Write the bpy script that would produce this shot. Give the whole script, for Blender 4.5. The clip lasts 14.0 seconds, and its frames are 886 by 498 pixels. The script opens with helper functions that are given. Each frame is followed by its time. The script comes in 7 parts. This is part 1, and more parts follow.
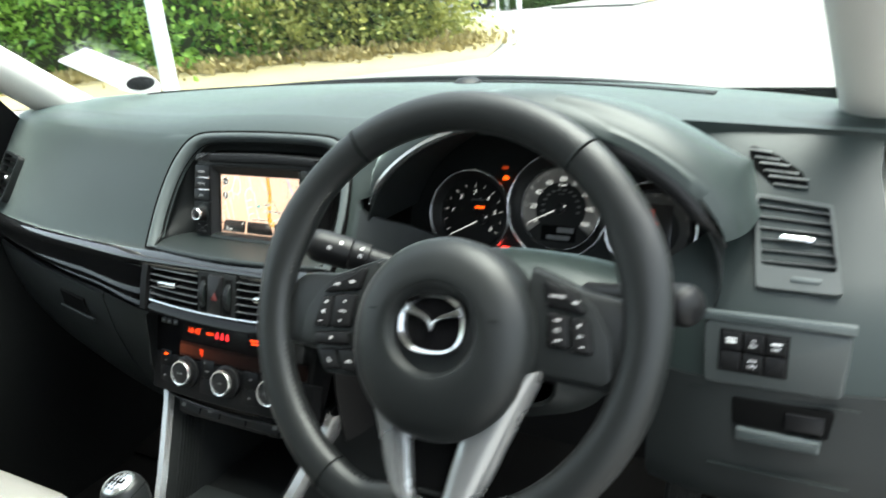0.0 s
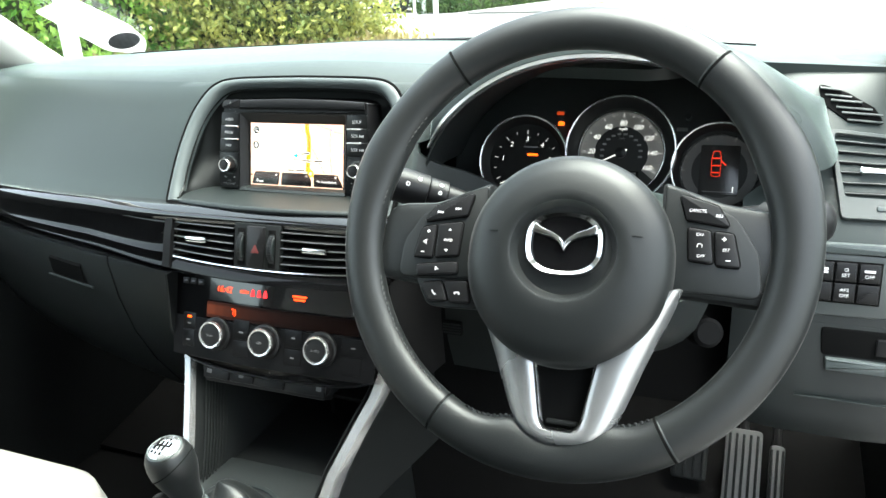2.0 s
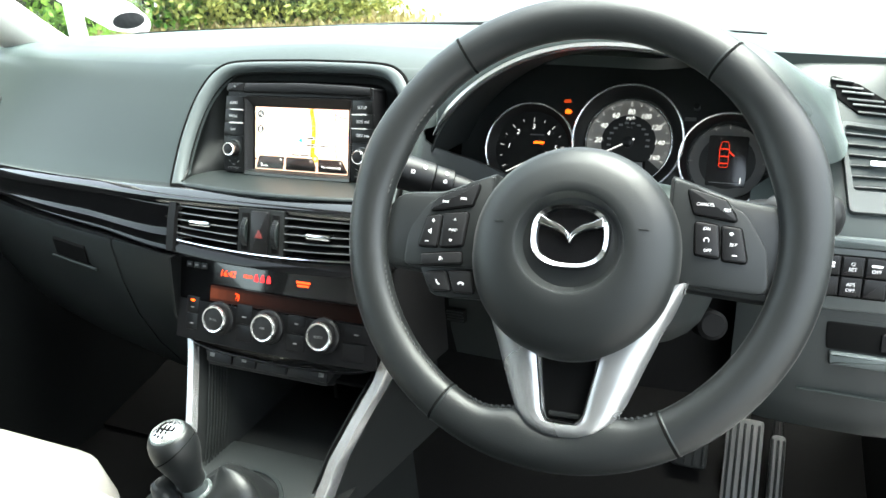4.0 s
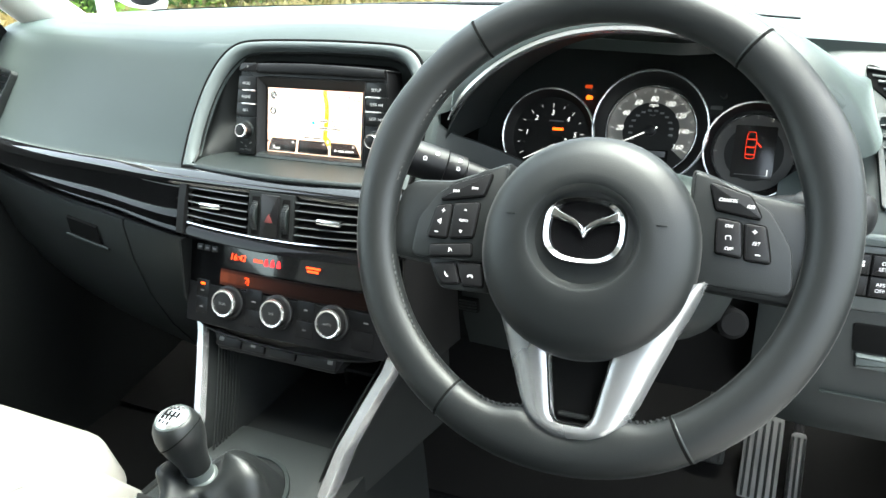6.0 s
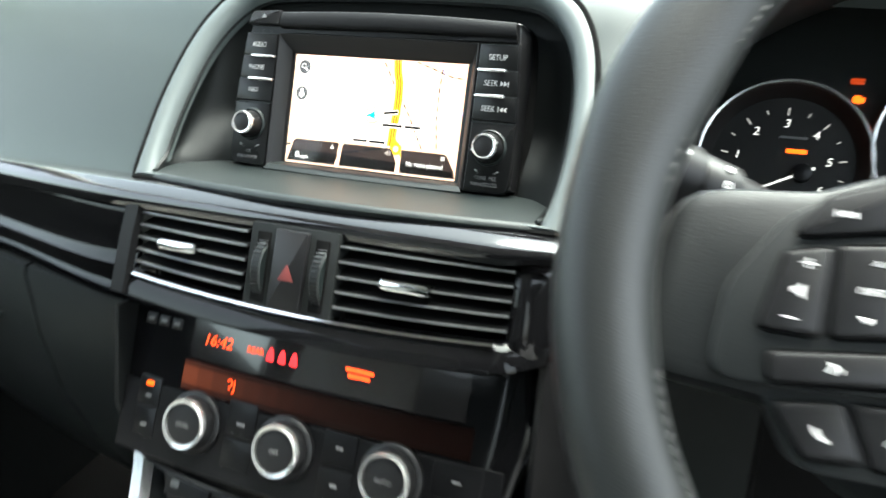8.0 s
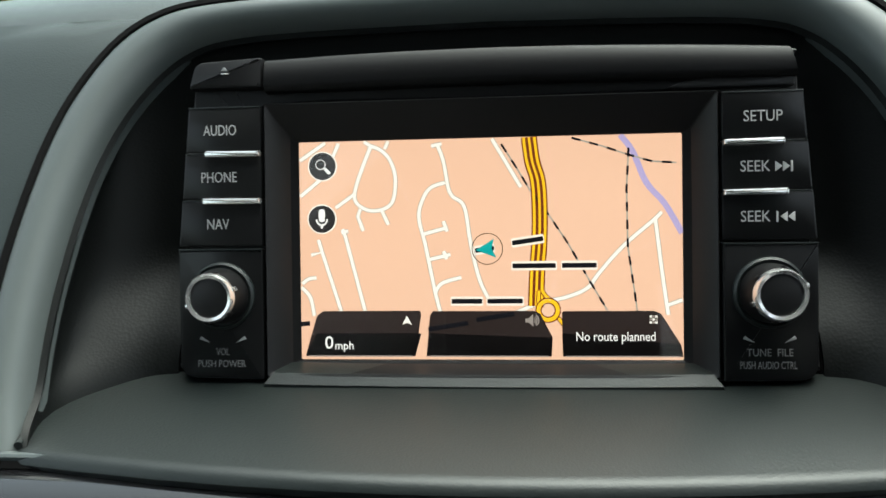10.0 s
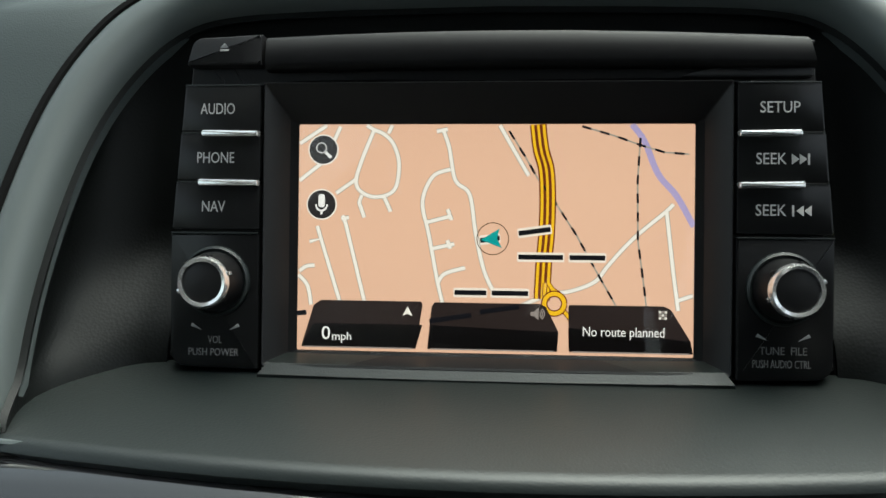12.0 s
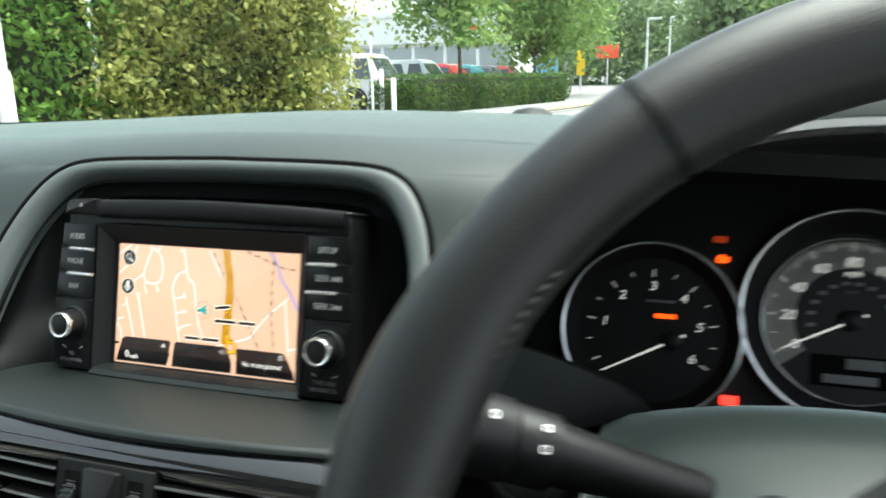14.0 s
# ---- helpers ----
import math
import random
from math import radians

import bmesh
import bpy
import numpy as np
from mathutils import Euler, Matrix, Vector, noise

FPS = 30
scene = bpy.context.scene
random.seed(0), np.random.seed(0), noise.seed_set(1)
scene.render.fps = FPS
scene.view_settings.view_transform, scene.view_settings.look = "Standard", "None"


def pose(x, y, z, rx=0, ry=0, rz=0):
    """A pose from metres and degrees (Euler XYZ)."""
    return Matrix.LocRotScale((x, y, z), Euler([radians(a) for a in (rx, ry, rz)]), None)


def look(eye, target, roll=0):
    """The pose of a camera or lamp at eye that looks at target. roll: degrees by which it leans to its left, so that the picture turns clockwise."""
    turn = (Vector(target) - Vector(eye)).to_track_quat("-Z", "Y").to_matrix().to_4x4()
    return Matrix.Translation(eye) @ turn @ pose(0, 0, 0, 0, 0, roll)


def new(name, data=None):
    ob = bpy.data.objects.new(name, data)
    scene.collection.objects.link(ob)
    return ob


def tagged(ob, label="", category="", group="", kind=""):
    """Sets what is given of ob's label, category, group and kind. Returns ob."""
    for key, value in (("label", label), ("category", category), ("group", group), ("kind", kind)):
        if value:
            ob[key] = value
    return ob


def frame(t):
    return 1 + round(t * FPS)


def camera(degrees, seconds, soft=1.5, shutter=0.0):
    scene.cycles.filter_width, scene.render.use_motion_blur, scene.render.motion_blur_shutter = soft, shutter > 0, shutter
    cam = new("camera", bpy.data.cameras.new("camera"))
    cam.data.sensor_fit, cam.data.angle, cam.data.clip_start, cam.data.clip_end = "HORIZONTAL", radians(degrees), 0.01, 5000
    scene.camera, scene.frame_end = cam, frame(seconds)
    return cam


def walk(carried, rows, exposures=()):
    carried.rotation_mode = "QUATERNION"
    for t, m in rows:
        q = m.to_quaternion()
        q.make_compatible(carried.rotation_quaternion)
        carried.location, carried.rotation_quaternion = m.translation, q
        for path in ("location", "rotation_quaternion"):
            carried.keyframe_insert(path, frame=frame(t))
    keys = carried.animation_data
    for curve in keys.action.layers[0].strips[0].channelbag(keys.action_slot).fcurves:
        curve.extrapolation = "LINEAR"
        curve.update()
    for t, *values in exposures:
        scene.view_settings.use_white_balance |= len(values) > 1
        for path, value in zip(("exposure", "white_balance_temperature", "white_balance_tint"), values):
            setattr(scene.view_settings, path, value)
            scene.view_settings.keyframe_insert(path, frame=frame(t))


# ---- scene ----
cam = camera(61.3, 14.0, shutter=0.5)
PATH = [
    (0, (0.6540, 0.1080, 1.3205), (-0.2800, 1.7350, 0.6320), -5.05),
    (0.5, (0.5186, 0.0522, 1.2823), (-0.2593, 1.7479, 0.5617), -4.30),
    (1, (0.4928, 0.0422, 1.2655), (-0.2166, 1.7735, 0.5587), -3.76),
    (1.5, (0.4947, 0.0424, 1.2626), (-0.2256, 1.7757, 0.5721), -3.70),
    (2, (0.4969, 0.0430, 1.2579), (-0.2295, 1.7739, 0.5678), -3.17),
    (2.5, (0.4954, 0.0429, 1.2593), (-0.2261, 1.7756, 0.5684), -2.82),
    (3, (0.4954, 0.0453, 1.2609), (-0.2278, 1.7734, 0.5604), -2.61),
    (5.5, (0.4923, 0.0524, 1.2637), (-0.2624, 1.7323, 0.4838), -2.14),
    (6, (0.4952, 0.0730, 1.2622), (-0.2849, 1.7412, 0.4820), -2.10),
    (6.5, (0.4939, 0.0779, 1.2569), (-0.2970, 1.7484, 0.4928), -1.59),
    (7, (0.4988, 0.1297, 1.2274), (-0.3224, 1.7994, 0.4942), -0.12),
    (7.2, (0.4767, 0.1813, 1.2009), (-0.4090, 1.8511, 0.5473), 0.11),
    (7.5, (0.3991, 0.2514, 1.1568), (-0.5875, 1.9826, 0.6751), 4.40),
    (8, (0.2364, 0.3385, 1.1222), (-0.4959, 2.1621, 0.5383), 2.40),
    (8.5, (0.1142, 0.4198, 1.1244), (-0.3463, 2.3380, 0.5669), -1.04),
    (9, (0.0400, 0.4863, 1.1296), (-0.3492, 2.4424, 0.6555), -2.75),
    (9.2, (0.0180, 0.5112, 1.1283), (-0.3124, 2.4782, 0.6548), -2.67),
    (11.3, (0.0024, 0.5541, 1.1169), (-0.1323, 2.5478, 0.6593), -1.26),
    (11.5, (-0.0002, 0.5532, 1.1161), (-0.1232, 2.5491, 0.6644), -0.97),
    (12, (0.0027, 0.5504, 1.1138), (-0.1545, 2.5442, 0.6638), -0.35),
    (12.5, (0.0058, 0.5452, 1.1267), (-0.1395, 2.5327, 0.6456), -0.16),
    (13, (0.0372, 0.5080, 1.1315), (-0.2175, 2.4944, 0.6934), 0.02),
    (13.5, (0.1467, 0.4661, 1.1623), (-0.3564, 2.3968, 0.6917), -0.27),
    (14, (0.2780, 0.4243, 1.1973), (-0.3630, 2.3177, 0.7429), -1.16),
]
walk(cam, [(t, look(eye, target, roll)) for t, eye, target, roll in PATH],
     [(0.0, 2.45, 6450, 1), (0.6, 2.85, 6450, 1), (1.5, 3.1, 6450, 1), (3.0, 3.31, 6450, 1), (6.5, 3.44, 6450, 1), (7.5, 3.36, 6450, 1), (8.2, 3.32, 6450, 1), (8.6, 3.2, 6450, 1), (9.2, 2.55, 6450, 1), (11.3, 1.33, 6450, 1), (12.2, 1.5, 6450, 1), (12.8, 1.6, 6450, 1), (14.0, 2.02, 6450, 1)])

# ---- world and light ----
world = bpy.data.worlds.new("overcast_sky")
scene.world = world
world.use_nodes = True
wn = world.node_tree.nodes
sky = wn.new("ShaderNodeTexSky")
sky.sky_type = "NISHITA"
sky.sun_disc = False
sky.sun_elevation, sky.sun_rotation = radians(73), radians(53)
sky.air_density, sky.dust_density, sky.ozone_density = 1.0, 4.0, 1.0
wn["Background"].inputs["Strength"].default_value = 0.15
cloud = wn.new("ShaderNodeHueSaturation")
cloud.inputs["Saturation"].default_value = 0.45
world.node_tree.links.new(sky.outputs["Color"], cloud.inputs["Color"])
world.node_tree.links.new(cloud.outputs["Color"], wn["Background"].inputs["Color"])

sun_data = bpy.data.lights.new("sun", "SUN")
sun_data.energy, sun_data.angle, sun_data.color = 1.95, radians(56), (1.0, 0.98, 0.95)
sun = new("sun", sun_data)
sun.matrix_world = look((3.2, 2.4, 13.4), (0, 0, 0))


# ---- small helpers for meshes ----
def link_mesh(name, bm, material, parent=None, label="", sharp=38):
    me = bpy.data.meshes.new(name)
    bmesh.ops.recalc_face_normals(bm, faces=bm.faces)
    bm.to_mesh(me)
    bm.free()
    for p in me.polygons:
        p.use_smooth = True
    me.set_sharp_from_angle(angle=radians(sharp))
    me.materials.append(material)
    ob = new(name, me)
    ob.parent = parent
    if label:
        ob["label"] = label
    return ob


def part(name, bm, material, parent, label="", sharp=38):
    return link_mesh(name, bm, material, parent, label, sharp)


def thing(name, m, label, category, group="", kind=""):
    ob = new(name)
    ob.matrix_world = m
    ob.empty_display_size = 0.02
    return tagged(ob, label, category, group, kind)


def loft(loops, closed=True, cap0=False, cap1=False, bm=None):
    bm = bm or bmesh.new()
    rows = [[bm.verts.new(p) for p in loop] for loop in loops]
    for a, b in zip(rows, rows[1:]):
        n = len(a)
        for i in range(n if closed else n - 1):
            j = (i + 1) % n
            bm.faces.new((a[i], a[j], b[j], b[i]))
    if cap0:
        bm.faces.new(rows[0][::-1])
    if cap1:
        bm.faces.new(rows[-1])
    return bm


def sheet(loops, thick, bm=None):
    """An open loft with a thickness."""
    bm = loft(loops, False, bm=bm)
    bmesh.ops.recalc_face_normals(bm, faces=bm.faces)
    bmesh.ops.solidify(bm, geom=bm.faces[:], thickness=thick)
    return bm


def rounded(points, r, n=4):
    """A polygon in the plane with rounded corners; r one radius or one a corner."""
    out, k = [], len(points)
    for i in range(k):
        p, a, b = Vector(points[i]), Vector(points[i - 1]), Vector(points[(i + 1) % k])
        u, v = (a - p).normalized(), (b - p).normalized()
        rad = r[i] if isinstance(r, (list, tuple)) else r
        half = u.angle(v) / 2
        d = min(rad / max(math.tan(half), 0.05), 0.48 * (a - p).length, 0.48 * (b - p).length)
        for j in range(n + 1):
            s = j / n
            q = (p + u * d) * (1 - s) ** 2 + p * 2 * s * (1 - s) + (p + v * d) * s * s
            out.append((q.x, q.y))
    return out


def inset(pts, d):
    """The polygon drawn in by d."""
    k, out = len(pts), []
    area = sum(pts[i - 1][0] * pts[i][1] - pts[i][0] * pts[i - 1][1] for i in range(k))
    sign = 1 if area > 0 else -1
    for i in range(k):
        p, a, b = Vector(pts[i]), Vector(pts[i - 1]), Vector(pts[(i + 1) % k])
        t = b - a
        if t.length < 1e-9:
            out.append(tuple(p))
            continue
        t.normalize()
        out.append((p.x - sign * t.y * d, p.y + sign * t.x * d))
    return out


def prism(pts, z0, z1, soft=0.0006, bm=None):
    """A plate over the polygon from z0 to z1, with its upper edge rounded."""
    lo = [(x, y, z0) for x, y in pts]
    mid = [(x, y, z1 - soft) for x, y in pts]
    i1, i2 = inset(pts, 0.3 * soft), inset(pts, soft)
    up = [(x, y, z1 - 0.3 * soft) for x, y in i1]
    top = [(x, y, z1) for x, y in i2]
    return loft([lo, mid, up, top], True, True, True, bm)


def rect(x0, y0, x1, y1, r=0.001, n=3):
    return rounded([(x0, y0), (x1, y0), (x1, y1), (x0, y1)], r, n)


def ring_plate(outer, inner, z0, z1, bm=None):
    """A flat frame between two outlines with equal counts."""
    lo = [(x, y, z0) for x, y in outer]
    o1 = [(x, y, z1 - 0.0006) for x, y in outer]
    o2 = [(x, y, z1) for x, y in inset(outer, 0.0006)]
    n2 = [(x, y, z1) for x, y in inset(inner, -0.0006)]
    n1 = [(x, y, z1 - 0.0006) for x, y in inner]
    n0 = [(x, y, z0) for x, y in inner]
    return loft([lo, o1, o2, n2, n1, n0, lo], True, bm=bm)


def lathe(profile, n=40, bm=None, cap0=False, cap1=False):
    """Rounds of (radius, z)."""
    return loft([[(r * math.cos(2 * math.pi * i / n), r * math.sin(2 * math.pi * i / n), z) for i in range(n)] for r, z in profile],
                True, cap0, cap1, bm)


def tube(path, radius, n=10, bm=None, flat=1.0, up=(0, 0, 1)):
    """A round bar along a path; radius one number or one a point."""
    loops = []
    for i, p in enumerate(path):
        a, b = Vector(path[max(i - 1, 0)]), Vector(path[min(i + 1, len(path) - 1)])
        t = (b - a).normalized()
        s = t.cross(Vector(up))
        s = s.normalized() if s.length > 1e-6 else Vector((1, 0, 0))
        v = s.cross(t)
        r = radius[i] if isinstance(radius, (list, tuple)) else radius
        loops.append([Vector(p) + s * (r * math.cos(2 * math.pi * k / n)) + v * (flat * r * math.sin(2 * math.pi * k / n)) for k in range(n)])
    return loft(loops, True, True, True, bm)


def box(x0, y0, z0, x1, y1, z1, soft=0.002, bm=None):
    own = bmesh.new()
    bmesh.ops.create_cube(own, size=1, matrix=Matrix.LocRotScale(((x0 + x1) / 2, (y0 + y1) / 2, (z0 + z1) / 2), None, (abs(x1 - x0), abs(y1 - y0), abs(z1 - z0))))
    if soft:
        bmesh.ops.bevel(own, geom=own.edges[:], offset=soft, segments=2, affect="EDGES", profile=0.6)
    if bm is None:
        return own
    me = bpy.data.meshes.new("join")
    own.to_mesh(me)
    own.free()
    bm.from_mesh(me)
    bpy.data.meshes.remove(me)
    return bm


def moved(bm, m):
    bmesh.ops.transform(bm, matrix=m, verts=bm.verts)
    return bm


def lettering(name, text, size, material, parent, x, y, z, turn=0.0, shear=0.0, label="", wide=1.0, span=0.0):
    """Flat raised letters in the built-in font, centred on x, y."""
    cu = bpy.data.curves.new("letters", "FONT")
    cu.body, cu.size, cu.align_x, cu.align_y, cu.shear, cu.extrude = text, size, "CENTER", "CENTER", shear, 0.00006
    cu.resolution_u = 3
    tmp = new("letters", cu)
    bpy.context.view_layer.update()
    me = bpy.data.meshes.new_from_object(tmp.evaluated_get(bpy.context.evaluated_depsgraph_get()))
    bpy.data.objects.remove(tmp)
    bpy.data.curves.remove(cu)
    me.materials.clear()
    me.materials.append(material)
    if span:
        xs = [v.co.x for v in me.vertices]
        wide = span / (max(xs) - min(xs))
    ob = new(name, me)
    ob.parent = parent
    ob.matrix_local = pose(x, y, z, 0, 0, turn) @ Matrix.Diagonal((wide, 1, 1, 1))
    if label:
        ob["label"] = label
    return ob


# ---- materials ----
def material(name, colour, rough=0.5, metal=0.0, grain=0.0, scale=400.0, vary=0.12, coat=0.0, spec=0.5, patch=6.0):
    m = bpy.data.materials.new(name)
    m.use_nodes = True
    nt = m.node_tree
    b = nt.nodes["Principled BSDF"]
    b.inputs["Metallic"].default_value = metal
    b.inputs["Specular IOR Level"].default_value = spec
    b.inputs["Coat Weight"].default_value = coat
    b.inputs["Coat Roughness"].default_value = 0.04
    co = nt.nodes.new("ShaderNodeTexCoord")
    big = nt.nodes.new("ShaderNodeTexNoise")
    big.inputs["Scale"].default_value, big.inputs["Detail"].default_value = patch, 5
    nt.links.new(co.outputs["Object"], big.inputs["Vector"])
    ramp = nt.nodes.new("ShaderNodeMix")
    ramp.data_type = "RGBA"
    ramp.inputs["A"].default_value = (*[c * (1 - vary) for c in colour], 1)
    ramp.inputs["B"].default_value = (*[min(c * (1 + vary), 1) for c in colour], 1)
    nt.links.new(big.outputs["Fac"], ramp.inputs["Factor"])
    nt.links.new(ramp.outputs["Result"], b.inputs["Base Color"])
    rr = nt.nodes.new("ShaderNodeMapRange")
    rr.inputs["To Min"].default_value, rr.inputs["To Max"].default_value = max(rough - 0.06, 0.02), rough + 0.06
    nt.links.new(big.outputs["Fac"], rr.inputs["Value"])
    nt.links.new(rr.outputs["Result"], b.inputs["Roughness"])
    if grain:
        fine = nt.nodes.new("ShaderNodeTexVoronoi")
        fine.inputs["Scale"].default_value = scale
        nt.links.new(co.outputs["Object"], fine.inputs["Vector"])
        bump = nt.nodes.new("ShaderNodeBump")
        bump.inputs["Strength"].default_value, bump.inputs["Distance"].default_value = grain, 0.0004
        nt.links.new(fine.outputs["Distance"], bump.inputs["Height"])
        nt.links.new(bump.outputs["Normal"], b.inputs["Normal"])
    return m


def glow(name, colour, strength, base=0.1):
    m = bpy.data.materials.new(name)
    m.use_nodes = True
    b = m.node_tree.nodes["Principled BSDF"]
    b.inputs["Base Color"].default_value = (*[base * c for c in colour], 1)
    b.inputs["Roughness"].default_value, b.inputs["Specular IOR Level"].default_value = 0.4, 0.12
    b.inputs["Emission Color"].default_value = (*colour, 1)
    b.inputs["Emission Strength"].default_value = strength
    return m


def brushed(name, colour, rough=0.3):
    m = material(name, colour, rough, 0.75)
    nt = m.node_tree
    b = nt.nodes["Principled BSDF"]
    co, mp, no = nt.nodes.new("ShaderNodeTexCoord"), nt.nodes.new("ShaderNodeMapping"), nt.nodes.new("ShaderNodeTexNoise")
    mp.inputs["Scale"].default_value = (1500, 40, 1500)
    no.inputs["Scale"].default_value = 1.0
    bump = nt.nodes.new("ShaderNodeBump")
    bump.inputs["Strength"].default_value, bump.inputs["Distance"].default_value = 0.15, 0.0003
    nt.links.new(co.outputs["Object"], mp.inputs["Vector"])
    nt.links.new(mp.outputs["Vector"], no.inputs["Vector"])
    nt.links.new(no.outputs["Fac"], bump.inputs["Height"])
    nt.links.new(bump.outputs["Normal"], b.inputs["Normal"])
    return m


def pane_material(name, tint, gloss=0.06):
    m = bpy.data.materials.new(name)
    m.use_nodes = True
    nt = m.node_tree
    nt.nodes.remove(nt.nodes["Principled BSDF"])
    out = nt.nodes["Material Output"]
    clear, shine, mix = (nt.nodes.new(k) for k in ("ShaderNodeBsdfTransparent", "ShaderNodeBsdfGlossy", "ShaderNodeMixShader"))
    clear.inputs["Color"].default_value = (*tint, 1)
    shine.inputs["Roughness"].default_value = 0.01
    mix.inputs["Fac"].default_value = gloss
    nt.links.new(clear.outputs["BSDF"], mix.inputs[1])
    nt.links.new(shine.outputs["BSDF"], mix.inputs[2])
    nt.links.new(mix.outputs["Shader"], out.inputs["Surface"])
    return m


def leaf_material(name, dark, light):
    m = bpy.data.materials.new(name)
    m.use_nodes = True
    nt = m.node_tree
    b = nt.nodes["Principled BSDF"]
    b.inputs["Roughness"].default_value = 0.55
    b.inputs["Specular IOR Level"].default_value = 0.3
    geo, mix = nt.nodes.new("ShaderNodeNewGeometry"), nt.nodes.new("ShaderNodeMix")
    mix.data_type = "RGBA"
    mix.inputs["A"].default_value, mix.inputs["B"].default_value = (*dark, 1), (*light, 1)
    co, no, blend, clumps = (nt.nodes.new(k) for k in ("ShaderNodeTexCoord", "ShaderNodeTexNoise", "ShaderNodeMath", "ShaderNodeMapRange"))
    no.inputs["Scale"].default_value, no.inputs["Detail"].default_value = 1.9, 3.0
    clumps.inputs["From Min"].default_value, clumps.inputs["From Max"].default_value = 0.36, 0.66
    clumps.inputs["To Min"].default_value, clumps.inputs["To Max"].default_value = -0.1, 0.75
    blend.operation, blend.use_clamp = "MULTIPLY_ADD", True
    blend.inputs[1].default_value = 0.5
    nt.links.new(co.outputs["Object"], no.inputs["Vector"])
    nt.links.new(no.outputs["Fac"], clumps.inputs["Value"])
    nt.links.new(geo.outputs["Random Per Island"], blend.inputs[0])
    nt.links.new(clumps.outputs["Result"], blend.inputs[2])
    nt.links.new(blend.outputs["Value"], mix.inputs["Factor"])
    nt.links.new(mix.outputs["Result"], b.inputs["Base Color"])
    thin, both = nt.nodes.new("ShaderNodeBsdfTranslucent"), nt.nodes.new("ShaderNodeMixShader")
    both.inputs["Fac"].default_value = 0.38
    nt.links.new(mix.outputs["Result"], thin.inputs["Color"])
    nt.links.new(b.outputs["BSDF"], both.inputs[1])
    nt.links.new(thin.outputs["BSDF"], both.inputs[2])
    nt.links.new(both.outputs["Shader"], nt.nodes["Material Output"].inputs["Surface"])
    return m


SOFT = material("soft_dash_skin", (0.0155, 0.0230, 0.0214), 0.47, grain=0.14, scale=1700, vary=0.05, spec=0.42)
soft_node = SOFT.node_tree.nodes["Principled BSDF"]
soft_node.inputs["Sheen Tint"].default_value = (0.84, 1.0, 0.95, 1)
soft_node.inputs["Sheen Weight"].default_value, soft_node.inputs["Sheen Roughness"].default_value = 0.8, 0.22
FASCIA = material("satin_fascia_plastic", (0.055, 0.062, 0.0612), 0.42, grain=0.15, scale=1100, vary=0.06, spec=0.45)
EMBLEM = material("bright_emblem_chrome", (0.62, 0.62, 0.62), 0.15, 1.0, vary=0.04)
HARD = material("hard_dash_plastic", (0.0135, 0.0158, 0.0158), 0.45, grain=0.2, scale=1100, vary=0.08, spec=0.35)
LOWER = material("lower_dark_plastic", (0.009, 0.010, 0.010), 0.55, grain=0.2, scale=900, vary=0.1, spec=0.15)
# underdash plastic with the deep shade there put into its colour
UNDER = material("shade_dark_underdash_plastic", (0.0045, 0.0045, 0.0047), 0.7, grain=0.2, scale=900, vary=0.15, spec=0.08)
BLACK = material("matt_black_plastic", (0.008, 0.008, 0.0085), 0.42, vary=0.1, spec=0.25)
SLAT = material("black_vent_slat", (0.0045, 0.0045, 0.0048), 0.5, vary=0.1, spec=0.14)
# near-black for joints and print, and for shade painted into recesses
SLOT = material("gap_and_shade_black", (0.004, 0.004, 0.004), 0.8, spec=0.05)
PIANO = material("piano_black_trim", (0.0040, 0.0040, 0.0044), 0.07, vary=0.1, spec=0.22)
SATIN = material("satin_grey_frame", (0.068, 0.080, 0.0795), 0.42, 0.0, vary=0.05, spec=0.45)
LACQUER = material("high_gloss_lacquer", (0.005, 0.005, 0.0055), 0.07, vary=0.05, coat=0.35, spec=0.7)
TRIM_SILVER = brushed("satin_silver_trim", (0.42, 0.42, 0.415), 0.24)
KEYCAP = material("black_key_cap", (0.005, 0.005, 0.0055), 0.34, vary=0.1, spec=0.16)
SHELF = material("satin_dark_shelf", (0.0066, 0.0098, 0.0095), 0.44, 0.0, grain=0.1, scale=1200, vary=0.05, spec=0.42)
SILVER = brushed("brushed_silver", (0.36, 0.365, 0.365), 0.27)
CHROME = material("chrome", (0.8, 0.8, 0.8), 0.08, 1.0, vary=0.04)
LEATHER = material("black_wheel_leather", (0.0078, 0.0090, 0.0091), 0.42, grain=0.14, scale=1300, vary=0.1, spec=0.42)
leather_node = LEATHER.node_tree.nodes["Principled BSDF"]
leather_node.inputs["Sheen Weight"].default_value, leather_node.inputs["Sheen Roughness"].default_value = 0.05, 0.25
HUB = material("airbag_cover", (0.0090, 0.0104, 0.0105), 0.42, grain=0.12, scale=1200, vary=0.06, spec=0.34)
hub_node = HUB.node_tree.nodes["Principled BSDF"]
hub_node.inputs["Sheen Weight"].default_value, hub_node.inputs["Sheen Roughness"].default_value = 0.09, 0.3
CREAM = material("cream_seat_leather", (0.17, 0.165, 0.15), 0.45, grain=0.3, scale=500, vary=0.05)
TRIM_CREAM = material("pale_pillar_trim", (0.62, 0.61, 0.57), 0.7, grain=0.2, scale=700, vary=0.04)
HEADLINER = material("grey_roof_lining", (0.34, 0.335, 0.31), 0.9, grain=0.3, scale=500, vary=0.05)
CARPET = material("black_carpet", (0.005, 0.005, 0.005), 0.95, grain=0.5, scale=500, vary=0.3, spec=0.05)
BACKLIT = glow("backlit_numerals", (1.0, 0.98, 0.95), 0.16)
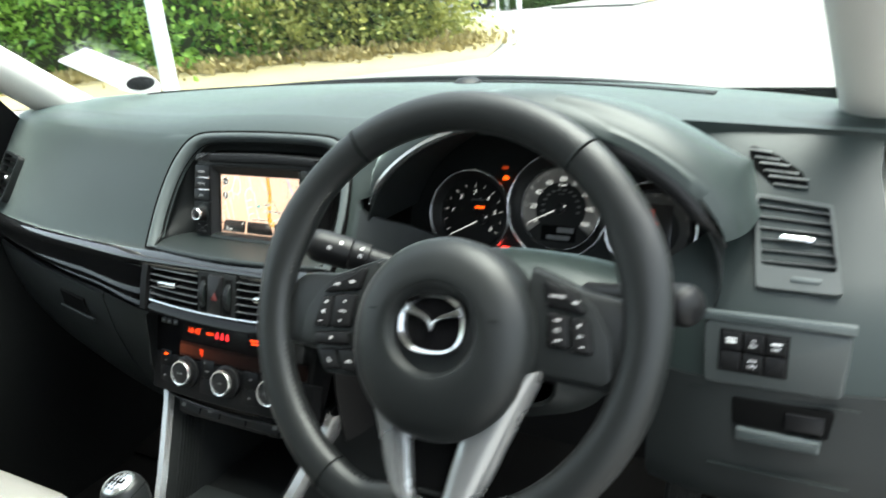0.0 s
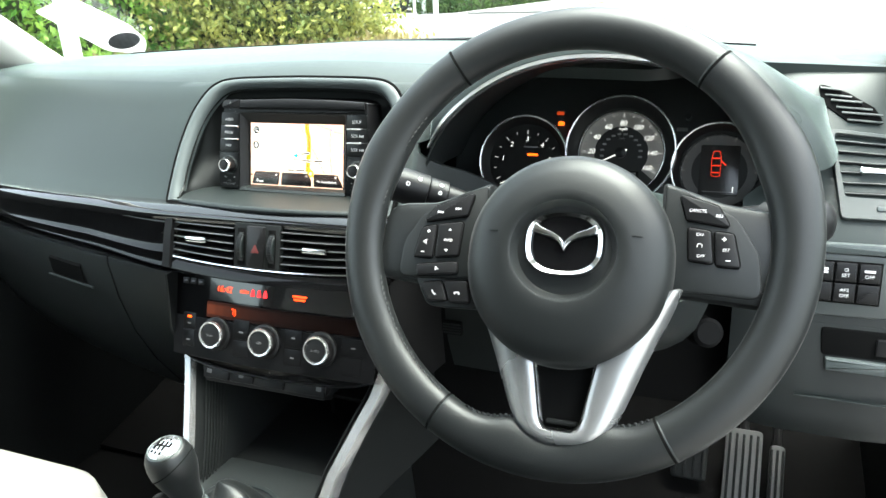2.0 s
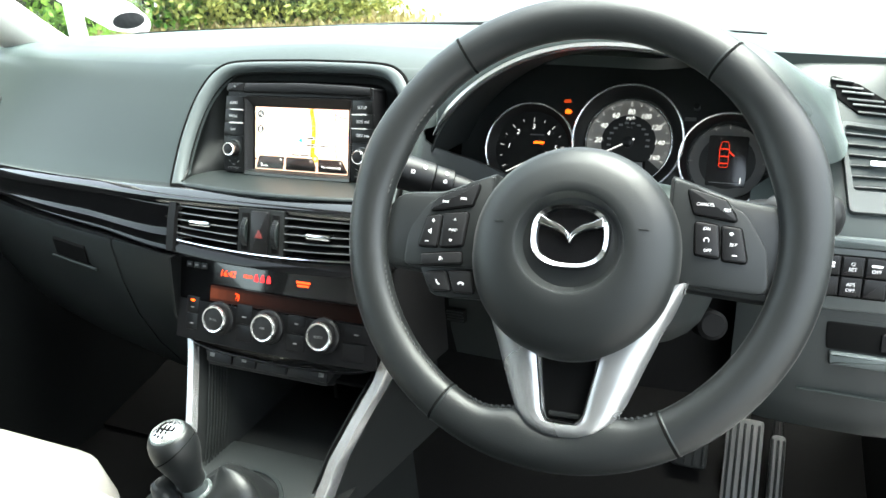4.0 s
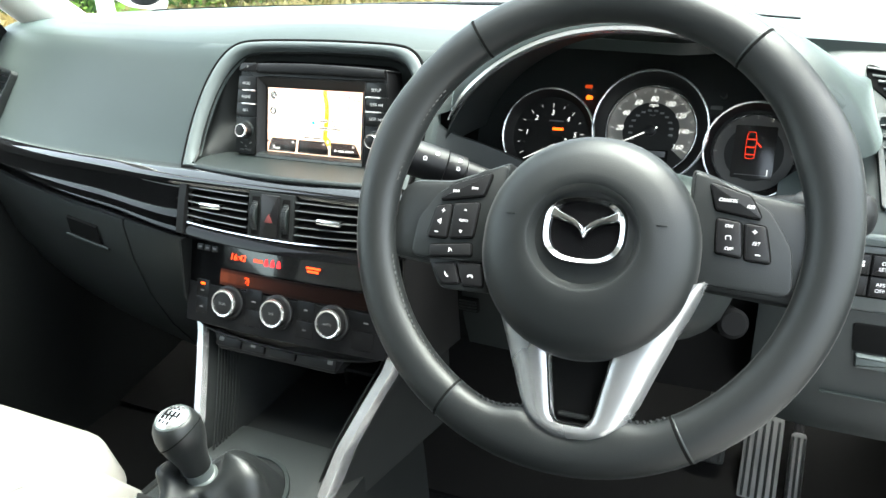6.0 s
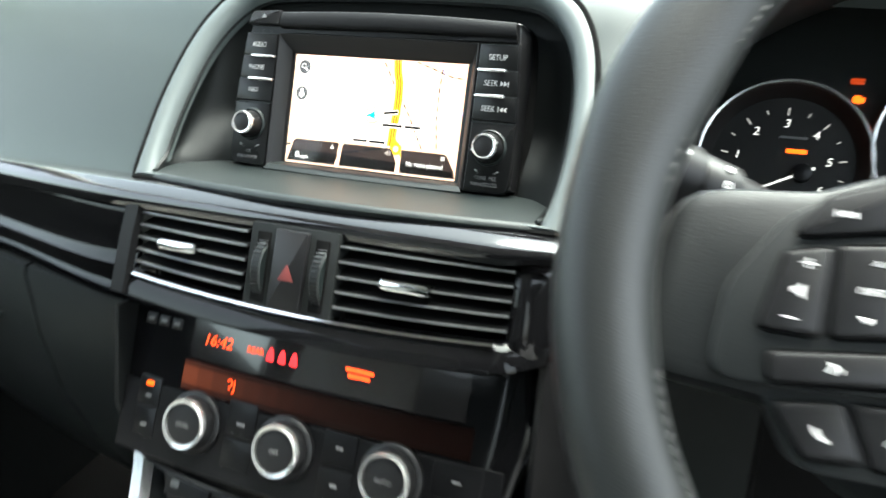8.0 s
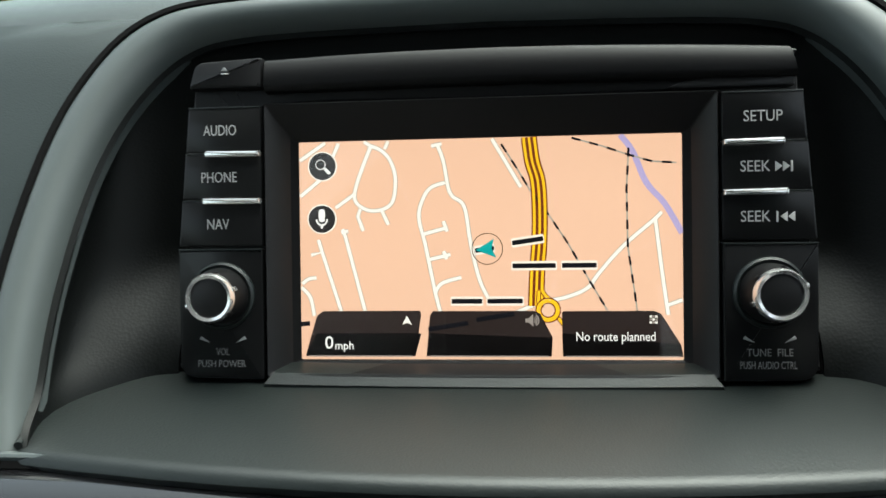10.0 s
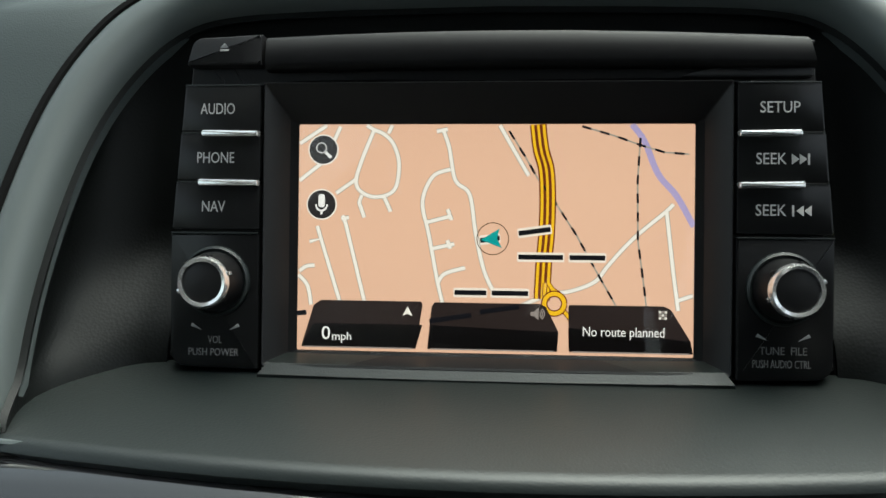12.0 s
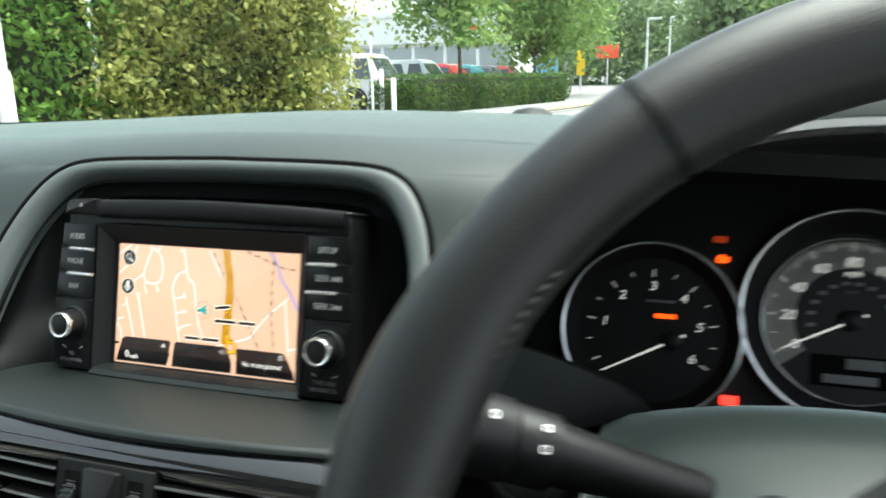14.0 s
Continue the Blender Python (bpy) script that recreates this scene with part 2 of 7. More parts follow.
TICK = glow("dim_scale_marks", (1.0, 0.97, 0.93), 0.055)
RING = material("bright_gauge_ring", (0.55, 0.55, 0.55), 0.25, 0.85, vary=0.05)
# the tray's plastic again, its colour darkened for the shade inside the recess
RECESS = material("recess_plastic_in_shade", (0.0046, 0.0054, 0.0053), 0.45, grain=0.15, scale=1000, vary=0.05, spec=0.13)
# lighter colour for the light caught along the black slats' edges
SLAT_EDGE = material("slat_edge_highlight", (0.10, 0.104, 0.104), 0.32, 0.5, vary=0.05)
KEY_INK = material("soft_white_print", (0.36, 0.36, 0.355), 0.5, vary=0.03)
WHITE_INK = material("white_print", (0.75, 0.75, 0.74), 0.5, vary=0.03)
GREY_INK = material("dim_print", (0.14, 0.14, 0.14), 0.5, vary=0.03)
THREAD = material("grey_thread", (0.055, 0.056, 0.055), 0.7)
DIAL = material("dial_face", (0.008, 0.008, 0.008), 0.45, vary=0.1, spec=0.3)
DIAL_GREY = material("dial_grey_ring", (0.06, 0.058, 0.055), 0.45, vary=0.06)
AMBER = glow("amber_lamp", (1.0, 0.085, 0.006), 0.55)
RED = glow("red_lamp", (1.0, 0.028, 0.035), 0.36)
ORANGE = glow("orange_display", (1.0, 0.055, 0.01), 0.55)
GLASS = pane_material("windscreen_glass", (0.95, 0.98, 0.965), 0.04)
PRIVACY = pane_material("dark_privacy_glass", (0.1, 0.11, 0.105), 0.04)
CLEAR = pane_material("instrument_lens", (0.96, 0.96, 0.96), 0.03)
MAP_LAND = glow("map_land", (1.0, 0.60, 0.41), 0.317)
MAP_ROAD = glow("map_minor_road", (1.0, 0.92, 0.82), 0.356)
MAP_MAIN = glow("map_main_road", (1.0, 0.56, 0.02), 0.352)
MAP_EDGE = glow("map_road_edge", (0.25, 0.12, 0.05), 0.113)
MAP_RIVER = glow("map_river", (0.55, 0.45, 0.75), 0.299)
MAP_PALE = glow("map_tab_edge", (0.6, 0.5, 0.45), 0.176)
MAP_DARK = glow("map_tab", (0.05, 0.034, 0.031), 0.176)
MAP_EDGE_PALE = glow("map_road_casing", (0.62, 0.55, 0.46), 0.229)
MAP_RED = glow("map_main_road_casing", (0.35, 0.07, 0.02), 0.176)
MAP_HALO = glow("map_name_halo", (1.0, 0.86, 0.74), 0.352)
MAP_KEY = glow("map_key", (0.06, 0.055, 0.055), 0.176)
MAP_DEEP = glow("map_tab_base", (0.014, 0.011, 0.011), 0.088)
MAP_TEXT = glow("map_text", (0.03, 0.03, 0.04), 0.075)
MAP_WHITE = glow("map_white", (1.0, 0.96, 0.92), 0.356)
MAP_TEAL = glow("map_arrow", (0.02, 0.42, 0.4), 0.299)

# ---- setting: ground outside ----
ASPHALT = material("pale_dry_asphalt", (0.2, 0.195, 0.19), 0.9, grain=0.4, scale=60, vary=0.15, patch=0.4)
DRY_GRASS = material("dry_verge", (0.26, 0.22, 0.12), 0.95, grain=0.6, scale=30, vary=0.35, patch=1.5)


def rise(x, y):
    """The ground climbs gently away from the car."""
    k = min(1.0, max(0.0, (math.hypot(x, y) - 6.0) / 15.0))
    return 0.25 * k * k * (3 - 2 * k)


ring_steps = [0, 2, 4, 6, 8, 10, 12, 14, 16, 18, 20, 22, 30, 60, 150, 600]
ground_rings = [[(r * math.cos(2 * math.pi * i / 64), r * math.sin(2 * math.pi * i / 64), rise(r, 0)) for i in range(64)] for r in ring_steps[1:]]
ground = link_mesh("ground", loft(ground_rings, True, True), ASPHALT)
tagged(ground, "pale dry asphalt road and car park", "ground", kind="structure")


# ---- the car's shell ----
def lerp(a, b, t):
    return a + (b - a) * t


def screen_y(x):
    return 1.25 - 0.4 * x * x


def glass_loop(k, w):
    """A row of the windscreen, k from its base (0) to its top (1)."""
    return [(x, screen_y(x) - 0.78 * k, 1.135 - 0.02 * x * x + 0.54 * k) for x in [w * (i / 12 - 1) for i in range(25)]]


windscreen = link_mesh("windscreen", sheet([glass_loop(k / 6, lerp(0.66, 0.56, k / 6)) for k in range(7)], 0.005), GLASS)
windscreen.visible_shadow = False
tagged(windscreen, "curved clear laminated windscreen", "windscreen", kind="structure")

# black edge band and seal along the base of the windscreen
seal = link_mesh("trim", tube([(x, screen_y(x) + 0.006, 1.151 - 0.045 * x * x) for x in [0.66 * (i / 16 - 1) for i in range(33)]], [0.0045 + 0.006 * (i / 32) ** 2 for i in range(33)], 8), BLACK)
tagged(seal, "black rubber seal along the windscreen base", "seal", kind="structure")
cowl = link_mesh("trim", sheet([[(x, screen_y(x) + d, 1.122 - 0.02 * x * x - dz) for x in [0.72 * (i / 12 - 1) for i in range(25)]] for d, dz in ((0.02, 0), (0.1, 0.02), (0.22, 0.03))], 0.01), BLACK)
tagged(cowl, "black plastic scuttle panel under the windscreen", "cowl", kind="structure")


def pillar(side):
    path = [(side * lerp(0.695, 0.595, k), lerp(1.12, 0.30, k), lerp(1.08, 1.68, k)) for k in (0, 0.12, 0.3, 0.5, 0.75, 1)]
    return tube(path, [0.052, 0.046, 0.043, 0.042, 0.042, 0.045], 14, flat=0.8)


for side, word in ((-1, "passenger"), (1, "driver")):
    tagged(link_mesh("trim", pillar(side), TRIM_CREAM), f"pale grey {word} side windscreen pillar cover", "pillar trim", kind="structure")

foot = link_mesh("trim", tube([(0.712, 1.12, 1.16), (0.718, 1.0, 1.10), (0.722, 0.92, 1.05), (0.724, 0.88, 1.03)], [0.03, 0.045, 0.047, 0.03], 14, flat=0.8), TRIM_CREAM)
tagged(foot, "pale grey foot of the driver side pillar cover", "pillar trim", kind="structure")
rubber = link_mesh("trim", tube([(0.722, 0.875, 1.045), (0.728, 0.845, 1.0), (0.732, 0.82, 0.9), (0.734, 0.82, 0.6), (0.734, 0.7, 0.42)], 0.014, 10), LOWER)
tagged(rubber, "black rubber door seal beside the dashboard", "seal", kind="structure")

roof = link_mesh("ceiling", sheet([[(x, y, 1.68 - 0.06 * x * x - 0.04 * (y + 0.4) ** 2) for x in [0.62 * (i / 8 - 1) for i in range(17)]] for y in (0.45, 0.2, -0.2, -0.7, -1.2, -1.7, -2.0)], 0.02), HEADLINER)
tagged(roof, "pale woven roof lining", "headliner", kind="structure")
floor = link_mesh("floor", box(-0.76, -2.2, 0.30, 0.76, 1.5, 0.34, 0.0), CARPET)
tagged(floor, "black carpeted car floor", "floor", kind="structure")
bulkhead = link_mesh("wall_front", sheet([[(x, y, z) for x in (-0.76, 0.76)] for y, z in ((1.02, 0.34), (1.42, 0.42), (1.5, 0.7), (1.46, 1.1))], 0.01), CARPET)
tagged(bulkhead, "dark carpeted footwell bulkhead", "bulkhead", kind="structure")
tail = link_mesh("wall_back", box(-0.76, -2.25, 0.3, 0.76, -2.2, 1.08, 0.01), LOWER)
rear_glass = link_mesh("window_1", box(-0.62, -2.24, 1.08, 0.62, -2.23, 1.6, 0.0), PRIVACY)
tagged(rear_glass, "dark tinted glass of the tailgate", "window", kind="structure")
tagged(tail, "dark tailgate lining behind the seats", "tailgate", kind="structure")


def door_panel(side, ys):
    bm = sheet([[(side * (0.745 + dx), y, z) for y in ys] for dx, z in ((0.01, 0.34), (0, 0.5), (-0.02, 0.62), (-0.03, 0.8), (-0.005, 0.9), (-0.02, 1.0), (-0.005, 1.04))], 0.02)
    return bm


rear_side = link_mesh("wall_right", door_panel(1, (-2.2, -1.2, -0.3)), LOWER)
tagged(rear_side, "dark lining behind the open driver's door", "side lining", kind="structure")
for side, word in ((-1, "passenger"), (1, "driver")):
    for ya, yb in ((-0.36, -0.26), (-1.3, -1.16), (-2.2, -2.0)):
        post = link_mesh("trim", sheet([[(side * 0.745, y, 1.02) for y in (ya, yb)], [(side * 0.63, y, 1.62) for y in (ya, yb)]], 0.03), LOWER)
        tagged(post, f"dark window pillar cover on the {word} side", "pillar trim", kind="structure")
    for ya, yb in ((-1.16, -0.36), (-2.0, -1.3)):
        quarter = link_mesh("window_2", sheet([[(side * 0.745, y, 1.02) for y in (ya, yb)], [(side * 0.63, y, 1.62) for y in (ya, yb)]], 0.005), PRIVACY)
        tagged(quarter, f"dark tinted rear side window on the {word} side", "window", kind="structure")
kick = link_mesh("wall_left_front", box(-0.75, 0.95, 0.34, -0.735, 1.5, 1.10, 0.004), LOWER)
tagged(kick, "dark footwell side lining on the passenger side", "side lining", kind="structure")
kick = link_mesh("wall_right_front", box(0.735, 0.98, 0.34, 0.75, 1.4, 1.06, 0.004), LOWER)
tagged(kick, "dark footwell side lining", "side lining", kind="structure")
for side, n in ((-1, 1), (1, 2)):
    d = link_mesh(f"door_{n}", door_panel(side, (-2.2, -1.2, -0.3, 0.3, 0.7, 0.95, 1.2) if side < 0 else (-0.28, 0.3, 0.7, 0.97)), LOWER)
    tagged(d, "dark moulded plastic car door lining" if side < 0 else "dark moulded car door standing wide open", "door", kind="structure")
    if side > 0:
        d.matrix_world = pose(0.76, 1.0, 0) @ pose(0, 0, 0, 0, 0, 60) @ pose(-0.76, -1.0, 0)
    part("window_sail", sheet([[(side * 0.735, 1.04, 1.04), (side * 0.735, 0.80, 1.04)], [(side * 0.725, 0.99, 1.09), (side * 0.725, 0.80, 1.12)], [(side * 0.69, 0.87, 1.23), (side * 0.69, 0.80, 1.27)]], 0.012), BLACK, d, "black mirror corner cover")
    part("window_pane", sheet([[(side * 0.745, y, 1.03) for y in (-0.25, 0.3, 0.82)], [(side * 0.66, y - 0.1, 1.42) for y in (-0.25, 0.3, 0.6)]], 0.004), GLASS, d).visible_shadow = False

def smooth(t):
    t = min(1.0, max(0.0, t))
    return t * t * (3 - 2 * t)


# ---- dashboard ----
dash = thing("dashboard", pose(0, 0, 0), "grey-green soft-touch car dashboard with a gloss black strip", "dashboard")


def crown(x):
    """The swell of the pad over the media unit."""
    return 0.0075 * math.exp(-(x / (0.21 if x < 0 else 0.15)) ** 2)


def top_z(x, y):
    ridge = 1.166 - 0.035 * x * x - 0.012 * max(0.0, x - 0.3) + crown(x) * (1 - smooth((y - 0.98) / 0.2))
    fall = 0.5 * max(0.0, 1.0 - y) ** 2 + 0.34 * max(0.0, y - 1.02) ** 2
    return ridge - fall


def edge_y(x):
    """The front of the top pad."""
    if x < -0.13:
        return 0.872 + 0.27 * (x * x - 0.0225)
    k = min(1.0, max(0.0, (x - 0.39) / 0.1))
    return 0.872 + 0.056 * k * k * (3 - 2 * k)


XS = [-0.74 + 1.48 * i / 60 for i in range(61)]
pad = []
for k in range(13):
    row = []
    for x in XS:
        y0, y1 = screen_y(x) + 0.004, edge_y(x)
        y = lerp(y0, y1, (k / 12))
        row.append((x, y, top_z(x, y)))
    pad.append(row)
part("top_pad", sheet(pad, 0.012), SOFT, dash, "soft grained upper dashboard pad")

# slim raised lid of a sensor and the defroster slot near the glass
part("defroster_slot", sheet([[(x, screen_y(x) - d, top_z(x, screen_y(x) - d) + 0.002) for x in [-0.5 + i * 0.05 for i in range(21)]] for d in (0.05, 0.075)], 0.002), LOWER, dash)
part("sensor_cover", moved(lathe([(0.022, 0), (0.021, 0.005), (0.014, 0.01), (0.0, 0.012)], 20), pose(0.125, 1.15, 1.157)), BLACK, dash)

# the centre frame: a leaning rounded outline
FR_T = math.atan2(0.088, 0.126)
FR = pose(0, 0.727, 1.0165, 90 - math.degrees(FR_T))


def spline(pts, n=4):
    """A smooth run through the points."""
    out = []
    for i in range(len(pts) - 1):
        p0, p1, p2, p3 = (Vector(pts[min(max(i + k, 0), len(pts) - 1)]) for k in (-1, 0, 1, 2))
        for j in range(n):
            t = j / n
            q = 0.5 * (2 * p1 + (p2 - p0) * t + (2 * p0 - 5 * p1 + 4 * p2 - p3) * t * t + (3 * p1 - p0 - 3 * p2 + p3) * t ** 3)
            out.append((q.x, q.y))
    return out + [tuple(pts[-1])]


def mirrored(half):
    """A closed outline, even on both sides, from its right half; the base first."""
    run = spline(half)
    w, y = run[0]
    base = [(w * (i / 6 - 1), y) for i in range(1, 12)]
    return base + run + [(-px, py) for px, py in run[-2::-1]]


HALF_OUT = [(0.1505, 0.0), (0.1525, 0.03), (0.1532, 0.058), (0.1510, 0.088), (0.1468, 0.112), (0.1400, 0.131), (0.1302, 0.147), (0.118, 0.1565), (0.102, 0.161), (0.07, 0.1632), (0.0, 0.1645)]
HALF_IN = [(0.1345, 0.0042), (0.1382, 0.02), (0.1398, 0.046), (0.1385, 0.074), (0.1350, 0.098), (0.1288, 0.118), (0.1195, 0.1345), (0.1085, 0.1455), (0.094, 0.1508), (0.064, 0.1532), (0.0, 0.1545)]
FR_OUT, FR_IN = mirrored(HALF_OUT), mirrored(HALF_IN)
EDGE_RUN = spline(HALF_OUT)


def frame_half(z):
    """Half the frame's width at a height."""
    w = (z - 1.0165) / math.cos(FR_T)
    for (xa, ya), (xb, yb) in zip(EDGE_RUN, EDGE_RUN[1:]):
        if ya <= w <= yb:
            return lerp(xa, xb, (w - ya) / max(yb - ya, 1e-9))
    return EDGE_RUN[0][0] if w < 0 else 0.1


FACE = [(0.716, 0.985), (0.724, 1.003), (0.744, 1.031), (0.768, 1.072), (0.794, 1.112), (0.8235, 1.1475), (0.872, 1.1605), (0.93, 1.166)]


def face_yz(v, x):
    """The fascia: v from the strip (0) up to the pad (1)."""
    f = min(max(v, 0.0), 0.9999) * 5
    i = int(f)
    t = f - i
    p0, p1, p2, p3 = (Vector(FACE[i + k]) for k in range(4))
    q = 0.5 * (2 * p1 + (p2 - p0) * t + (2 * p0 - 5 * p1 + 4 * p2 - p3) * t * t + (3 * p1 - p0 - 3 * p2 + p3) * t ** 3)
    out = 0.27 * (x * x - 0.0225) if x < -0.15 else 0.0
    base = -0.0225 * max(0.0, -x - 0.15)
    y = q.x + out + 0.05 * smooth((x - 0.15) / 0.06) * (1 - v) ** 1.5 + 0.7 * max(0.0, x - 0.162) * (1 - smooth((v - 0.4) / 0.12))
    return y, q.y + lerp(base, top_z(x, 0.872 + out) - crown(x) - 1.1605, v) + crown(x) * smooth((v - 0.78) / 0.22)


def hood_side(z):
    """Where the fascia ends beside the instruments."""
    if z < 1.0:
        return 0.262
    if z < 1.086:
        return lerp(0.262, 0.162, smooth((z - 1.0) / 0.086))
    return 0.393 - 0.232 * math.sqrt(max(0.0, 1 - ((min(z, 1.185) - 1.03) / 0.16) ** 2))


def fascia(v0, v1, xa, xb, n, m):
    rows_ = []
    for k in range(n + 1):
        v = lerp(v0, v1, k / n)
        row_ = []
        for i in range(m + 1):
            x = lerp(xa(v), xb(v), i / m)
            row_.append((x, *face_yz(v, x)))
        rows_.append(row_)
    loops_ = [r_ + [(x, y + 0.005, z) for x, y, z in r_[::-1]] for r_ in rows_]
    return loft(loops_, True, True, True)


def left_edge(v):
    return -frame_half(face_yz(v, 0.0)[1]) - 0.0008


def right_edge(v):
    return frame_half(face_yz(v, 0.0)[1]) + 0.0008


def hood_edge(v):
    return hood_side(face_yz(v, 0.0)[1])


part("passenger_fascia", fascia(0, 0.8, lambda v: -0.735, left_edge, 18, 30), SOFT, dash, "soft grey-green passenger side fascia")
part("centre_cheek", fascia(0, 0.8, right_edge, lambda v: lerp(0.166, hood_edge(v), smooth((v - 0.42) / 0.08)), 44, 20), SOFT, dash, "soft fascia between media unit and instruments")
part("button_panel", fascia(0, 0.47, lambda v: 0.165, hood_edge, 20, 14), HARD, dash, "dark panel round the start button")
part("fascia_brow", fascia(0.8, 1.0, lambda v: -0.735, hood_edge, 16, 60), SOFT, dash, "soft upper edge of the fascia")

gap_out, gap_in = inset(FR_OUT, -0.0022), inset(FR_OUT, 0.001)
part("frame_gap", moved(ring_plate(gap_out, gap_in, -0.012, 0.0012), FR), SLOT, dash, "dark joint round the frame")
BAND = ((0, -0.012), (0, -0.0016), (0.04, 0.0002), (0.14, 0.0012), (0.34, 0.0019), (0.55, 0.0017), (0.72, 0.0007), (0.85, -0.0011), (0.95, -0.0042), (1, -0.0078), (1, -0.014))
band_loops = [[(lerp(a_[0], b_[0], t), lerp(a_[1], b_[1], t), z) for a_, b_ in zip(FR_OUT, FR_IN)] for t, z in BAND]
frame_part = part("centre_frame", moved(loft(band_loops + band_loops[:1]), FR), SATIN, dash, "satin grey frame round the media unit")

# the recess behind the frame, down to the media unit
HU_T = 13.0
HU = pose(0, 0.790, 1.0645, 90 - HU_T)
BACK = mirrored([(0.1085, -0.044), (0.1082, -0.03), (0.1075, -0.012), (0.1065, 0.008), (0.1055, 0.026), (0.1045, 0.042), (0.1025, 0.055), (0.099, 0.063), (0.088, 0.0668), (0.06, 0.0682), (0.0, 0.0688)])


def recess_loop(k):
    s = 1 - math.sqrt(max(0.0, 1 - k ** 3.0))
    out = []
    for (fx, fy), (bx, by) in zip(FR_IN, BACK):
        deep = lerp(0.0, -0.022, smooth((fy - 0.004) / 0.06))
        a, b = FR @ Vector((fx, fy, -0.0075 * smooth((fy - 0.004) / 0.02))), HU @ Vector((bx, by, deep))
        q = a.lerp(b, k)
        swell = 0.005 * math.sin(math.pi * min(1.0, k * 1.25)) * smooth((abs(fx) - 0.1) / 0.03) * (1 if fx > 0 else -1)
        out.append(Vector((lerp(a.x, b.x, s) + swell, q.y, lerp(a.z, b.z, lerp(k, s, smooth((fy - 0.06) / 0.06))))))
    return out


STEPS = (0, 0.03, 0.1, 0.2, 0.3, 0.42, 0.54, 0.65, 0.75, 0.83, 0.89, 0.94, 0.975, 1.0)
low = [len(FR_IN) - 1] + list(range(12))
rest = [i % len(FR_IN) for i in range(11, len(FR_IN))]
bowl = [recess_loop(k) for k in STEPS]
# walls darker than the tray: their shade is in the colour
part("recess", sheet([[r_[i] for i in rest] for r_ in bowl], 0.002), RECESS, dash, "dark moulded recess")
part("recess_back", loft([[(p_.x, p_.y + 0.002, p_.z) for p_ in bowl[-1]], [(p_.x, p_.y + 0.006, p_.z) for p_ in bowl[-1]]], True, True, True), SLOT, dash)
tray_rows = [[r_[i] + Vector((0, -0.0125 * (1 - (r_[i].x / 0.136) ** 2) * (1 - k) ** 2, 0.001 - 0.0012 * (1 - k) ** 4)) for i in low] for k, r_ in zip(STEPS, bowl)]
nose = [[p_ + Vector((0, dy, dz)) for p_ in tray_rows[0]] for dy, dz in ((0.0045, -0.0085), (0.0, -0.0072), (-0.0022, -0.0052), (-0.0030, -0.0030), (-0.0022, -0.0012))]
part("tray", sheet(nose + tray_rows, 0.002), SHELF, dash, "satin tray below the media unit")
for i in (low[0], low[-1]):
    part("tray_lip", tube([r_[i] + Vector((0, -0.0004, 0.001)) for r_ in bowl], 0.0012, 8), SHELF, dash, "rounded end of the tray")
# ---- gloss strip ----
def strip_y(x):
    return 0.7205 + 0.27 * (x * x - 0.0225) if x < -0.15 else 0.7205


def strip_top(x):
    return 1.013 - 0.03 * max(0.0, -x - 0.15) ** 1.2 * 1.6 if x < -0.15 else 1.013


SX = [-0.735 + (0.885) * i / 60 for i in range(61)]


def strip_row(dy, f):
    row = []
    for x in SX:
        tall = lerp(0.046, 0.078, min(1.0, max(0.0, (x + 0.72) / 0.55)))
        row.append((x, strip_y(x) + dy, strip_top(x) - f * tall))
    return row


def ledge_row(dy, dz):
    row = []
    for x in SX:
        near = smooth((x + 0.32) / 0.17)
        tip = smooth((x - 0.12) / 0.03)
        row.append((x, strip_y(x) + (dy if dy > 0 else dy * lerp(0.6, 1.0, near)) + 0.004 * tip, strip_top(x) + dz * lerp(1.0, 0.72, tip)))
    return row


ROLL = ((0.018, 0.0023), (0.004, 0.0023), (0.001, 0.0020), (-0.003, 0.0012), (-0.0048, 0.0004), (-0.0092, -0.0020), (-0.0112, -0.0034), (-0.0129, -0.0056), (-0.0137, -0.0082), (-0.0136, -0.0108), (-0.0129, -0.0134), (-0.0105, -0.0149), (-0.002, -0.0153))
part("strip_ledge", sheet([ledge_row(d, f) for d, f in ROLL], 0.002), LACQUER, dash, "gloss black rounded ledge")
left_rows = []
for d, f in ((0.006, 0.17), (0.0012, 0.2), (0.0, 0.24), (0.0008, 0.4), (0.001, 0.56), (-0.002, 0.655), (-0.005, 0.69), (-0.004, 0.715), (0.002, 0.738), (0.0125, 0.76), (0.0125, 0.9), (0.0115, 0.98), (0.008, 1.03), (0.004, 1.055), (0.0035, 1.075), (0.008, 1.1)):
    left_rows.append([(x, y - 0.0135 * smooth((x + 0.32) / 0.17), z) for x, y, z in strip_row(d, f) if x < -0.13])
part("strip_panel", sheet(left_rows, 0.002), PIANO, dash, "gloss black passenger side strip")
# the vents' surround in the centre
VX0, VX1 = -0.132, 0.137


def vent_face(x, z):
    return 0.7045 - 0.30 * (1.0 - z) * 0.95 + 0.3 * (x - 0.003) ** 2


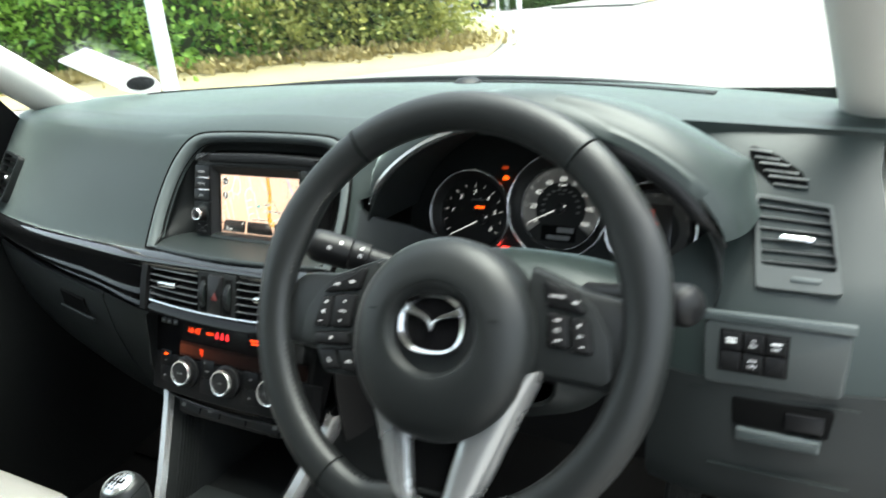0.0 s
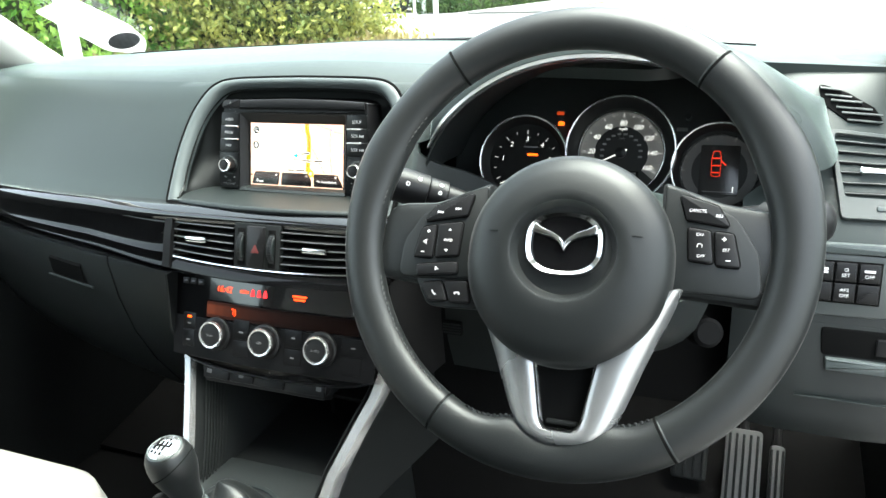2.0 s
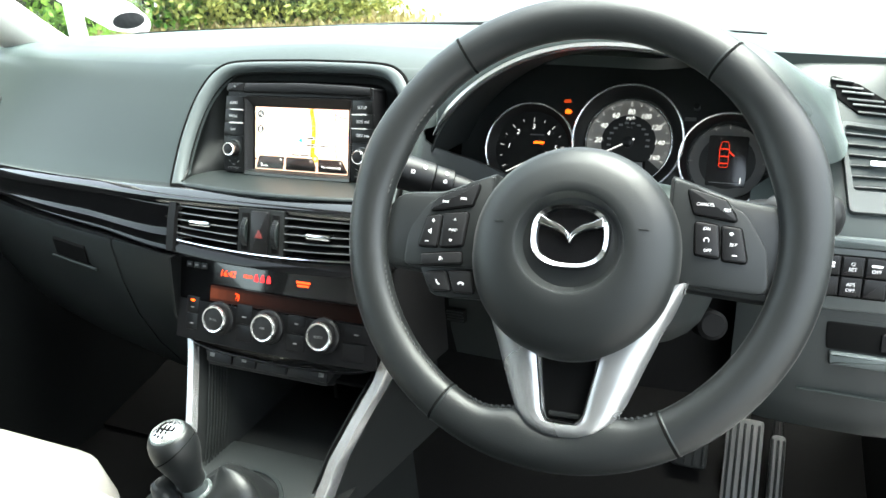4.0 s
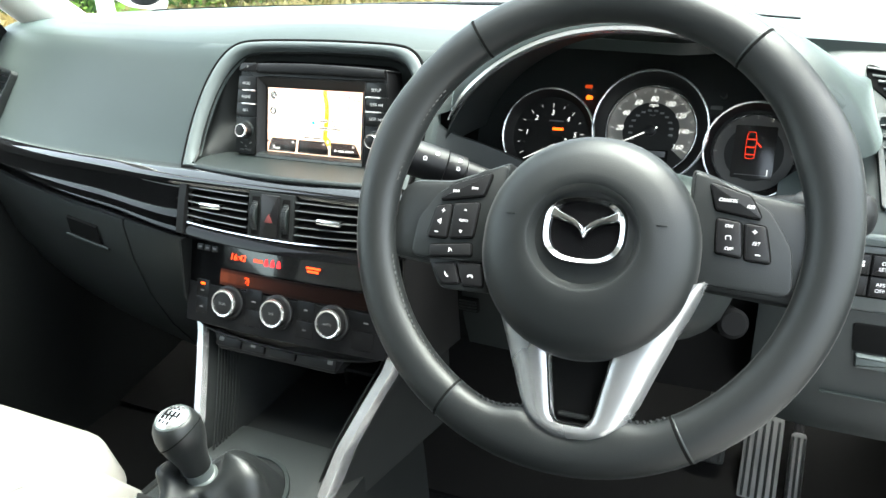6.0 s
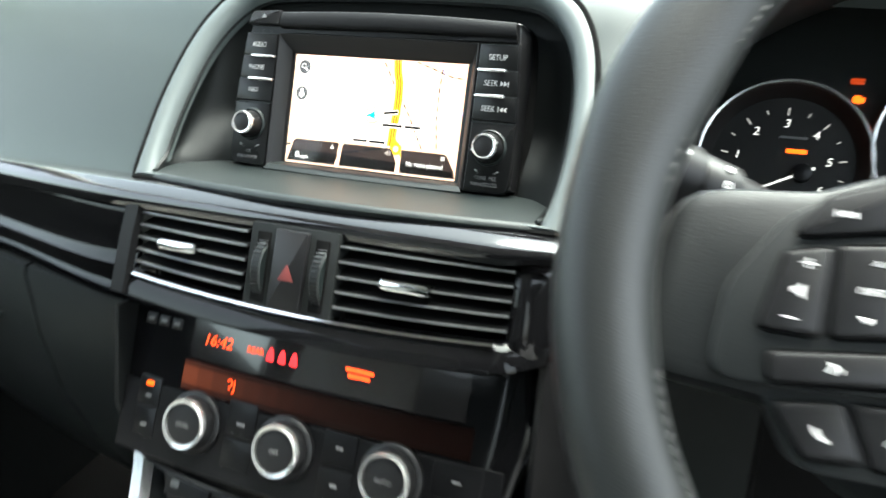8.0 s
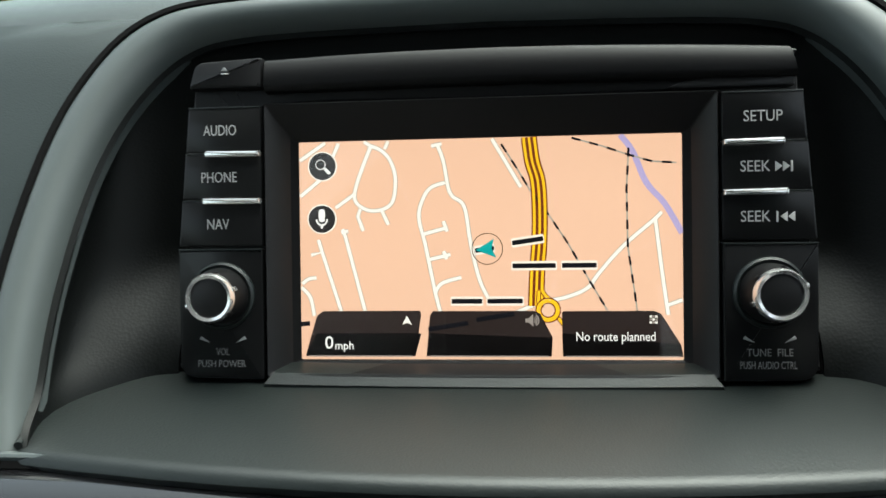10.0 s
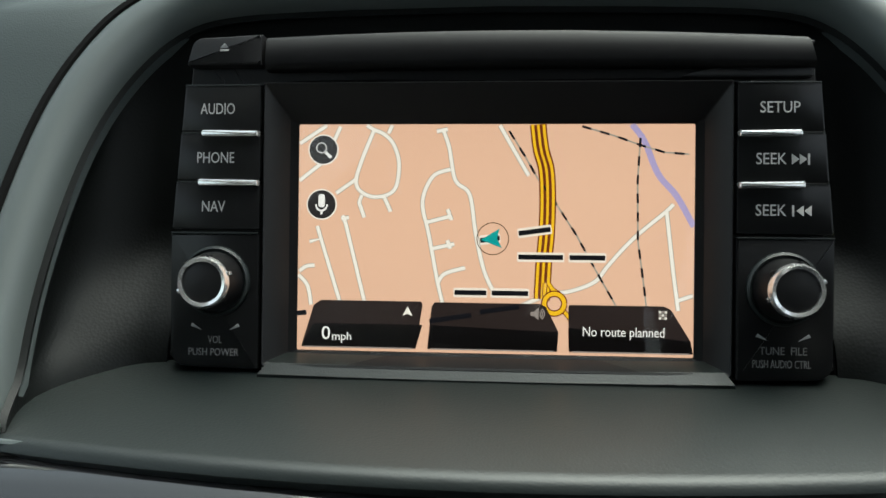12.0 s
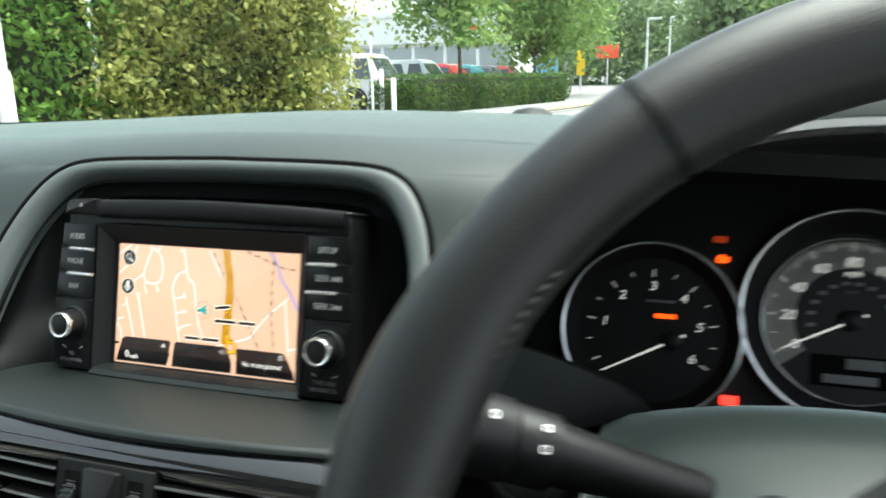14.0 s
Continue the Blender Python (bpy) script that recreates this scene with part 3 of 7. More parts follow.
sur = []
for z, d in ((1.0, 0.014), (0.9995, 0.005), (0.998, 0.006)):
    sur.append([(x, vent_face(x, z) + d, z) for x in [lerp(-0.135, 0.148, i / 20) for i in range(21)]])
part("vent_top_rail", sheet(sur, 0.002), BLACK, dash)
sur = []
for z, d in ((0.955, 0.006), (0.953, 0.0), (0.947, -0.004), (0.94, -0.004), (0.935, 0.006), (0.932, 0.02)):
    sur.append([(x, vent_face(x, z) + d + 0.02 * smooth((x - 0.13) / 0.022), z + 0.006 * ((x - 0.0) / 0.15) ** 2) for x in [lerp(-0.142, 0.151, i / 20) for i in range(21)]])
part("vent_bottom_rail", sheet(sur, 0.003), PIANO, dash)
part("vent_chrome_lip", tube([(x, vent_face(x, 0.954) - 0.002, 0.9545 + 0.006 * (x / 0.15) ** 2) for x in [lerp(-0.128, 0.126, i / 20) for i in range(21)]], 0.0013, 6), CHROME, dash, "thin chrome lip")
part("vent_side_post", sheet([[(x, vent_face(x, z) + d, z) for x in (-0.139, -0.1335, -0.128)] for z, d in ((1.0, 0.003), (0.98, 0.0), (0.945, -0.002))], 0.006), SLAT, dash)
post = []
for k in range(15):
    v = k / 14
    z = lerp(1.003, 0.943, v)
    post.append([(0.1295 + 0.0245 * u, vent_face(0.131, z) + 0.010 * abs(2 * v - 1) ** 5 + 0.034 * (1 - math.sqrt(max(0.0, 1 - u ** 2.4))) + 0.004 * (1 - u) ** 12, z) for u in [math.sin(math.pi / 2 * j / 14) for j in range(15)]])
part("vent_side_post", sheet(post, 0.003), PIANO, dash, "gloss black rounded vent surround")
part("vent_cavity", box(-0.15, 0.745, 0.935, 0.15, 0.75, 1.01, 0), SLOT, dash)


def air_vent(xa, xb, slats, tab_x):
    m = pose(0, 0, 0)
    v = thing("air_vent", m, "black slatted air vent with a chrome tab", "air vent", "centre vents")
    for k in range(slats):
        z = lerp(0.997, 0.9625, k / (slats - 1)) + 0.0
        bm = sheet([[(x, vent_face(x, z) + d, z + dz + 0.006 * (x / 0.15) ** 2 * (k / slats)) for x in [lerp(xa, xb, i / 6) for i in range(7)]] for d, dz in ((0.002, 0.0), (0.02, 0.004))], 0.0016)
        part("slat", bm, SLAT, v)
        # paler tube added as the slat's lit front edge
        part("slat_edge", tube([(x, vent_face(x, z) + 0.0008, z - 0.0004 + 0.006 * (x / 0.15) ** 2 * (k / slats)) for x in [lerp(xa, xb, i / 6) for i in range(7)]], 0.0009, 6), SLAT_EDGE, v)
    zt = 0.98
    part("tab", moved(prism(rect(-0.0155, -0.0032, 0.0155, 0.0032, 0.0028), -0.006, 0.006, 0.0014), pose(tab_x, vent_face(tab_x, zt) + 0.001, zt, 75)), CHROME, v, "chrome sliding tab")
    for k in range(5):
        x = lerp(xa, xb, (k + 0.5) / 5)
        part("vane", box(x - 0.0006, vent_face(x, 0.98) + 0.02, 0.955, x + 0.0006, vent_face(x, 0.98) + 0.04, 1.003, 0), BLACK, v)
    return v


air_vent(-0.128, -0.040, 5, -0.091)
air_vent(0.023, 0.130, 5, 0.070)

hz = thing("hazard_switch", pose(-0.0055, vent_face(0, 0.98) - 0.002, 0.9785, 74), "black hazard switch with a red triangle between two thumbwheels", "switch")
part("housing", prism(rect(-0.0305, -0.0255, 0.0305, 0.027, 0.001), -0.02, 0.0, 0.0005), LOWER, hz)
part("button", prism(rect(-0.0115, -0.0235, 0.0115, 0.0245, 0.0015), 0.0, 0.0035, 0.0012), BLACK, hz)
tri = [(-0.0058, -0.0058), (0.0058, -0.0058), (0.0, 0.0045)]
part("triangle", prism(rounded(tri, 0.0006, 2), 0.0034, 0.0038, 0.0001), material("red_print", (0.085, 0.009, 0.007), 0.5), hz, "dull red triangle")
for sx in (-0.0205, 0.0205):
    part("wheel_slot", prism(rect(sx - 0.0048, -0.0215, sx + 0.0048, 0.0215, 0.001), -0.001, 0.0004, 0.0002), SLOT, hz)
    w = part("thumbwheel", moved(lathe([(0.0, -0.0034), (0.0195, -0.0034), (0.0208, -0.0022), (0.0208, 0.0022), (0.0195, 0.0034), (0.0, 0.0034)], 40), pose(sx, 0, -0.0138, 0, 90, 0)), SHELF, hz, "ribbed grey thumbwheel")
    for k in range(13):
        a = radians(-48 + 8 * k)
        part("rib", moved(box(-0.0032, -0.0006, 0, 0.0032, 0.0006, 0.0010, 0.0002), pose(sx, 0.0207 * math.sin(a), -0.0138 + 0.0205 * math.cos(a), -math.degrees(a), 0, 0)), BLACK, w)

# ---- climate panel ----
CP = pose(-0.0045, 0.690, 0.879, 90 - 20)


def cp_bulge(x):
    return -0.55 * x * x


clim = thing("climate_control_panel", CP, "gloss black climate panel with three chrome ringed dials", "climate panel")
outline = rounded([(-0.152, 0.068), (-0.148, 0.02), (-0.138, -0.052), (-0.09, -0.062), (0.09, -0.062), (0.138, -0.052), (0.15, 0.02), (0.152, 0.068)], [0.002, 0.02, 0.016, 0.03, 0.03, 0.016, 0.02, 0.002], 5)


def plate_strip(x0, y0, x1, y1, z0, z1, soft=0.0006, n=16):
    """A plate cut fine across, so that it follows the panel's curve."""
    bm = bmesh.new()
    xs = [lerp(x0, x1, i / n) for i in range(n + 1)]
    loops = []
    for x in xs:
        loops.append([(x, y0, z0), (x, y0, z1 - soft), (x, y0 + soft, z1), (x, y1 - soft, z1), (x, y1, z1 - soft), (x, y1, z0)])
    bm = loft(loops, True, True, True)
    for v in bm.verts:
        v.co.z += cp_bulge(v.co.x)
    return bm


# body as a curved sheet with a rounded lower edge
body = []
for k in range(13):
    t = k / 12
    y = lerp(0.068, -0.052, t)
    hw = lerp(0.153, 0.149, min(1, t / 0.4)) if t < 0.4 else lerp(0.149, 0.137, (t - 0.4) / 0.6)
    body.append([(u * hw, y - 0.006 * (1 - u * u) * t + 0.010 * t * abs(u) ** 8, cp_bulge(u * hw) - 0.008 * max(0, t - 0.9) * 10 - 0.004 * abs(u) ** 14) for u in [-1 + j / 16 for j in range(33)]])
part("panel_body", sheet(body, 0.006), PIANO, clim, "gloss black panel")
part("panel_underside", sheet([[(x * k, y - d, z - e) for x, y, z in body[-1]] for k, d, e in ((1.0, 0.0, -0.001), (0.995, 0.003, 0.004), (0.97, 0.004, 0.014), (0.95, 0.002, 0.05))], 0.002), BLACK, clim)
part("display", plate_strip(-0.085, 0.026, 0.112, 0.056, 0.0, 0.0011), material("display_window", (0.012, 0.01, 0.01), 0.12, coat=0.6), clim, "smoked display window")
for ya, yb, f in ((0.0055, 0.0092, 0.3), (0.0092, 0.0212, 1.0), (0.0212, 0.0245, 0.35)):
    for k in range(16):
        part("display_band", plate_strip(-0.088 + 0.0129 * k, ya, -0.0751 + 0.0129 * k, yb, 0.0, 0.0012, 0.0001, 2), glow("band_glow", (1.0, 0.22, 0.09), f * 0.021 * math.exp(-0.36 * k), 0.004), clim, "faintly glowing orange band")
part("key_field", plate_strip(-0.140, -0.046, 0.139, 0.003, 0.0, 0.0008), KEYCAP, clim, "satin black key field")


def on_cp(x, extra=0.0):
    return cp_bulge(x) + extra


lettering("clock_digits", "16:42", 0.0105, ORANGE, clim, -0.0625, 0.041, on_cp(-0.06, 0.0016), 0, 0.15, "glowing orange clock")
lettering("lamp_text", "REAR", 0.0055, ORANGE, clim, -0.032, 0.041, on_cp(-0.03, 0.0016))
for k in range(3):
    x = -0.0205 + 0.0088 * k
    part("belt_lamp", moved(prism(rounded([(-0.0031, -0.0043), (0.0031, -0.0043), (0.0022, 0.001), (0.001, 0.0043), (-0.001, 0.0043), (-0.0022, 0.001)], 0.001, 2), 0, 0.0004, 0.0001), pose(x, 0.041, on_cp(x, 0.0013))), RED, clim, "red seat belt lamp")
for k, wdt in enumerate((0.0095, 0.0075)):
    part("text_bar", moved(prism(rect(-wdt, -0.0012, wdt, 0.0012, 0.0003), 0, 0.0004, 0.0001), pose(0.043, 0.0430 - 0.0038 * k, on_cp(0.043, 0.0013))), ORANGE, clim, "glowing orange bar of small print")
lettering("flow_symbol", "ʔJ", 0.009, ORANGE, clim, -0.046, 0.0155, on_cp(-0.046, 0.0018))
for k in range(3):
    part("small_key", moved(prism(rect(-0.0045, -0.0035, 0.0045, 0.0035, 0.0005), 0, 0.0016, 0.0004), pose(-0.1255 + 0.0125 * k, 0.046, on_cp(-0.1255 + 0.0125 * k, 0.0))), BLACK, clim)
    part("key_mark", moved(prism(rect(-0.0025, -0.0012, 0.0025, 0.0012, 0.0003), 0, 0.0002, 0.0001), pose(-0.1255 + 0.0125 * k, 0.046, on_cp(-0.1255 + 0.0125 * k, 0.0016))), GREY_INK, clim)


DIAL_RING = material("silver_dial_ring", (0.75, 0.75, 0.74), 0.22, 0.9, vary=0.04)


def dial(x, y, word):
    d = part("dial", moved(lathe([(0.0205, 0), (0.0205, 0.004), (0.019, 0.0055), (0.0175, 0.0058), (0.0168, 0.011), (0.0155, 0.0125)], 48), pose(x, y, on_cp(x, 0.0))), BLACK, clim, "ribbed black climate dial")
    part("ring", moved(lathe([(0.0164, 0.0118), (0.0164, 0.0140), (0.0154, 0.0154), (0.0136, 0.0150), (0.0133, 0.0125)], 48), pose(x, y, on_cp(x, 0.0))), DIAL_RING, d, "chrome ring")
    part("cap", moved(lathe([(0.0134, 0.0125), (0.0128, 0.0136), (0.006, 0.0142), (0.0, 0.0143)], 32), pose(x, y, on_cp(x, 0.0))), BLACK, d)
    lettering("dial_word", word, 0.0040, GREY_INK, d, x, y - 0.0005, on_cp(x, 0.0146))
    return d


dial(-0.0695, -0.0135, "DUAL")
dial(0.002, -0.0135, "OFF")
dial(0.0745, -0.0135, "AUTO")
keys = [(-0.115, -0.003, 0.0105, 0.010), (-0.115, -0.024, 0.010, 0.010), (-0.0335, -0.004, 0.0115, 0.0115), (-0.0335, -0.027, 0.0115, 0.0095), (0.0385, -0.006, 0.0115, 0.0105), (0.0385, -0.028, 0.0115, 0.0095), (0.113, -0.008, 0.015, 0.010), (0.111, -0.029, 0.013, 0.010)]
for kx, ky, kw, kh in keys:
    part("key", moved(prism(rect(-kw, -kh, kw, kh, 0.0012), 0, 0.0014, 0.0006), pose(kx, ky, on_cp(kx, 0.0), 0, -math.degrees(math.atan(1.1 * kx)) * -1 * 0.9, 0)), KEYCAP, clim)
for kx, ky, w in ((-0.115, -0.006, 0.0035), (-0.115, -0.026, 0.004), (-0.0335, -0.007, 0.0045), (0.0385, -0.005, 0.0035), (0.0385, -0.028, 0.0035), (0.113, -0.008, 0.0045)):
    part("key_mark", moved(prism(rect(-0.7 * w, -0.0009, 0.7 * w, 0.0009, 0.0003), 0, 0.0003, 0.0001), pose(kx, ky, on_cp(kx, 0.0014))), GREY_INK, clim)
part("key_lamp", moved(prism(rect(-0.0032, -0.0014, 0.0032, 0.0014, 0.0006), 0, 0.0006, 0.0002), pose(-0.115, 0.0025, on_cp(-0.115, 0.0014))), AMBER, clim, "lit amber lamp")

row = thing("seat_heater_switches", pose(-0.018, 0.690, 0.810, 62), "row of black rocker switches under the climate panel", "switch")
part("bezel", prism(rounded([(-0.096, 0.012), (-0.084, -0.012), (0.084, -0.012), (0.098, 0.012)], 0.005, 3), -0.02, 0, 0.001), BLACK, row)
for k, (xa, xb) in enumerate(((-0.086, -0.049), (-0.047, -0.014), (-0.012, 0.03), (0.032, 0.086))):
    part("switch", prism(rect(xa, -0.008, xb, 0.008, 0.002), 0, 0.0035, 0.001), BLACK, row)
    if k != 2:
        xm = xa + 0.008 if k == 0 else (xb - 0.008 if k == 3 else (xa + xb) / 2)
        part("switch_mark", prism(rect(xm - 0.0035, -0.002, xm + 0.0035, 0.003, 0.0006), 0.0034, 0.0038, 0.0001), GREY_INK, row)

# ---- media unit ----
mu = thing("media_unit", HU @ pose(0, -0.0022, 0.0093), "black double-height car media unit with a lit map screen", "media unit")
GLOSSKEY = material("unit_key_plastic", (0.006, 0.0062, 0.0065), 0.3, vary=0.06, spec=0.3)
BRIGHT = material("polished_key_bar", (0.86, 0.86, 0.85), 0.2, 0.85, vary=0.03)
face = mirrored([(0.1050, -0.0385), (0.1042, -0.028), (0.1030, -0.012), (0.1018, 0.004), (0.1006, 0.02), (0.0996, 0.036), (0.0988, 0.052), (0.0978, 0.0608), (0.0955, 0.0637), (0.06, 0.0658), (0.0, 0.0671)])
foot = [(px, lerp(py, -0.0425, smooth((0.0985 - abs(px)) / 0.004))) if py < -0.038 else (px, py) for px, py in face]
hole = mirrored([(0.0737, -0.0410), (0.0737, -0.03), (0.0737, -0.02), (0.0737, -0.01), (0.0737, 0.0), (0.0737, 0.01), (0.0737, 0.02), (0.0737, 0.03), (0.0737, 0.04), (0.0730, 0.0502), (0.0, 0.0506)])
part("front", ring_plate(foot, hole, -0.05, -0.0022), BLACK, mu, "matt black front panel")
SCR_W, SY0, SY1, SZ = 0.0645, -0.0364, 0.0385, -0.0093
steps = [[(px, py, pz) for px, py in rect(-w, b, w, t, 0.0008)] for w, b, t, pz in ((0.0737, -0.0412, 0.0505, -0.006), (0.0735, -0.0410, 0.0503, 0.0006), (0.0731, -0.0405, 0.0499, 0.0012), (0.0724, -0.0398, 0.0490, 0.0008), (0.0672, -0.0376, 0.0400, -0.0082), (0.0645, -0.0366, 0.0386, -0.0089), (0.0644, -0.0364, 0.0385, -0.0105))]
part("screen_surround", loft(steps), BLACK, mu, "black sloping screen surround")
lip_rows = [[(lerp(-w, w, i / 12), y - 0.0006 * (1 - (i / 6 - 1) ** 2), z) for i in range(13)] for w, y, z in ((0.0690, -0.0372, -0.0080), (0.0715, -0.0394, 0.0006), (0.0738, -0.0428, 0.0030), (0.0742, -0.0440, 0.0026), (0.0742, -0.0448, 0.0004), (0.0740, -0.0448, -0.01))]
part("lower_lip", sheet(lip_rows, 0.001), SHELF, mu, "satin lip under the screen")
part("disc_slot", prism(rect(-0.0735, 0.0506, 0.0965, 0.0556, 0.001), -0.006, -0.0028, 0.0003), SLOT, mu)
brow_rows = []
for f, z in ((0.0, -0.004), (0.0, 0.0006), (0.06, 0.0018), (0.2, 0.0025), (0.55, 0.0021), (0.85, 0.0012), (0.97, -0.0002), (1.0, -0.003)):
    brow_rows.append([(lerp(-0.0728, 0.0975 - 0.002 * f, i / 20), lerp(0.0548 - 0.0008 * abs(i / 10 - 1), 0.0668 - 0.0030 * ((i / 20 * 0.17 - 0.0728) / 0.0975) ** 2, f), z) for i in range(21)])
part("slot_brow", sheet(brow_rows, 0.001), SLAT, mu, "curved brow over the disc slot")
part("slot_ramp", prism(rounded([(0.055, 0.0512), (0.0972, 0.0512), (0.0970, 0.0552), (0.068, 0.0545)], 0.001, 2), -0.004, 0.0002, 0.0006), BLACK, mu)
ej = part("eject_button", prism(rounded([(-0.0990, 0.0556), (-0.0738, 0.0556), (-0.0738, 0.0656), (-0.0965, 0.0645)], [0.0012, 0.0005, 0.0005, 0.004], 4), -0.004, 0.0020, 0.0012), BLACK, mu)
part("eject_mark", prism([(-0.0014, 0.0), (0.0014, 0.0), (0.0, 0.0015)], 0.0019, 0.0022, 0.00005), KEY_INK, ej).matrix_local = pose(-0.0862, 0.0612, 0)
part("eject_bar", prism(rect(-0.0876, 0.0601, -0.0848, 0.0607, 0.0001), 0.0019, 0.0022, 0.00005), KEY_INK, ej)


def column(side, words):
    for k, word in enumerate(words):
        y1 = 0.0496 - 0.0157 * k
        y0 = y1 - 0.0152
        outer = [0.0992 + 0.0014 * k, 0.1004 + 0.0014 * k]
        pts = [(side * 0.0744, y0), (side * outer[1], y0), (side * outer[0], y1), (side * 0.0744, y1)]
        b = part("button", prism(rounded(pts if side > 0 else pts[::-1], 0.0007, 2), -0.004, 0.0012, 0.0005), GLOSSKEY, mu)
        xm, ym = (0.0874 if side > 0 else -0.0884), (y0 + y1) / 2 - 0.0004
        if k == 0:
            # a paler strip draws the light along the top key's edge
            part("key_edge", prism(rect(min(side * 0.0746, side * outer[0]), y1 - 0.0005, max(side * 0.0746, side * outer[0]), y1, 0.0002), 0.0008, 0.0014, 0.0001), SHELF, b, "thin paler strip as a highlight on the key's edge")
        if side < 0:
            lettering("button_word", word, 0.0050, KEY_INK, b, xm - 0.0006 * k, ym, 0.0013, span=(0.0113, 0.0122, 0.0076)[k])
        elif k == 0:
            lettering("button_word", word, 0.0050, KEY_INK, b, xm - 0.0005, ym, 0.0013, span=0.0118)
        else:
            lettering("button_word", "SEEK", 0.0050, KEY_INK, b, xm - 0.0030, ym, 0.0013, span=0.0090)
            d = 1 if k == 1 else -1
            for j in range(2):
                x0 = xm + (0.0042 if d > 0 else 0.0056) + 0.0023 * j
                t = [(-0.0011 * d, -0.0016), (-0.0011 * d, 0.0016), (0.0011 * d, 0.0)]
                part("seek_mark", moved(prism(t if d < 0 else t[::-1], 0, 0.0002, 0.00005), pose(x0, ym, 0.0012)), KEY_INK, b)
            xe = xm + (0.0081 if d > 0 else 0.0036)
            part("seek_bar", prism(rect(xe - 0.0003, ym - 0.0017, xe + 0.0003, ym + 0.0017, 0.0001), 0.0011, 0.0014, 0.00005), KEY_INK, b)
        if k < 2:
            xa, xb = sorted((side * 0.0746, side * (0.0932 + 0.0010 * k)))
            tip = [(xa, y0 - 0.0018), (xb, y0 - 0.0018), (xb, y0 + 0.0002), (xa, y0 + 0.0005)] if side < 0 else [(xa, y0 - 0.0018), (xb, y0 - 0.0018), (xb, y0 + 0.0005), (xa, y0 + 0.0002)]
            part("chrome_bar", prism(rounded(tip, 0.0005, 2), 0.0, 0.0032, 0.0008), BRIGHT, mu, "bright chrome bar between buttons")
            xo = side * outer[1]
            # short paler strip, the same drawn highlight beside the bar
            part("key_edge", prism(rect(min(xo, side * 0.0938), y0 - 0.0006, max(xo, side * 0.0938), y0 - 0.0002, 0.0001), 0.0008, 0.0013, 0.0001), SHELF, mu)


column(-1, ("AUDIO", "PHONE", "NAV"))
column(1, ("SETUP", "SEEK", "SEEK"))
for side in (-1, 1):
    x, y = side * 0.0885, -0.0136
    pts = [(side * 0.0744, -0.0418), (side * 0.1035, -0.0412), (side * 0.1036, 0.0018), (side * 0.0744, 0.0022)]
    pl = part("knob_plate", prism(rounded(pts if side > 0 else pts[::-1], [0.001, 0.006, 0.0006, 0.0006] if side > 0 else [0.0006, 0.0006, 0.006, 0.001], 4), -0.004, 0.0010, 0.0008), GLOSSKEY, mu)
    # highlight on the plate's upper edge, drawn as a paler strip
    part("plate_edge", prism(rect(min(side * 0.0746, side * 0.1034), 0.0016, max(side * 0.0746, side * 0.1034), 0.0021, 0.0002), 0.0008, 0.0014, 0.0001), SHELF, pl, "thin paler strip as a highlight on the plate's edge")
    part("knob_collar", moved(lathe([(0.0114, 0), (0.0112, 0.0012), (0.0104, 0.0018), (0.0098, 0.0010), (0.0, 0.0010)], 40), pose(x, y, 0.0008)), SHELF, pl)
    kn = part("knob", moved(lathe([(0.0094, 0.0005), (0.0093, 0.003), (0.0086, 0.0075), (0.0080, 0.0100)], 40), pose(x, y, 0.0008)), BLACK, mu, "round black and chrome knob")
    part("knob_rim", moved(lathe([(0.0081, 0.0088), (0.0080, 0.0112), (0.0074, 0.0122), (0.0064, 0.0119), (0.0062, 0.0110)], 40), pose(x, y, 0.0008)), BRIGHT, kn, "polished chrome rim")
    part("knob_cap", moved(lathe([(0.0063, 0.0112), (0.0055, 0.0115), (0.0, 0.0116)], 32), pose(x, y, 0.0008)), BLACK, kn)
    for k in range(6):
        a = radians(60 * k + 20)
        part("knob_notch", moved(box(-0.0008, -0.0007, 0.0082, 0.0008, 0.0007, 0.0108, 0.0002), pose(x + 0.0079 * math.cos(a), y + 0.0079 * math.sin(a), 0.0008, 0, 0, math.degrees(a))), BRIGHT if k % 3 == 0 else BLACK, kn)
    for d in (-1, 1):
        part("turn_mark", moved(prism([(-0.0019, -0.0005), (0.0019, -0.0002), (0.0016, 0.0009)] if d > 0 else [(-0.0019, -0.0002), (0.0019, -0.0005), (-0.0016, 0.0009)][::1], 0, 0.0002, 0.00005), pose(x + d * 0.0062, y - 0.0148, 0.0010, 0, 0, 14 * d)), KEY_INK, pl)
    for j, (word, wd) in enumerate((("VOL", 0.0046), ("PUSH POWER", 0.0165)) if side < 0 else (("TUNE  FILE", 0.0140), ("PUSH AUDIO CTRL", 0.0172))):
        lettering("knob_word", word, 0.0034, GREY_INK, pl, x - 0.0005 * j, y - 0.0189 - 0.0040 * j, 0.0012, span=wd)

screen = part("screen", prism(rect(-SCR_W, SY0, SCR_W, SY1, 0.0003), SZ - 0.002, SZ, 0.0001), MAP_LAND, mu, "lit map screen with an orange main road")
Z0 = SZ + 0.0001


def at_map(u, v):
    """Across and down the map, a thousand parts each way."""
    return -SCR_W + 2 * SCR_W * u / 1000, lerp(SY1, SY0, v / 1000)


def sx(u):
    return at_map(u, 0)[0]


def sy(v):
    return at_map(0, v)[1]


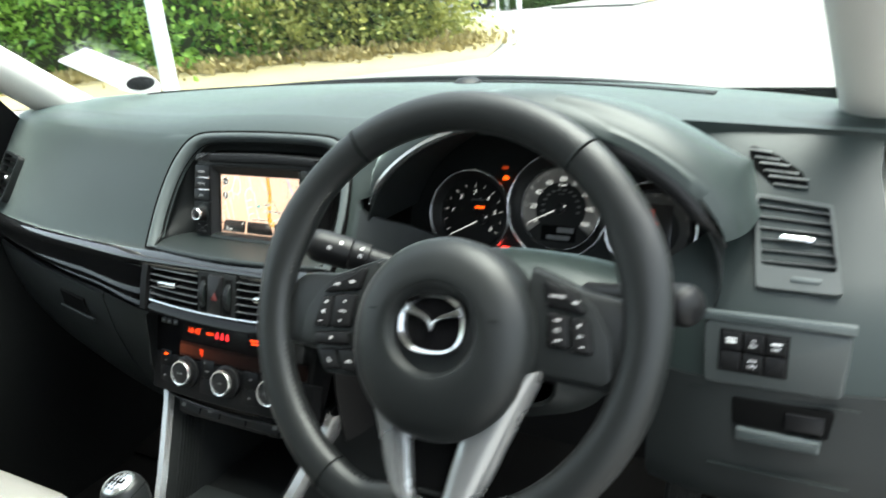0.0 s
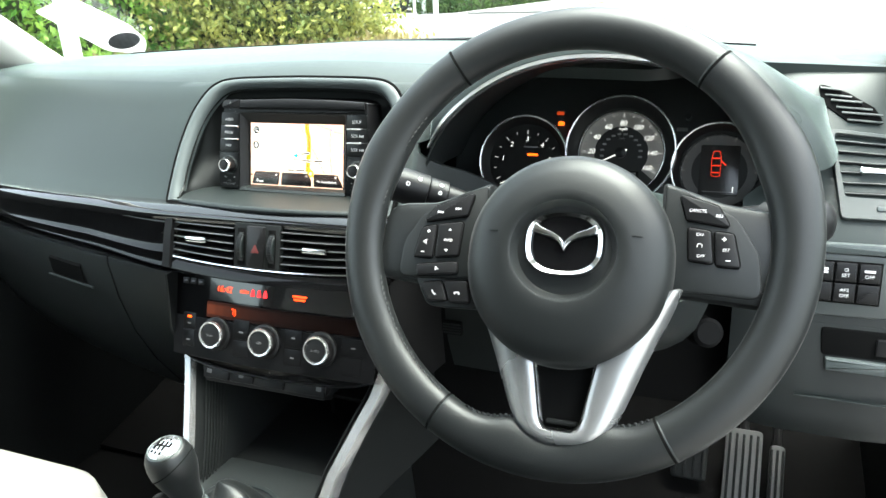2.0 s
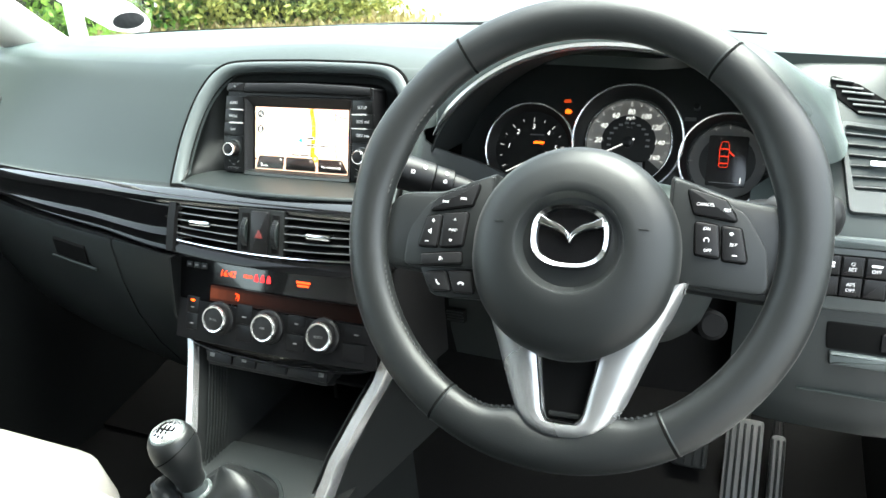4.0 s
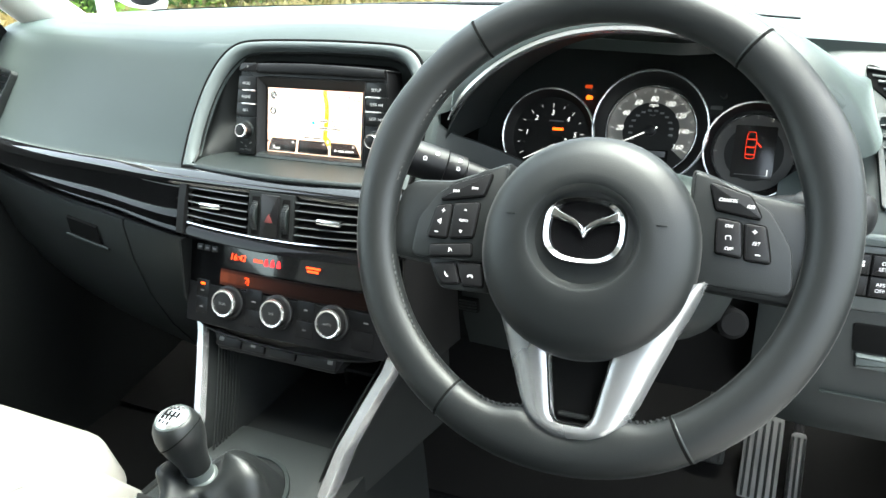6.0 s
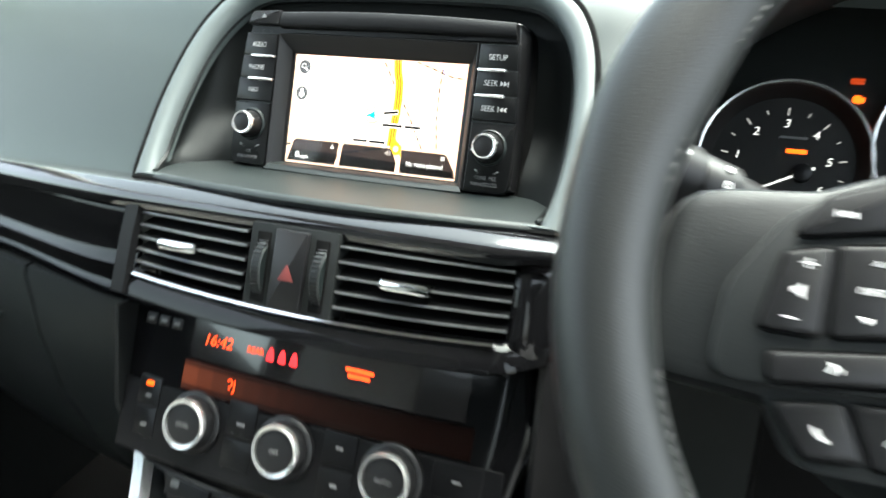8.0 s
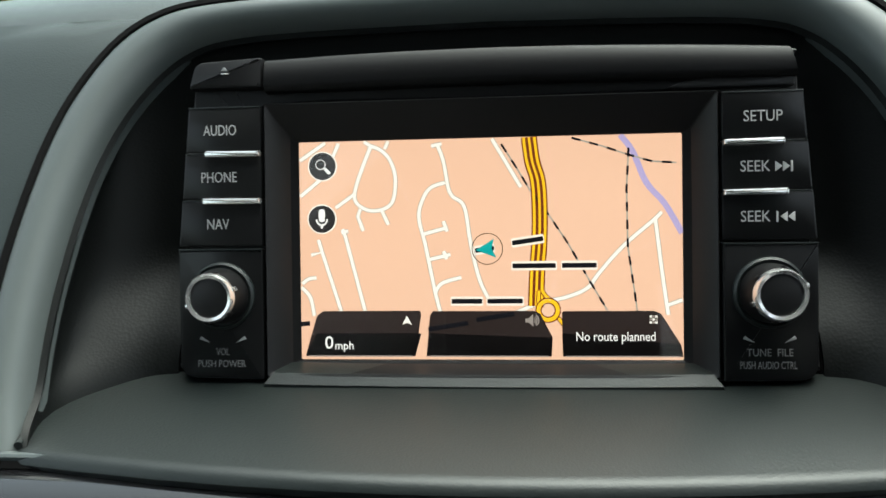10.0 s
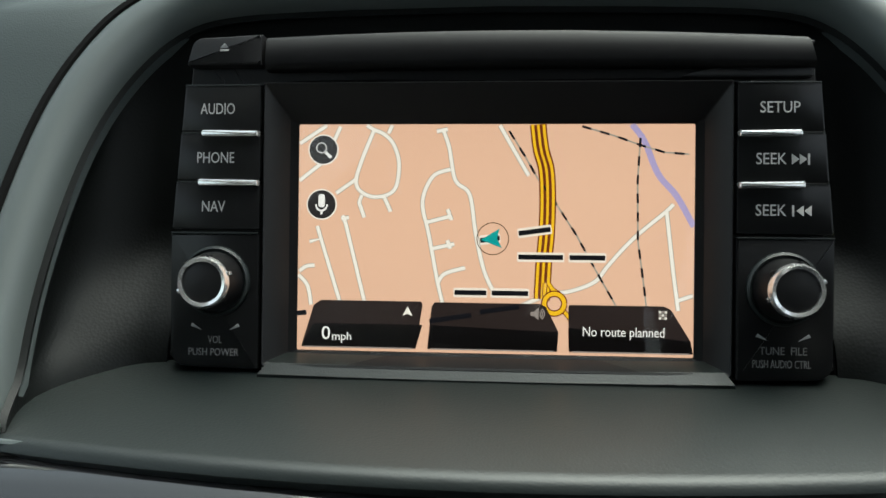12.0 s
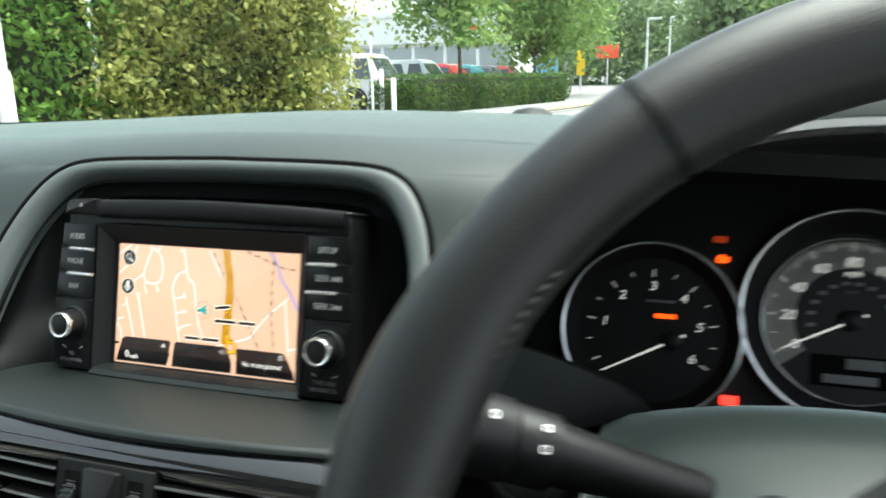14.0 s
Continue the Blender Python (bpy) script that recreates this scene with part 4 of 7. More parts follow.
def ribbon(points, width, z):
    """A flat line on the screen."""
    bm = bmesh.new()
    left, right = [], []
    for i, p in enumerate(points):
        a, b = Vector(points[max(i - 1, 0)]), Vector(points[min(i + 1, len(points) - 1)])
        t = (b - a).normalized()
        n = Vector((-t.y, t.x)) * width / 2
        left.append((p[0] + n.x, p[1] + n.y, z))
        right.append((p[0] - n.x, p[1] - n.y, z))
    return loft([left, right], False)


def road(name, pts, width, mat, z, label=""):
    pts = [at_map(min(max(a, 2), 998), min(max(b, 2), 998)) for a, b in pts]
    part(name, ribbon(pts, width, z), mat, screen, label)


def bent(pts):
    return spline(pts, 5)


for bend, pts in ((0, [(0, 85), (72, 5)]), (0, [(0, 250), (68, 160), (108, 10)]), (0, [(98, 305), (152, 240)]), (1, [(195, 25), (168, 140), (150, 240), (158, 290), (192, 320), (232, 310), (254, 270), (260, 170), (246, 90), (222, 45), (195, 25)]), (0, [(195, 25), (176, 4)]), (0, [(232, 40), (242, 4)]),
                  (0, [(165, 312), (158, 345), (172, 412)]), (0, [(222, 318), (240, 385)]), (1, [(371, 20), (388, 100), (400, 220), (412, 262), (442, 310), (458, 480), (480, 640), (506, 735)]), (0, [(356, 32), (384, 22)]),
                  (1, [(392, 198), (352, 222), (328, 290), (322, 365), (338, 480), (362, 690), (378, 800)]), (0, [(334, 430), (396, 402)]), (0, [(386, 372), (396, 420)]), (0, [(348, 546), (404, 524)]), (0, [(386, 508), (394, 545)]), (1, [(362, 700), (380, 655), (432, 628)]),
                  (0, [(30, 520), (60, 508), (112, 790)]), (0, [(50, 450), (60, 508)]), (0, [(116, 402), (124, 440), (176, 790)]), (0, [(112, 418), (132, 412)]), (1, [(4, 652), (22, 630), (44, 625)]), (1, [(2, 668), (26, 715), (36, 800)]), (0, [(516, 5), (590, 225)]),
                  (1, [(560, 800), (640, 742), (700, 722), (758, 680), (790, 610), (850, 495), (928, 380), (948, 345)]), (0, [(932, 380), (948, 620), (962, 800)]), (0, [(956, 760), (998, 735)])):
    pts = bent(pts) if bend else pts
    road("map_road", pts, 0.00155, MAP_EDGE_PALE, Z0)
    road("map_road", pts, 0.0011, MAP_ROAD, Z0 + 0.00003)
MAIN = bent([(612, 2), (620, 110), (634, 200), (638, 330), (636, 480), (630, 600), (626, 760)])
for off, mat, w, z in ((0, MAP_RED, 0.0054, Z0 + 0.00006), (-14, MAP_MAIN, 0.0009, Z0 + 0.00009), (0, MAP_MAIN, 0.0008, Z0 + 0.00009), (14, MAP_MAIN, 0.0009, Z0 + 0.00009)):
    road("main_road", [(a + off, b) for a, b in MAIN], w, mat, z, "orange main road")
for fork in ([(642, 690), (652, 716), (672, 740)], [(682, 812), (700, 850), (712, 880)], [(634, 690), (632, 740), (640, 770)]):
    for mat, w, z in ((MAP_RED, 0.0016, Z0 + 0.0001), (MAP_MAIN, 0.0010, Z0 + 0.00012)):
        road("slip_road", fork, w, mat, z)
ring_px = [(657 + 25 * math.cos(radians(15 * k)), 778 + 43 * math.sin(radians(15 * k))) for k in range(25)]
for mat, w, z in ((MAP_RED, 0.0021, Z0 + 0.00013), (MAP_MAIN, 0.0013, Z0 + 0.00016)):
    road("roundabout", ring_px, w, mat, z)
road("river", bent([(845, 2), (876, 75), (910, 215), (956, 310), (998, 440)]), 0.0020, MAP_RIVER, Z0 + 0.00004)


def dashed(pts):
    flat = []
    for (x0, y0), (x1, y1) in zip(pts, pts[1:]):
        n = max(2, int(math.hypot(x1 - x0, (y1 - y0) * 0.58) / 11))
        flat += [(lerp(x0, x1, i / n), lerp(y0, y1, i / n)) for i in range(n)]
    road("rail_bed", flat, 0.00055, MAP_EDGE_PALE, Z0 + 0.00005)
    for i in range(0, len(flat) - 2, 4):
        road("rail_dash", flat[i:i + 3], 0.00075, MAP_TEXT, Z0 + 0.00008)


dashed([(722, 10), (800, 50), (868, 92), (925, 122), (998, 132)])
dashed([(866, 60), (860, 240), (862, 500), (878, 700), (890, 860)])
dashed([(540, 30), (580, 140), (612, 235), (655, 335), (710, 480), (765, 650), (812, 790), (840, 880)])
# street names stand as plain bars
for bu, bv, bw, bt in ((494, 502, 26, 8), (606, 466, 42, 8), (622, 578, 58, 0), (738, 578, 46, 0), (446, 736, 42, 0), (546, 736, 48, 0), (396, 848, 56, 9), (520, 806, 52, 9), (12, 836, 14, 6)):
    dark = bv < 800
    if dark:
        part("name_halo", moved(prism(rect(-bw * 0.000131, -0.00155, bw * 0.000131, 0.00155, 0.0005), 0, 0.00005, 0.00002), pose(sx(bu), sy(bv), Z0 + 0.00017, 0, 0, bt)), MAP_HALO, screen)
    part("name_bar", moved(prism(rect(-bw * 0.000124, -0.0008, bw * 0.000124, 0.0008, 0.0003), 0, 0.00005, 0.00002), pose(sx(bu), sy(bv), Z0 + (0.00024 if dark else 0.0006), 0, 0, bt)), MAP_TEXT, screen, "dark bar of a map name")
road("arrow_halo", [(501 + 40 * math.cos(radians(15 * k)), 500 + 70 * math.sin(radians(15 * k))) for k in range(25)], 0.0003, MAP_EDGE, Z0 + 0.00028)
part("position_arrow", prism([at_map(471, 505), at_map(524, 540), at_map(512, 498), at_map(518, 455)], Z0 + 0.0003, Z0 + 0.0005, 0.0001), MAP_TEAL, screen, "teal position arrow")
for (cx, cy), kind in (((64, 113), "search"), ((61, 355), "voice")):
    k = part(kind + "_key", moved(lathe([(0.0048, 0), (0.0047, 0.0002), (0.0, 0.0002)], 32), pose(sx(cx), sy(cy), Z0 + 0.0001)), MAP_KEY, screen, "round dark key on the map")
    part("key_ring", moved(lathe([(0.0051, 0.0), (0.0051, 0.00018), (0.0047, 0.00022)], 32), pose(sx(cx), sy(cy), Z0 + 0.0001)), MAP_ROAD, k)
    if kind == "search":
        part("lens_ring", moved(ring_plate([(0.0021 * math.cos(a / 8 * math.pi), 0.0021 * math.sin(a / 8 * math.pi)) for a in range(16)], [(0.0012 * math.cos(a / 8 * math.pi), 0.0012 * math.sin(a / 8 * math.pi)) for a in range(16)], 0, 0.0008), pose(sx(cx) - 0.0006, sy(cy) + 0.0006, Z0 - 0.0003)), MAP_WHITE, k)
        part("lens_handle", moved(prism(rect(-0.0013, -0.0005, 0.0013, 0.0005, 0.0002), 0, 0.0001, 0.00003), pose(sx(cx) + 0.0017, sy(cy) - 0.0017, Z0 + 0.0004, 0, 0, -45)), MAP_WHITE, k)
    else:
        part("capsule", moved(prism(rect(-0.0011, -0.0010, 0.0011, 0.0034, 0.0010), 0, 0.0001, 0.00003), pose(sx(cx), sy(cy), Z0 + 0.0004)), MAP_WHITE, k)
        part("cradle", moved(ribbon([(0.0019 * math.cos(radians(a)), 0.0019 * math.sin(radians(a)) * 1.1) for a in range(180, 361, 20)], 0.0006, 0), pose(sx(cx), sy(cy), Z0 + 0.0005)), MAP_WHITE, k)
        part("capsule_foot", moved(prism(rect(-0.0004, -0.0033, 0.0004, -0.0019, 0.0002), 0, 0.0001, 0.00003), pose(sx(cx), sy(cy), Z0 + 0.0004)), MAP_WHITE, k)
for k, tab in enumerate(([(12, 985), (308, 985), (325, 795), (322, 778), (62, 778), (44, 800)], [(338, 985), (665, 985), (668, 900), (636, 792), (620, 780), (356, 780), (348, 800)], [(694, 985), (998, 985), (992, 930), (944, 796), (926, 782), (692, 782)])):
    tb = part("tab", prism(rounded([at_map(a, b) for a, b in tab], 0.0008, 3), Z0 + 0.00035, Z0 + 0.0005, 0.00005), MAP_DARK, screen, "dark translucent tab")
    part("tab_foot", prism(rounded([at_map(a, max(b, 880)) for a, b in tab if b > 850 or a in (tab[2][0], tab[-1][0])], 0.0003, 2), Z0 + 0.0005, Z0 + 0.00053, 0.00001), MAP_DEEP, tb)
    road("tab_edge", [(tab[0][0] + 8, 984), (tab[1][0] - 8, 984)], 0.00045, MAP_PALE, Z0 + 0.0006)
lettering("speed_digit", "0", 0.0062, MAP_WHITE, screen, sx(77), sy(925), Z0 + 0.0007, span=0.0028)
lettering("speed_unit", "mph", 0.0040, MAP_WHITE, screen, sx(118), sy(937), Z0 + 0.0007, span=0.0064)
lettering("route_words", "No route planned", 0.0044, MAP_WHITE, screen, sx(828), sy(897), Z0 + 0.0007, 0, 0, "", span=0.0258)
part("heading_mark", prism([at_map(274, 842), at_map(287, 832), at_map(300, 842), at_map(287, 800)], Z0 + 0.0006, Z0 + 0.0007, 0.00005), MAP_ROAD, screen)
for k in range(3):
    for j in range(3):
        part("flag_check", prism(rect(sx(914 + 7 * k), sy(838 - 13 * j), sx(920 + 7 * k), sy(828 - 13 * j), 0.0001), Z0 + 0.0006, Z0 + 0.0007, 0.00005), MAP_PALE if (k + j) % 2 else MAP_ROAD, screen)
part("speaker_mark", prism([at_map(598, 832), at_map(606, 832), at_map(618, 850), at_map(618, 794), at_map(606, 814), at_map(598, 814)], Z0 + 0.0006, Z0 + 0.0007, 0.00005), MAP_PALE, screen)
for r_ in (12, 20, 28):
    road("sound_wave", [(616 + 0.6 * r_ * math.cos(radians(a)), 823 + r_ * math.sin(radians(a))) for a in range(-55, 56, 22)], 0.0004, MAP_PALE, Z0 + 0.00065)
glassplate = part("screen_glass", prism(rect(-0.0644, SY0 + 0.0001, 0.0644, SY1 - 0.0001, 0.0003), SZ + 0.0012, SZ + 0.0014, 0.0001), CLEAR, mu, "clear screen glass")
glassplate.visible_shadow = False

# ---- driver's side of the dashboard ----
HC, HA, HB = (0.355, 1.03), 0.225, 0.161


def hood_loop(y, ga, gb, a0=20, a1=160, n=44, taper=True):
    """A round of the instrument hood, drawn to a point at its two ends."""
    loop = []
    for i in range(n + 1):
        a = lerp(a0, a1, i / n)
        e = smooth(min(a - a0, a1 - a) / 16) if taper else 1.0
        c, s = math.cos(radians(a)), math.sin(radians(a))
        if c > 0 and taper:
            ga_, gb_ = lerp(ga, min(ga, 0.004), smooth(c / 0.7)), lerp(gb, gb - 0.012, smooth(c / 0.9)) if ga > 0 else gb
        else:
            ga_, gb_ = ga - (0.006 * smooth(-c / 0.7) if ga > 0 else 0.0), gb
        left = smooth(-c / 0.9)
        loop.append((HC[0] + (HA + lerp(-0.016, ga_, e)) * c + 0.016 * left, lerp(0.795 + 0.1 * max(0.0, y - 0.79), y, e) - 0.01 * left, HC[1] + (HB + lerp(-0.014, gb_, e)) * s))
    return loop


part("hood_shell", sheet([hood_loop(*p) for p in ((0.7845, -0.017, -0.014), (0.7835, -0.0145, -0.012), (0.787, -0.005, -0.004), (0.7955, 0.006, 0.0055), (0.812, 0.0135, 0.0115), (0.838, 0.0172, 0.0125), (0.88, 0.019, 0.002), (0.93, 0.022, -0.02), (1.0, 0.02, -0.05))], 0.003), SOFT, dash, "soft hood over the instruments")
part("hood_rim", sheet([hood_loop(*p, 64, 160) for p in ((0.7835, -0.0165, -0.0135), (0.7825, -0.0185, -0.0155), (0.7835, -0.0195, -0.0165), (0.787, -0.0205, -0.0175))], 0.002), TRIM_SILVER, dash, "satin rim of the instrument hood")
part("hood_lip", sheet([hood_loop(*p, 12, 72) for p in ((0.7838, -0.0150, -0.0125), (0.7815, -0.0185, -0.0160), (0.7805, -0.0235, -0.0210), (0.7825, -0.0285, -0.0260), (0.789, -0.0315, -0.0290))], 0.003), BLACK, dash, "thick dark inner lip of the hood")
part("hood_lining", sheet([hood_loop(*p, -12, 170, 44, False) for p in ((0.789, -0.021, -0.018), (0.82, -0.024, -0.023), (0.86, -0.026, -0.028), (0.9, -0.028, -0.031))], 0.002), HARD, dash, "matt black lining under the hood")

def rface(x, z):
    """The driver's fascia leans with the vents."""
    return 0.775 + 0.95 * (z - 0.985) if z > 0.985 else 0.775 + 0.2 * (z - 0.985)


def drape_row(a):
    """From the hood's lip outwards, down to the fascia."""
    c, s = math.cos(radians(a)), math.sin(radians(a))
    out = smooth((a - 6) / 14)
    lip = Vector((HC[0] + (HA - 0.010 - 0.006 * (1 - out)) * c, 0.7865, HC[1] + (HB - 0.007) * s))
    top = Vector((HC[0] + (HA + 0.006 + 0.010 * smooth((a - 18) / 44)) * c, lerp(0.806, 0.822, out), HC[1] + (HB + lerp(0.004, 0.012, smooth((a - 18) / 44))) * s))
    far = smooth((a - 18) / 44)
    ex, ez = HC[0] + (HA + lerp(0.012, 0.075, far)) * c, min(HC[1] + (HB + lerp(0.008, 0.05, far)) * s, lerp(1.118, 1.150, smooth((a - 38) / 38)))
    end = Vector((ex, rface(ex, ez) + 0.013 + 0.25 * max(0.0, 0.545 - ex) + 0.35 * max(0.0, ex - 0.62) ** 1.3 + 0.03 * smooth((a - 50) / 25), ez))
    mid = top.lerp(end, 0.5) + Vector((0, -0.004, 0.005 * s))
    return spline3((lip, lip.lerp(top, 0.45) + Vector((0.003 * c, -0.003, 0.003 * s)), top, mid, end))


def spline3(pts, n=5):
    out = []
    for i in range(len(pts) - 1):
        p0, p1, p2, p3 = (pts[min(max(i + k, 0), len(pts) - 1)] for k in (-1, 0, 1, 2))
        for j in range(n):
            t = j / n
            out.append(0.5 * (2 * p1 + (p2 - p0) * t + (2 * p0 - 5 * p1 + 4 * p2 - p3) * t * t + (3 * p1 - p0 - 3 * p2 + p3) * t ** 3))
    return out + [pts[-1]]


part("hood_drape", sheet([drape_row(lerp(15, 80, i / 30)) for i in range(31)], 0.002), SOFT, dash, "soft skin flowing from the hood to the side vent")

def fascia_end(z):
    """Where the dashboard stops before the pillar foot."""
    return lerp(0.712, 0.682, smooth((z - 1.02) / 0.08))




rows = []
for z, d in ((1.151, 0.06), (1.150, 0.03), (1.147, 0.012), (1.138, 0.002), (1.11, 0), (1.07, 0), (1.03, 0), (0.995, 0), (0.94, 0), (0.88, 0), (0.845, 0.002), (0.83, 0.006), (0.818, 0.016), (0.812, 0.04), (0.81, 0.12)):
    rows.append([(x, rface(x, z) + d + 0.35 * max(0, x - 0.62) ** 1.3 + (0.25 * max(0, 0.545 - x)), z) for x in [lerp(0.335 + 0.225 * math.sqrt(max(0.0, 1 - ((min(z, 1.18) - 1.03) / 0.16) ** 2)) if z > 1.03 else 0.50, fascia_end(z), i / 12) for i in range(13)]])
part("driver_fascia", sheet(rows[:9], 0.006), SOFT, dash, "soft grey-green driver side fascia")
part("knee_bolster", sheet([[(x, y + 0.001, z) for x, y, z in r] for r in rows[8:]], 0.006), HARD, dash, "dark plastic below the switches")
# the half behind the column takes the blacker colour, for its shade
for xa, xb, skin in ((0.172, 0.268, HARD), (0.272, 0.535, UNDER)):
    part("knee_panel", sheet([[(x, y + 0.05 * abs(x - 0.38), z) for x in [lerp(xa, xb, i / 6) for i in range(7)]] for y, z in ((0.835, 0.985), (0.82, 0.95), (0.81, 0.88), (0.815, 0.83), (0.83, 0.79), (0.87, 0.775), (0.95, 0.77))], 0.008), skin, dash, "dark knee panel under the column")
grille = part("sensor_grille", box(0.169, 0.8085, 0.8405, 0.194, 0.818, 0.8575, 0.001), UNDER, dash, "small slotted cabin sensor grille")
for k in range(4):
    part("grille_slat", box(0.1705, 0.8065, 0.8430 + 0.0037 * k, 0.1925, 0.8090, 0.8446 + 0.0037 * k, 0.0004), HARD, grille)
part("stack_cheek", sheet([[(x, y + d, z) for y, z in ((0.725, 1.005), (0.715, 0.94), (0.705, 0.87), (0.71, 0.80))] for x, d in ((0.150, 0.0), (0.158, 0.02), (0.17, 0.10))], 0.004), BLACK, dash)

RV = pose(0.6145, rface(0, 1.055) - 0.002, 1.055, 90 - math.degrees(math.atan(0.95)))
rv = thing("air_vent", RV, "square black slatted side air vent with a satin frame", "air vent", "side vents")
vo = rounded([(-0.0275, -0.049), (0.046, -0.049), (0.030, 0.041), (-0.0405, 0.050)], [0.006] * 4, 4)
vi = rounded([(-0.0245, -0.026), (0.039, -0.0275), (0.0265, 0.037), (-0.0365, 0.045)], [0.004] * 4, 4)
part("frame", ring_plate(vo, vi, -0.006, 0.004), FASCIA, rv, "satin vent frame")
part("cavity", prism(vi, -0.02, -0.016, 0.0005), SLOT, rv)
for k in range(6):
    y = lerp(0.034, -0.021, k / 5)
    xa, xb = lerp(-0.034, -0.0255, k / 5), lerp(0.0275, 0.0375, k / 5)
    part("slat", sheet([[(xa, y + 0.0015 * (1 - k / 5) * 2, 0.001), (xb, y - 0.002 * (1 - k / 5), 0.001)], [(xa, y + 0.005, -0.013), (xb, y + 0.003, -0.013)]], 0.0016), SLAT, rv)
    # paler tube again in place of light on the slat's edge
    part("slat_edge", tube([(xa, y + 0.0015 * (1 - k / 5) * 2, 0.0015), (xb, y - 0.002 * (1 - k / 5), 0.0015)], 0.0009, 6), SLAT_EDGE, rv)
part("tab", prism(rect(-0.013, -0.0005, 0.018, 0.006, 0.0028), -0.002, 0.006, 0.0015), CHROME, rv, "chrome sliding tab")
part("lower_plate", prism(rounded([(-0.025, -0.0455), (0.0435, -0.0455), (0.0405, -0.0295), (-0.0243, -0.028)], 0.002, 3), -0.004, 0.0028, 0.001), SATIN, rv, "satin plate under the slats")
part("wheel_slot", prism(rect(-0.002, -0.042, 0.03, -0.0335, 0.002), 0.0026, 0.0034, 0.0004), BLACK, rv)
part("slider", prism(rect(0.002, -0.0405, 0.027, -0.035, 0.002), 0.003, 0.0055, 0.001), SATIN, rv)

dm = thing("demister_vent", pose(0.590, rface(0, 1.113) - 0.001, 1.113, 90 - math.degrees(math.atan(0.95))), "small triangular slatted demister vent", "air vent")
dpts = rounded([(-0.028, 0.026), (-0.023, 0.001), (0.0, -0.02), (0.033, -0.022), (0.024, -0.004), (0.0, 0.014)], 0.004, 3)
part("cavity", prism(dpts, -0.004, 0.0008, 0.0005), SLOT, dm)
for k in range(6):
    y = lerp(0.018, -0.019, k / 5)
    xa = lerp(-0.026, 0.0, k / 5)
    xb = lerp(-0.006, 0.031, min(1, k / 4))
    part("slat", sheet([[(xa, y + 0.002, 0.0012), (xb, y - 0.001, 0.0012)], [(xa, y - 0.001, 0.003), (xb, y - 0.004, 0.003)]], 0.0010), FASCIA, dm)

sw = thing("switch_panel", pose(0.608, 0.7685, 0.970, 90 - 12), "dark switch panel with four small push buttons", "switch panel")
part("plate", prism(rounded([(-0.060, 0.028), (-0.057, -0.032), (0.06, -0.030), (0.064, 0.028)], 0.008, 4), -0.006, 0.004, 0.003), FASCIA, sw)
part("brow", prism(rounded([(-0.060, 0.037), (-0.060, 0.0275), (0.066, 0.0285), (0.066, 0.038)], 0.002, 3), -0.004, 0.006, 0.002), SATIN, sw, "satin bar above the switches")
part("well", prism(rect(-0.045, -0.0185, 0.0145, 0.0215, 0.001), 0.0036, 0.0042, 0.0003), SLOT, sw)
for k, lines in enumerate((("=", ""), ("O", "SET"), ("-", "OFF"), (), ("AFS", "OFF"), ())):
    cx, cy = -0.0345 + 0.0192 * (k % 3), 0.0112 - 0.0190 * (k // 3)
    b = part("push_button", prism(rect(cx - 0.0090, cy - 0.0088, cx + 0.0090, cy + 0.0088, 0.001), 0.003, 0.0072, 0.0012), BLACK, sw)
    for j, word in enumerate(lines):
        if word in ("-", "="):
            for d in range(1 if word == "-" else 2):
                part("button_bar", prism(rect(cx - 0.0045, cy + 0.0012 - 0.003 * d, cx + 0.0045, cy + 0.0034 - 0.003 * d, 0.0004), 0.0071, 0.0075, 0.0001), WHITE_INK, b)
        elif word:
            lettering("button_word", word, 0.0046, WHITE_INK, b, cx, cy + 0.0024 - 0.0052 * j, 0.0074)
part("shut_line", prism(rect(-0.07, -0.0395, 0.075, -0.0383, 0.0003), -0.002, 0.0012, 0.0002), SHELF, sw)

dr = thing("coin_drawer", pose(0.620, 0.7535, 0.907, 90 - 12), "dark coin drawer with a satin lower lip", "drawer")
part("well", prism(rounded([(-0.042, 0.022), (-0.04, -0.004), (0.04, -0.004), (0.044, 0.022)], 0.003, 3), -0.004, 0.0012, 0.0005), SLOT, dr)
part("pull", prism(rect(0.004, 0.0, 0.036, 0.016, 0.002), 0.0005, 0.004, 0.001), BLACK, dr)
part("lip", prism(rounded([(-0.037, -0.006), (-0.036, -0.0185), (0.034, -0.0185), (0.035, -0.006)], 0.002, 3), -0.004, 0.0055, 0.003), SATIN, dr, "satin grey lip")
part("shut_line", prism(rect(-0.06, -0.0475, 0.06, -0.0463, 0.0003), -0.002, 0.0035, 0.0004), SHELF, dr)

st = thing("start_button", pose(0.2055, 0.757, 1.008, 72, 0, -8) @ Matrix.Scale(0.66, 4), "round black engine start button with an amber lamp", "button")
part("collar", lathe([(0.037, -0.05), (0.0345, -0.002), (0.029, 0.004), (0.0265, 0.0045), (0.0255, 0.0)], 40), LOWER, st)
part("ring", lathe([(0.0262, 0.0015), (0.0255, 0.0045), (0.0235, 0.005), (0.0225, 0.002)], 40), SHELF, st, "satin ring")
part("cap", lathe([(0.0225, 0.0), (0.0222, 0.0042), (0.02, 0.0052), (0.0, 0.0056)], 36), BLACK, st)
part("lamp", prism(rect(-0.0055, 0.0095, 0.0055, 0.0128, 0.0014), 0.004, 0.0062, 0.0004), AMBER, st, "lit amber lamp")
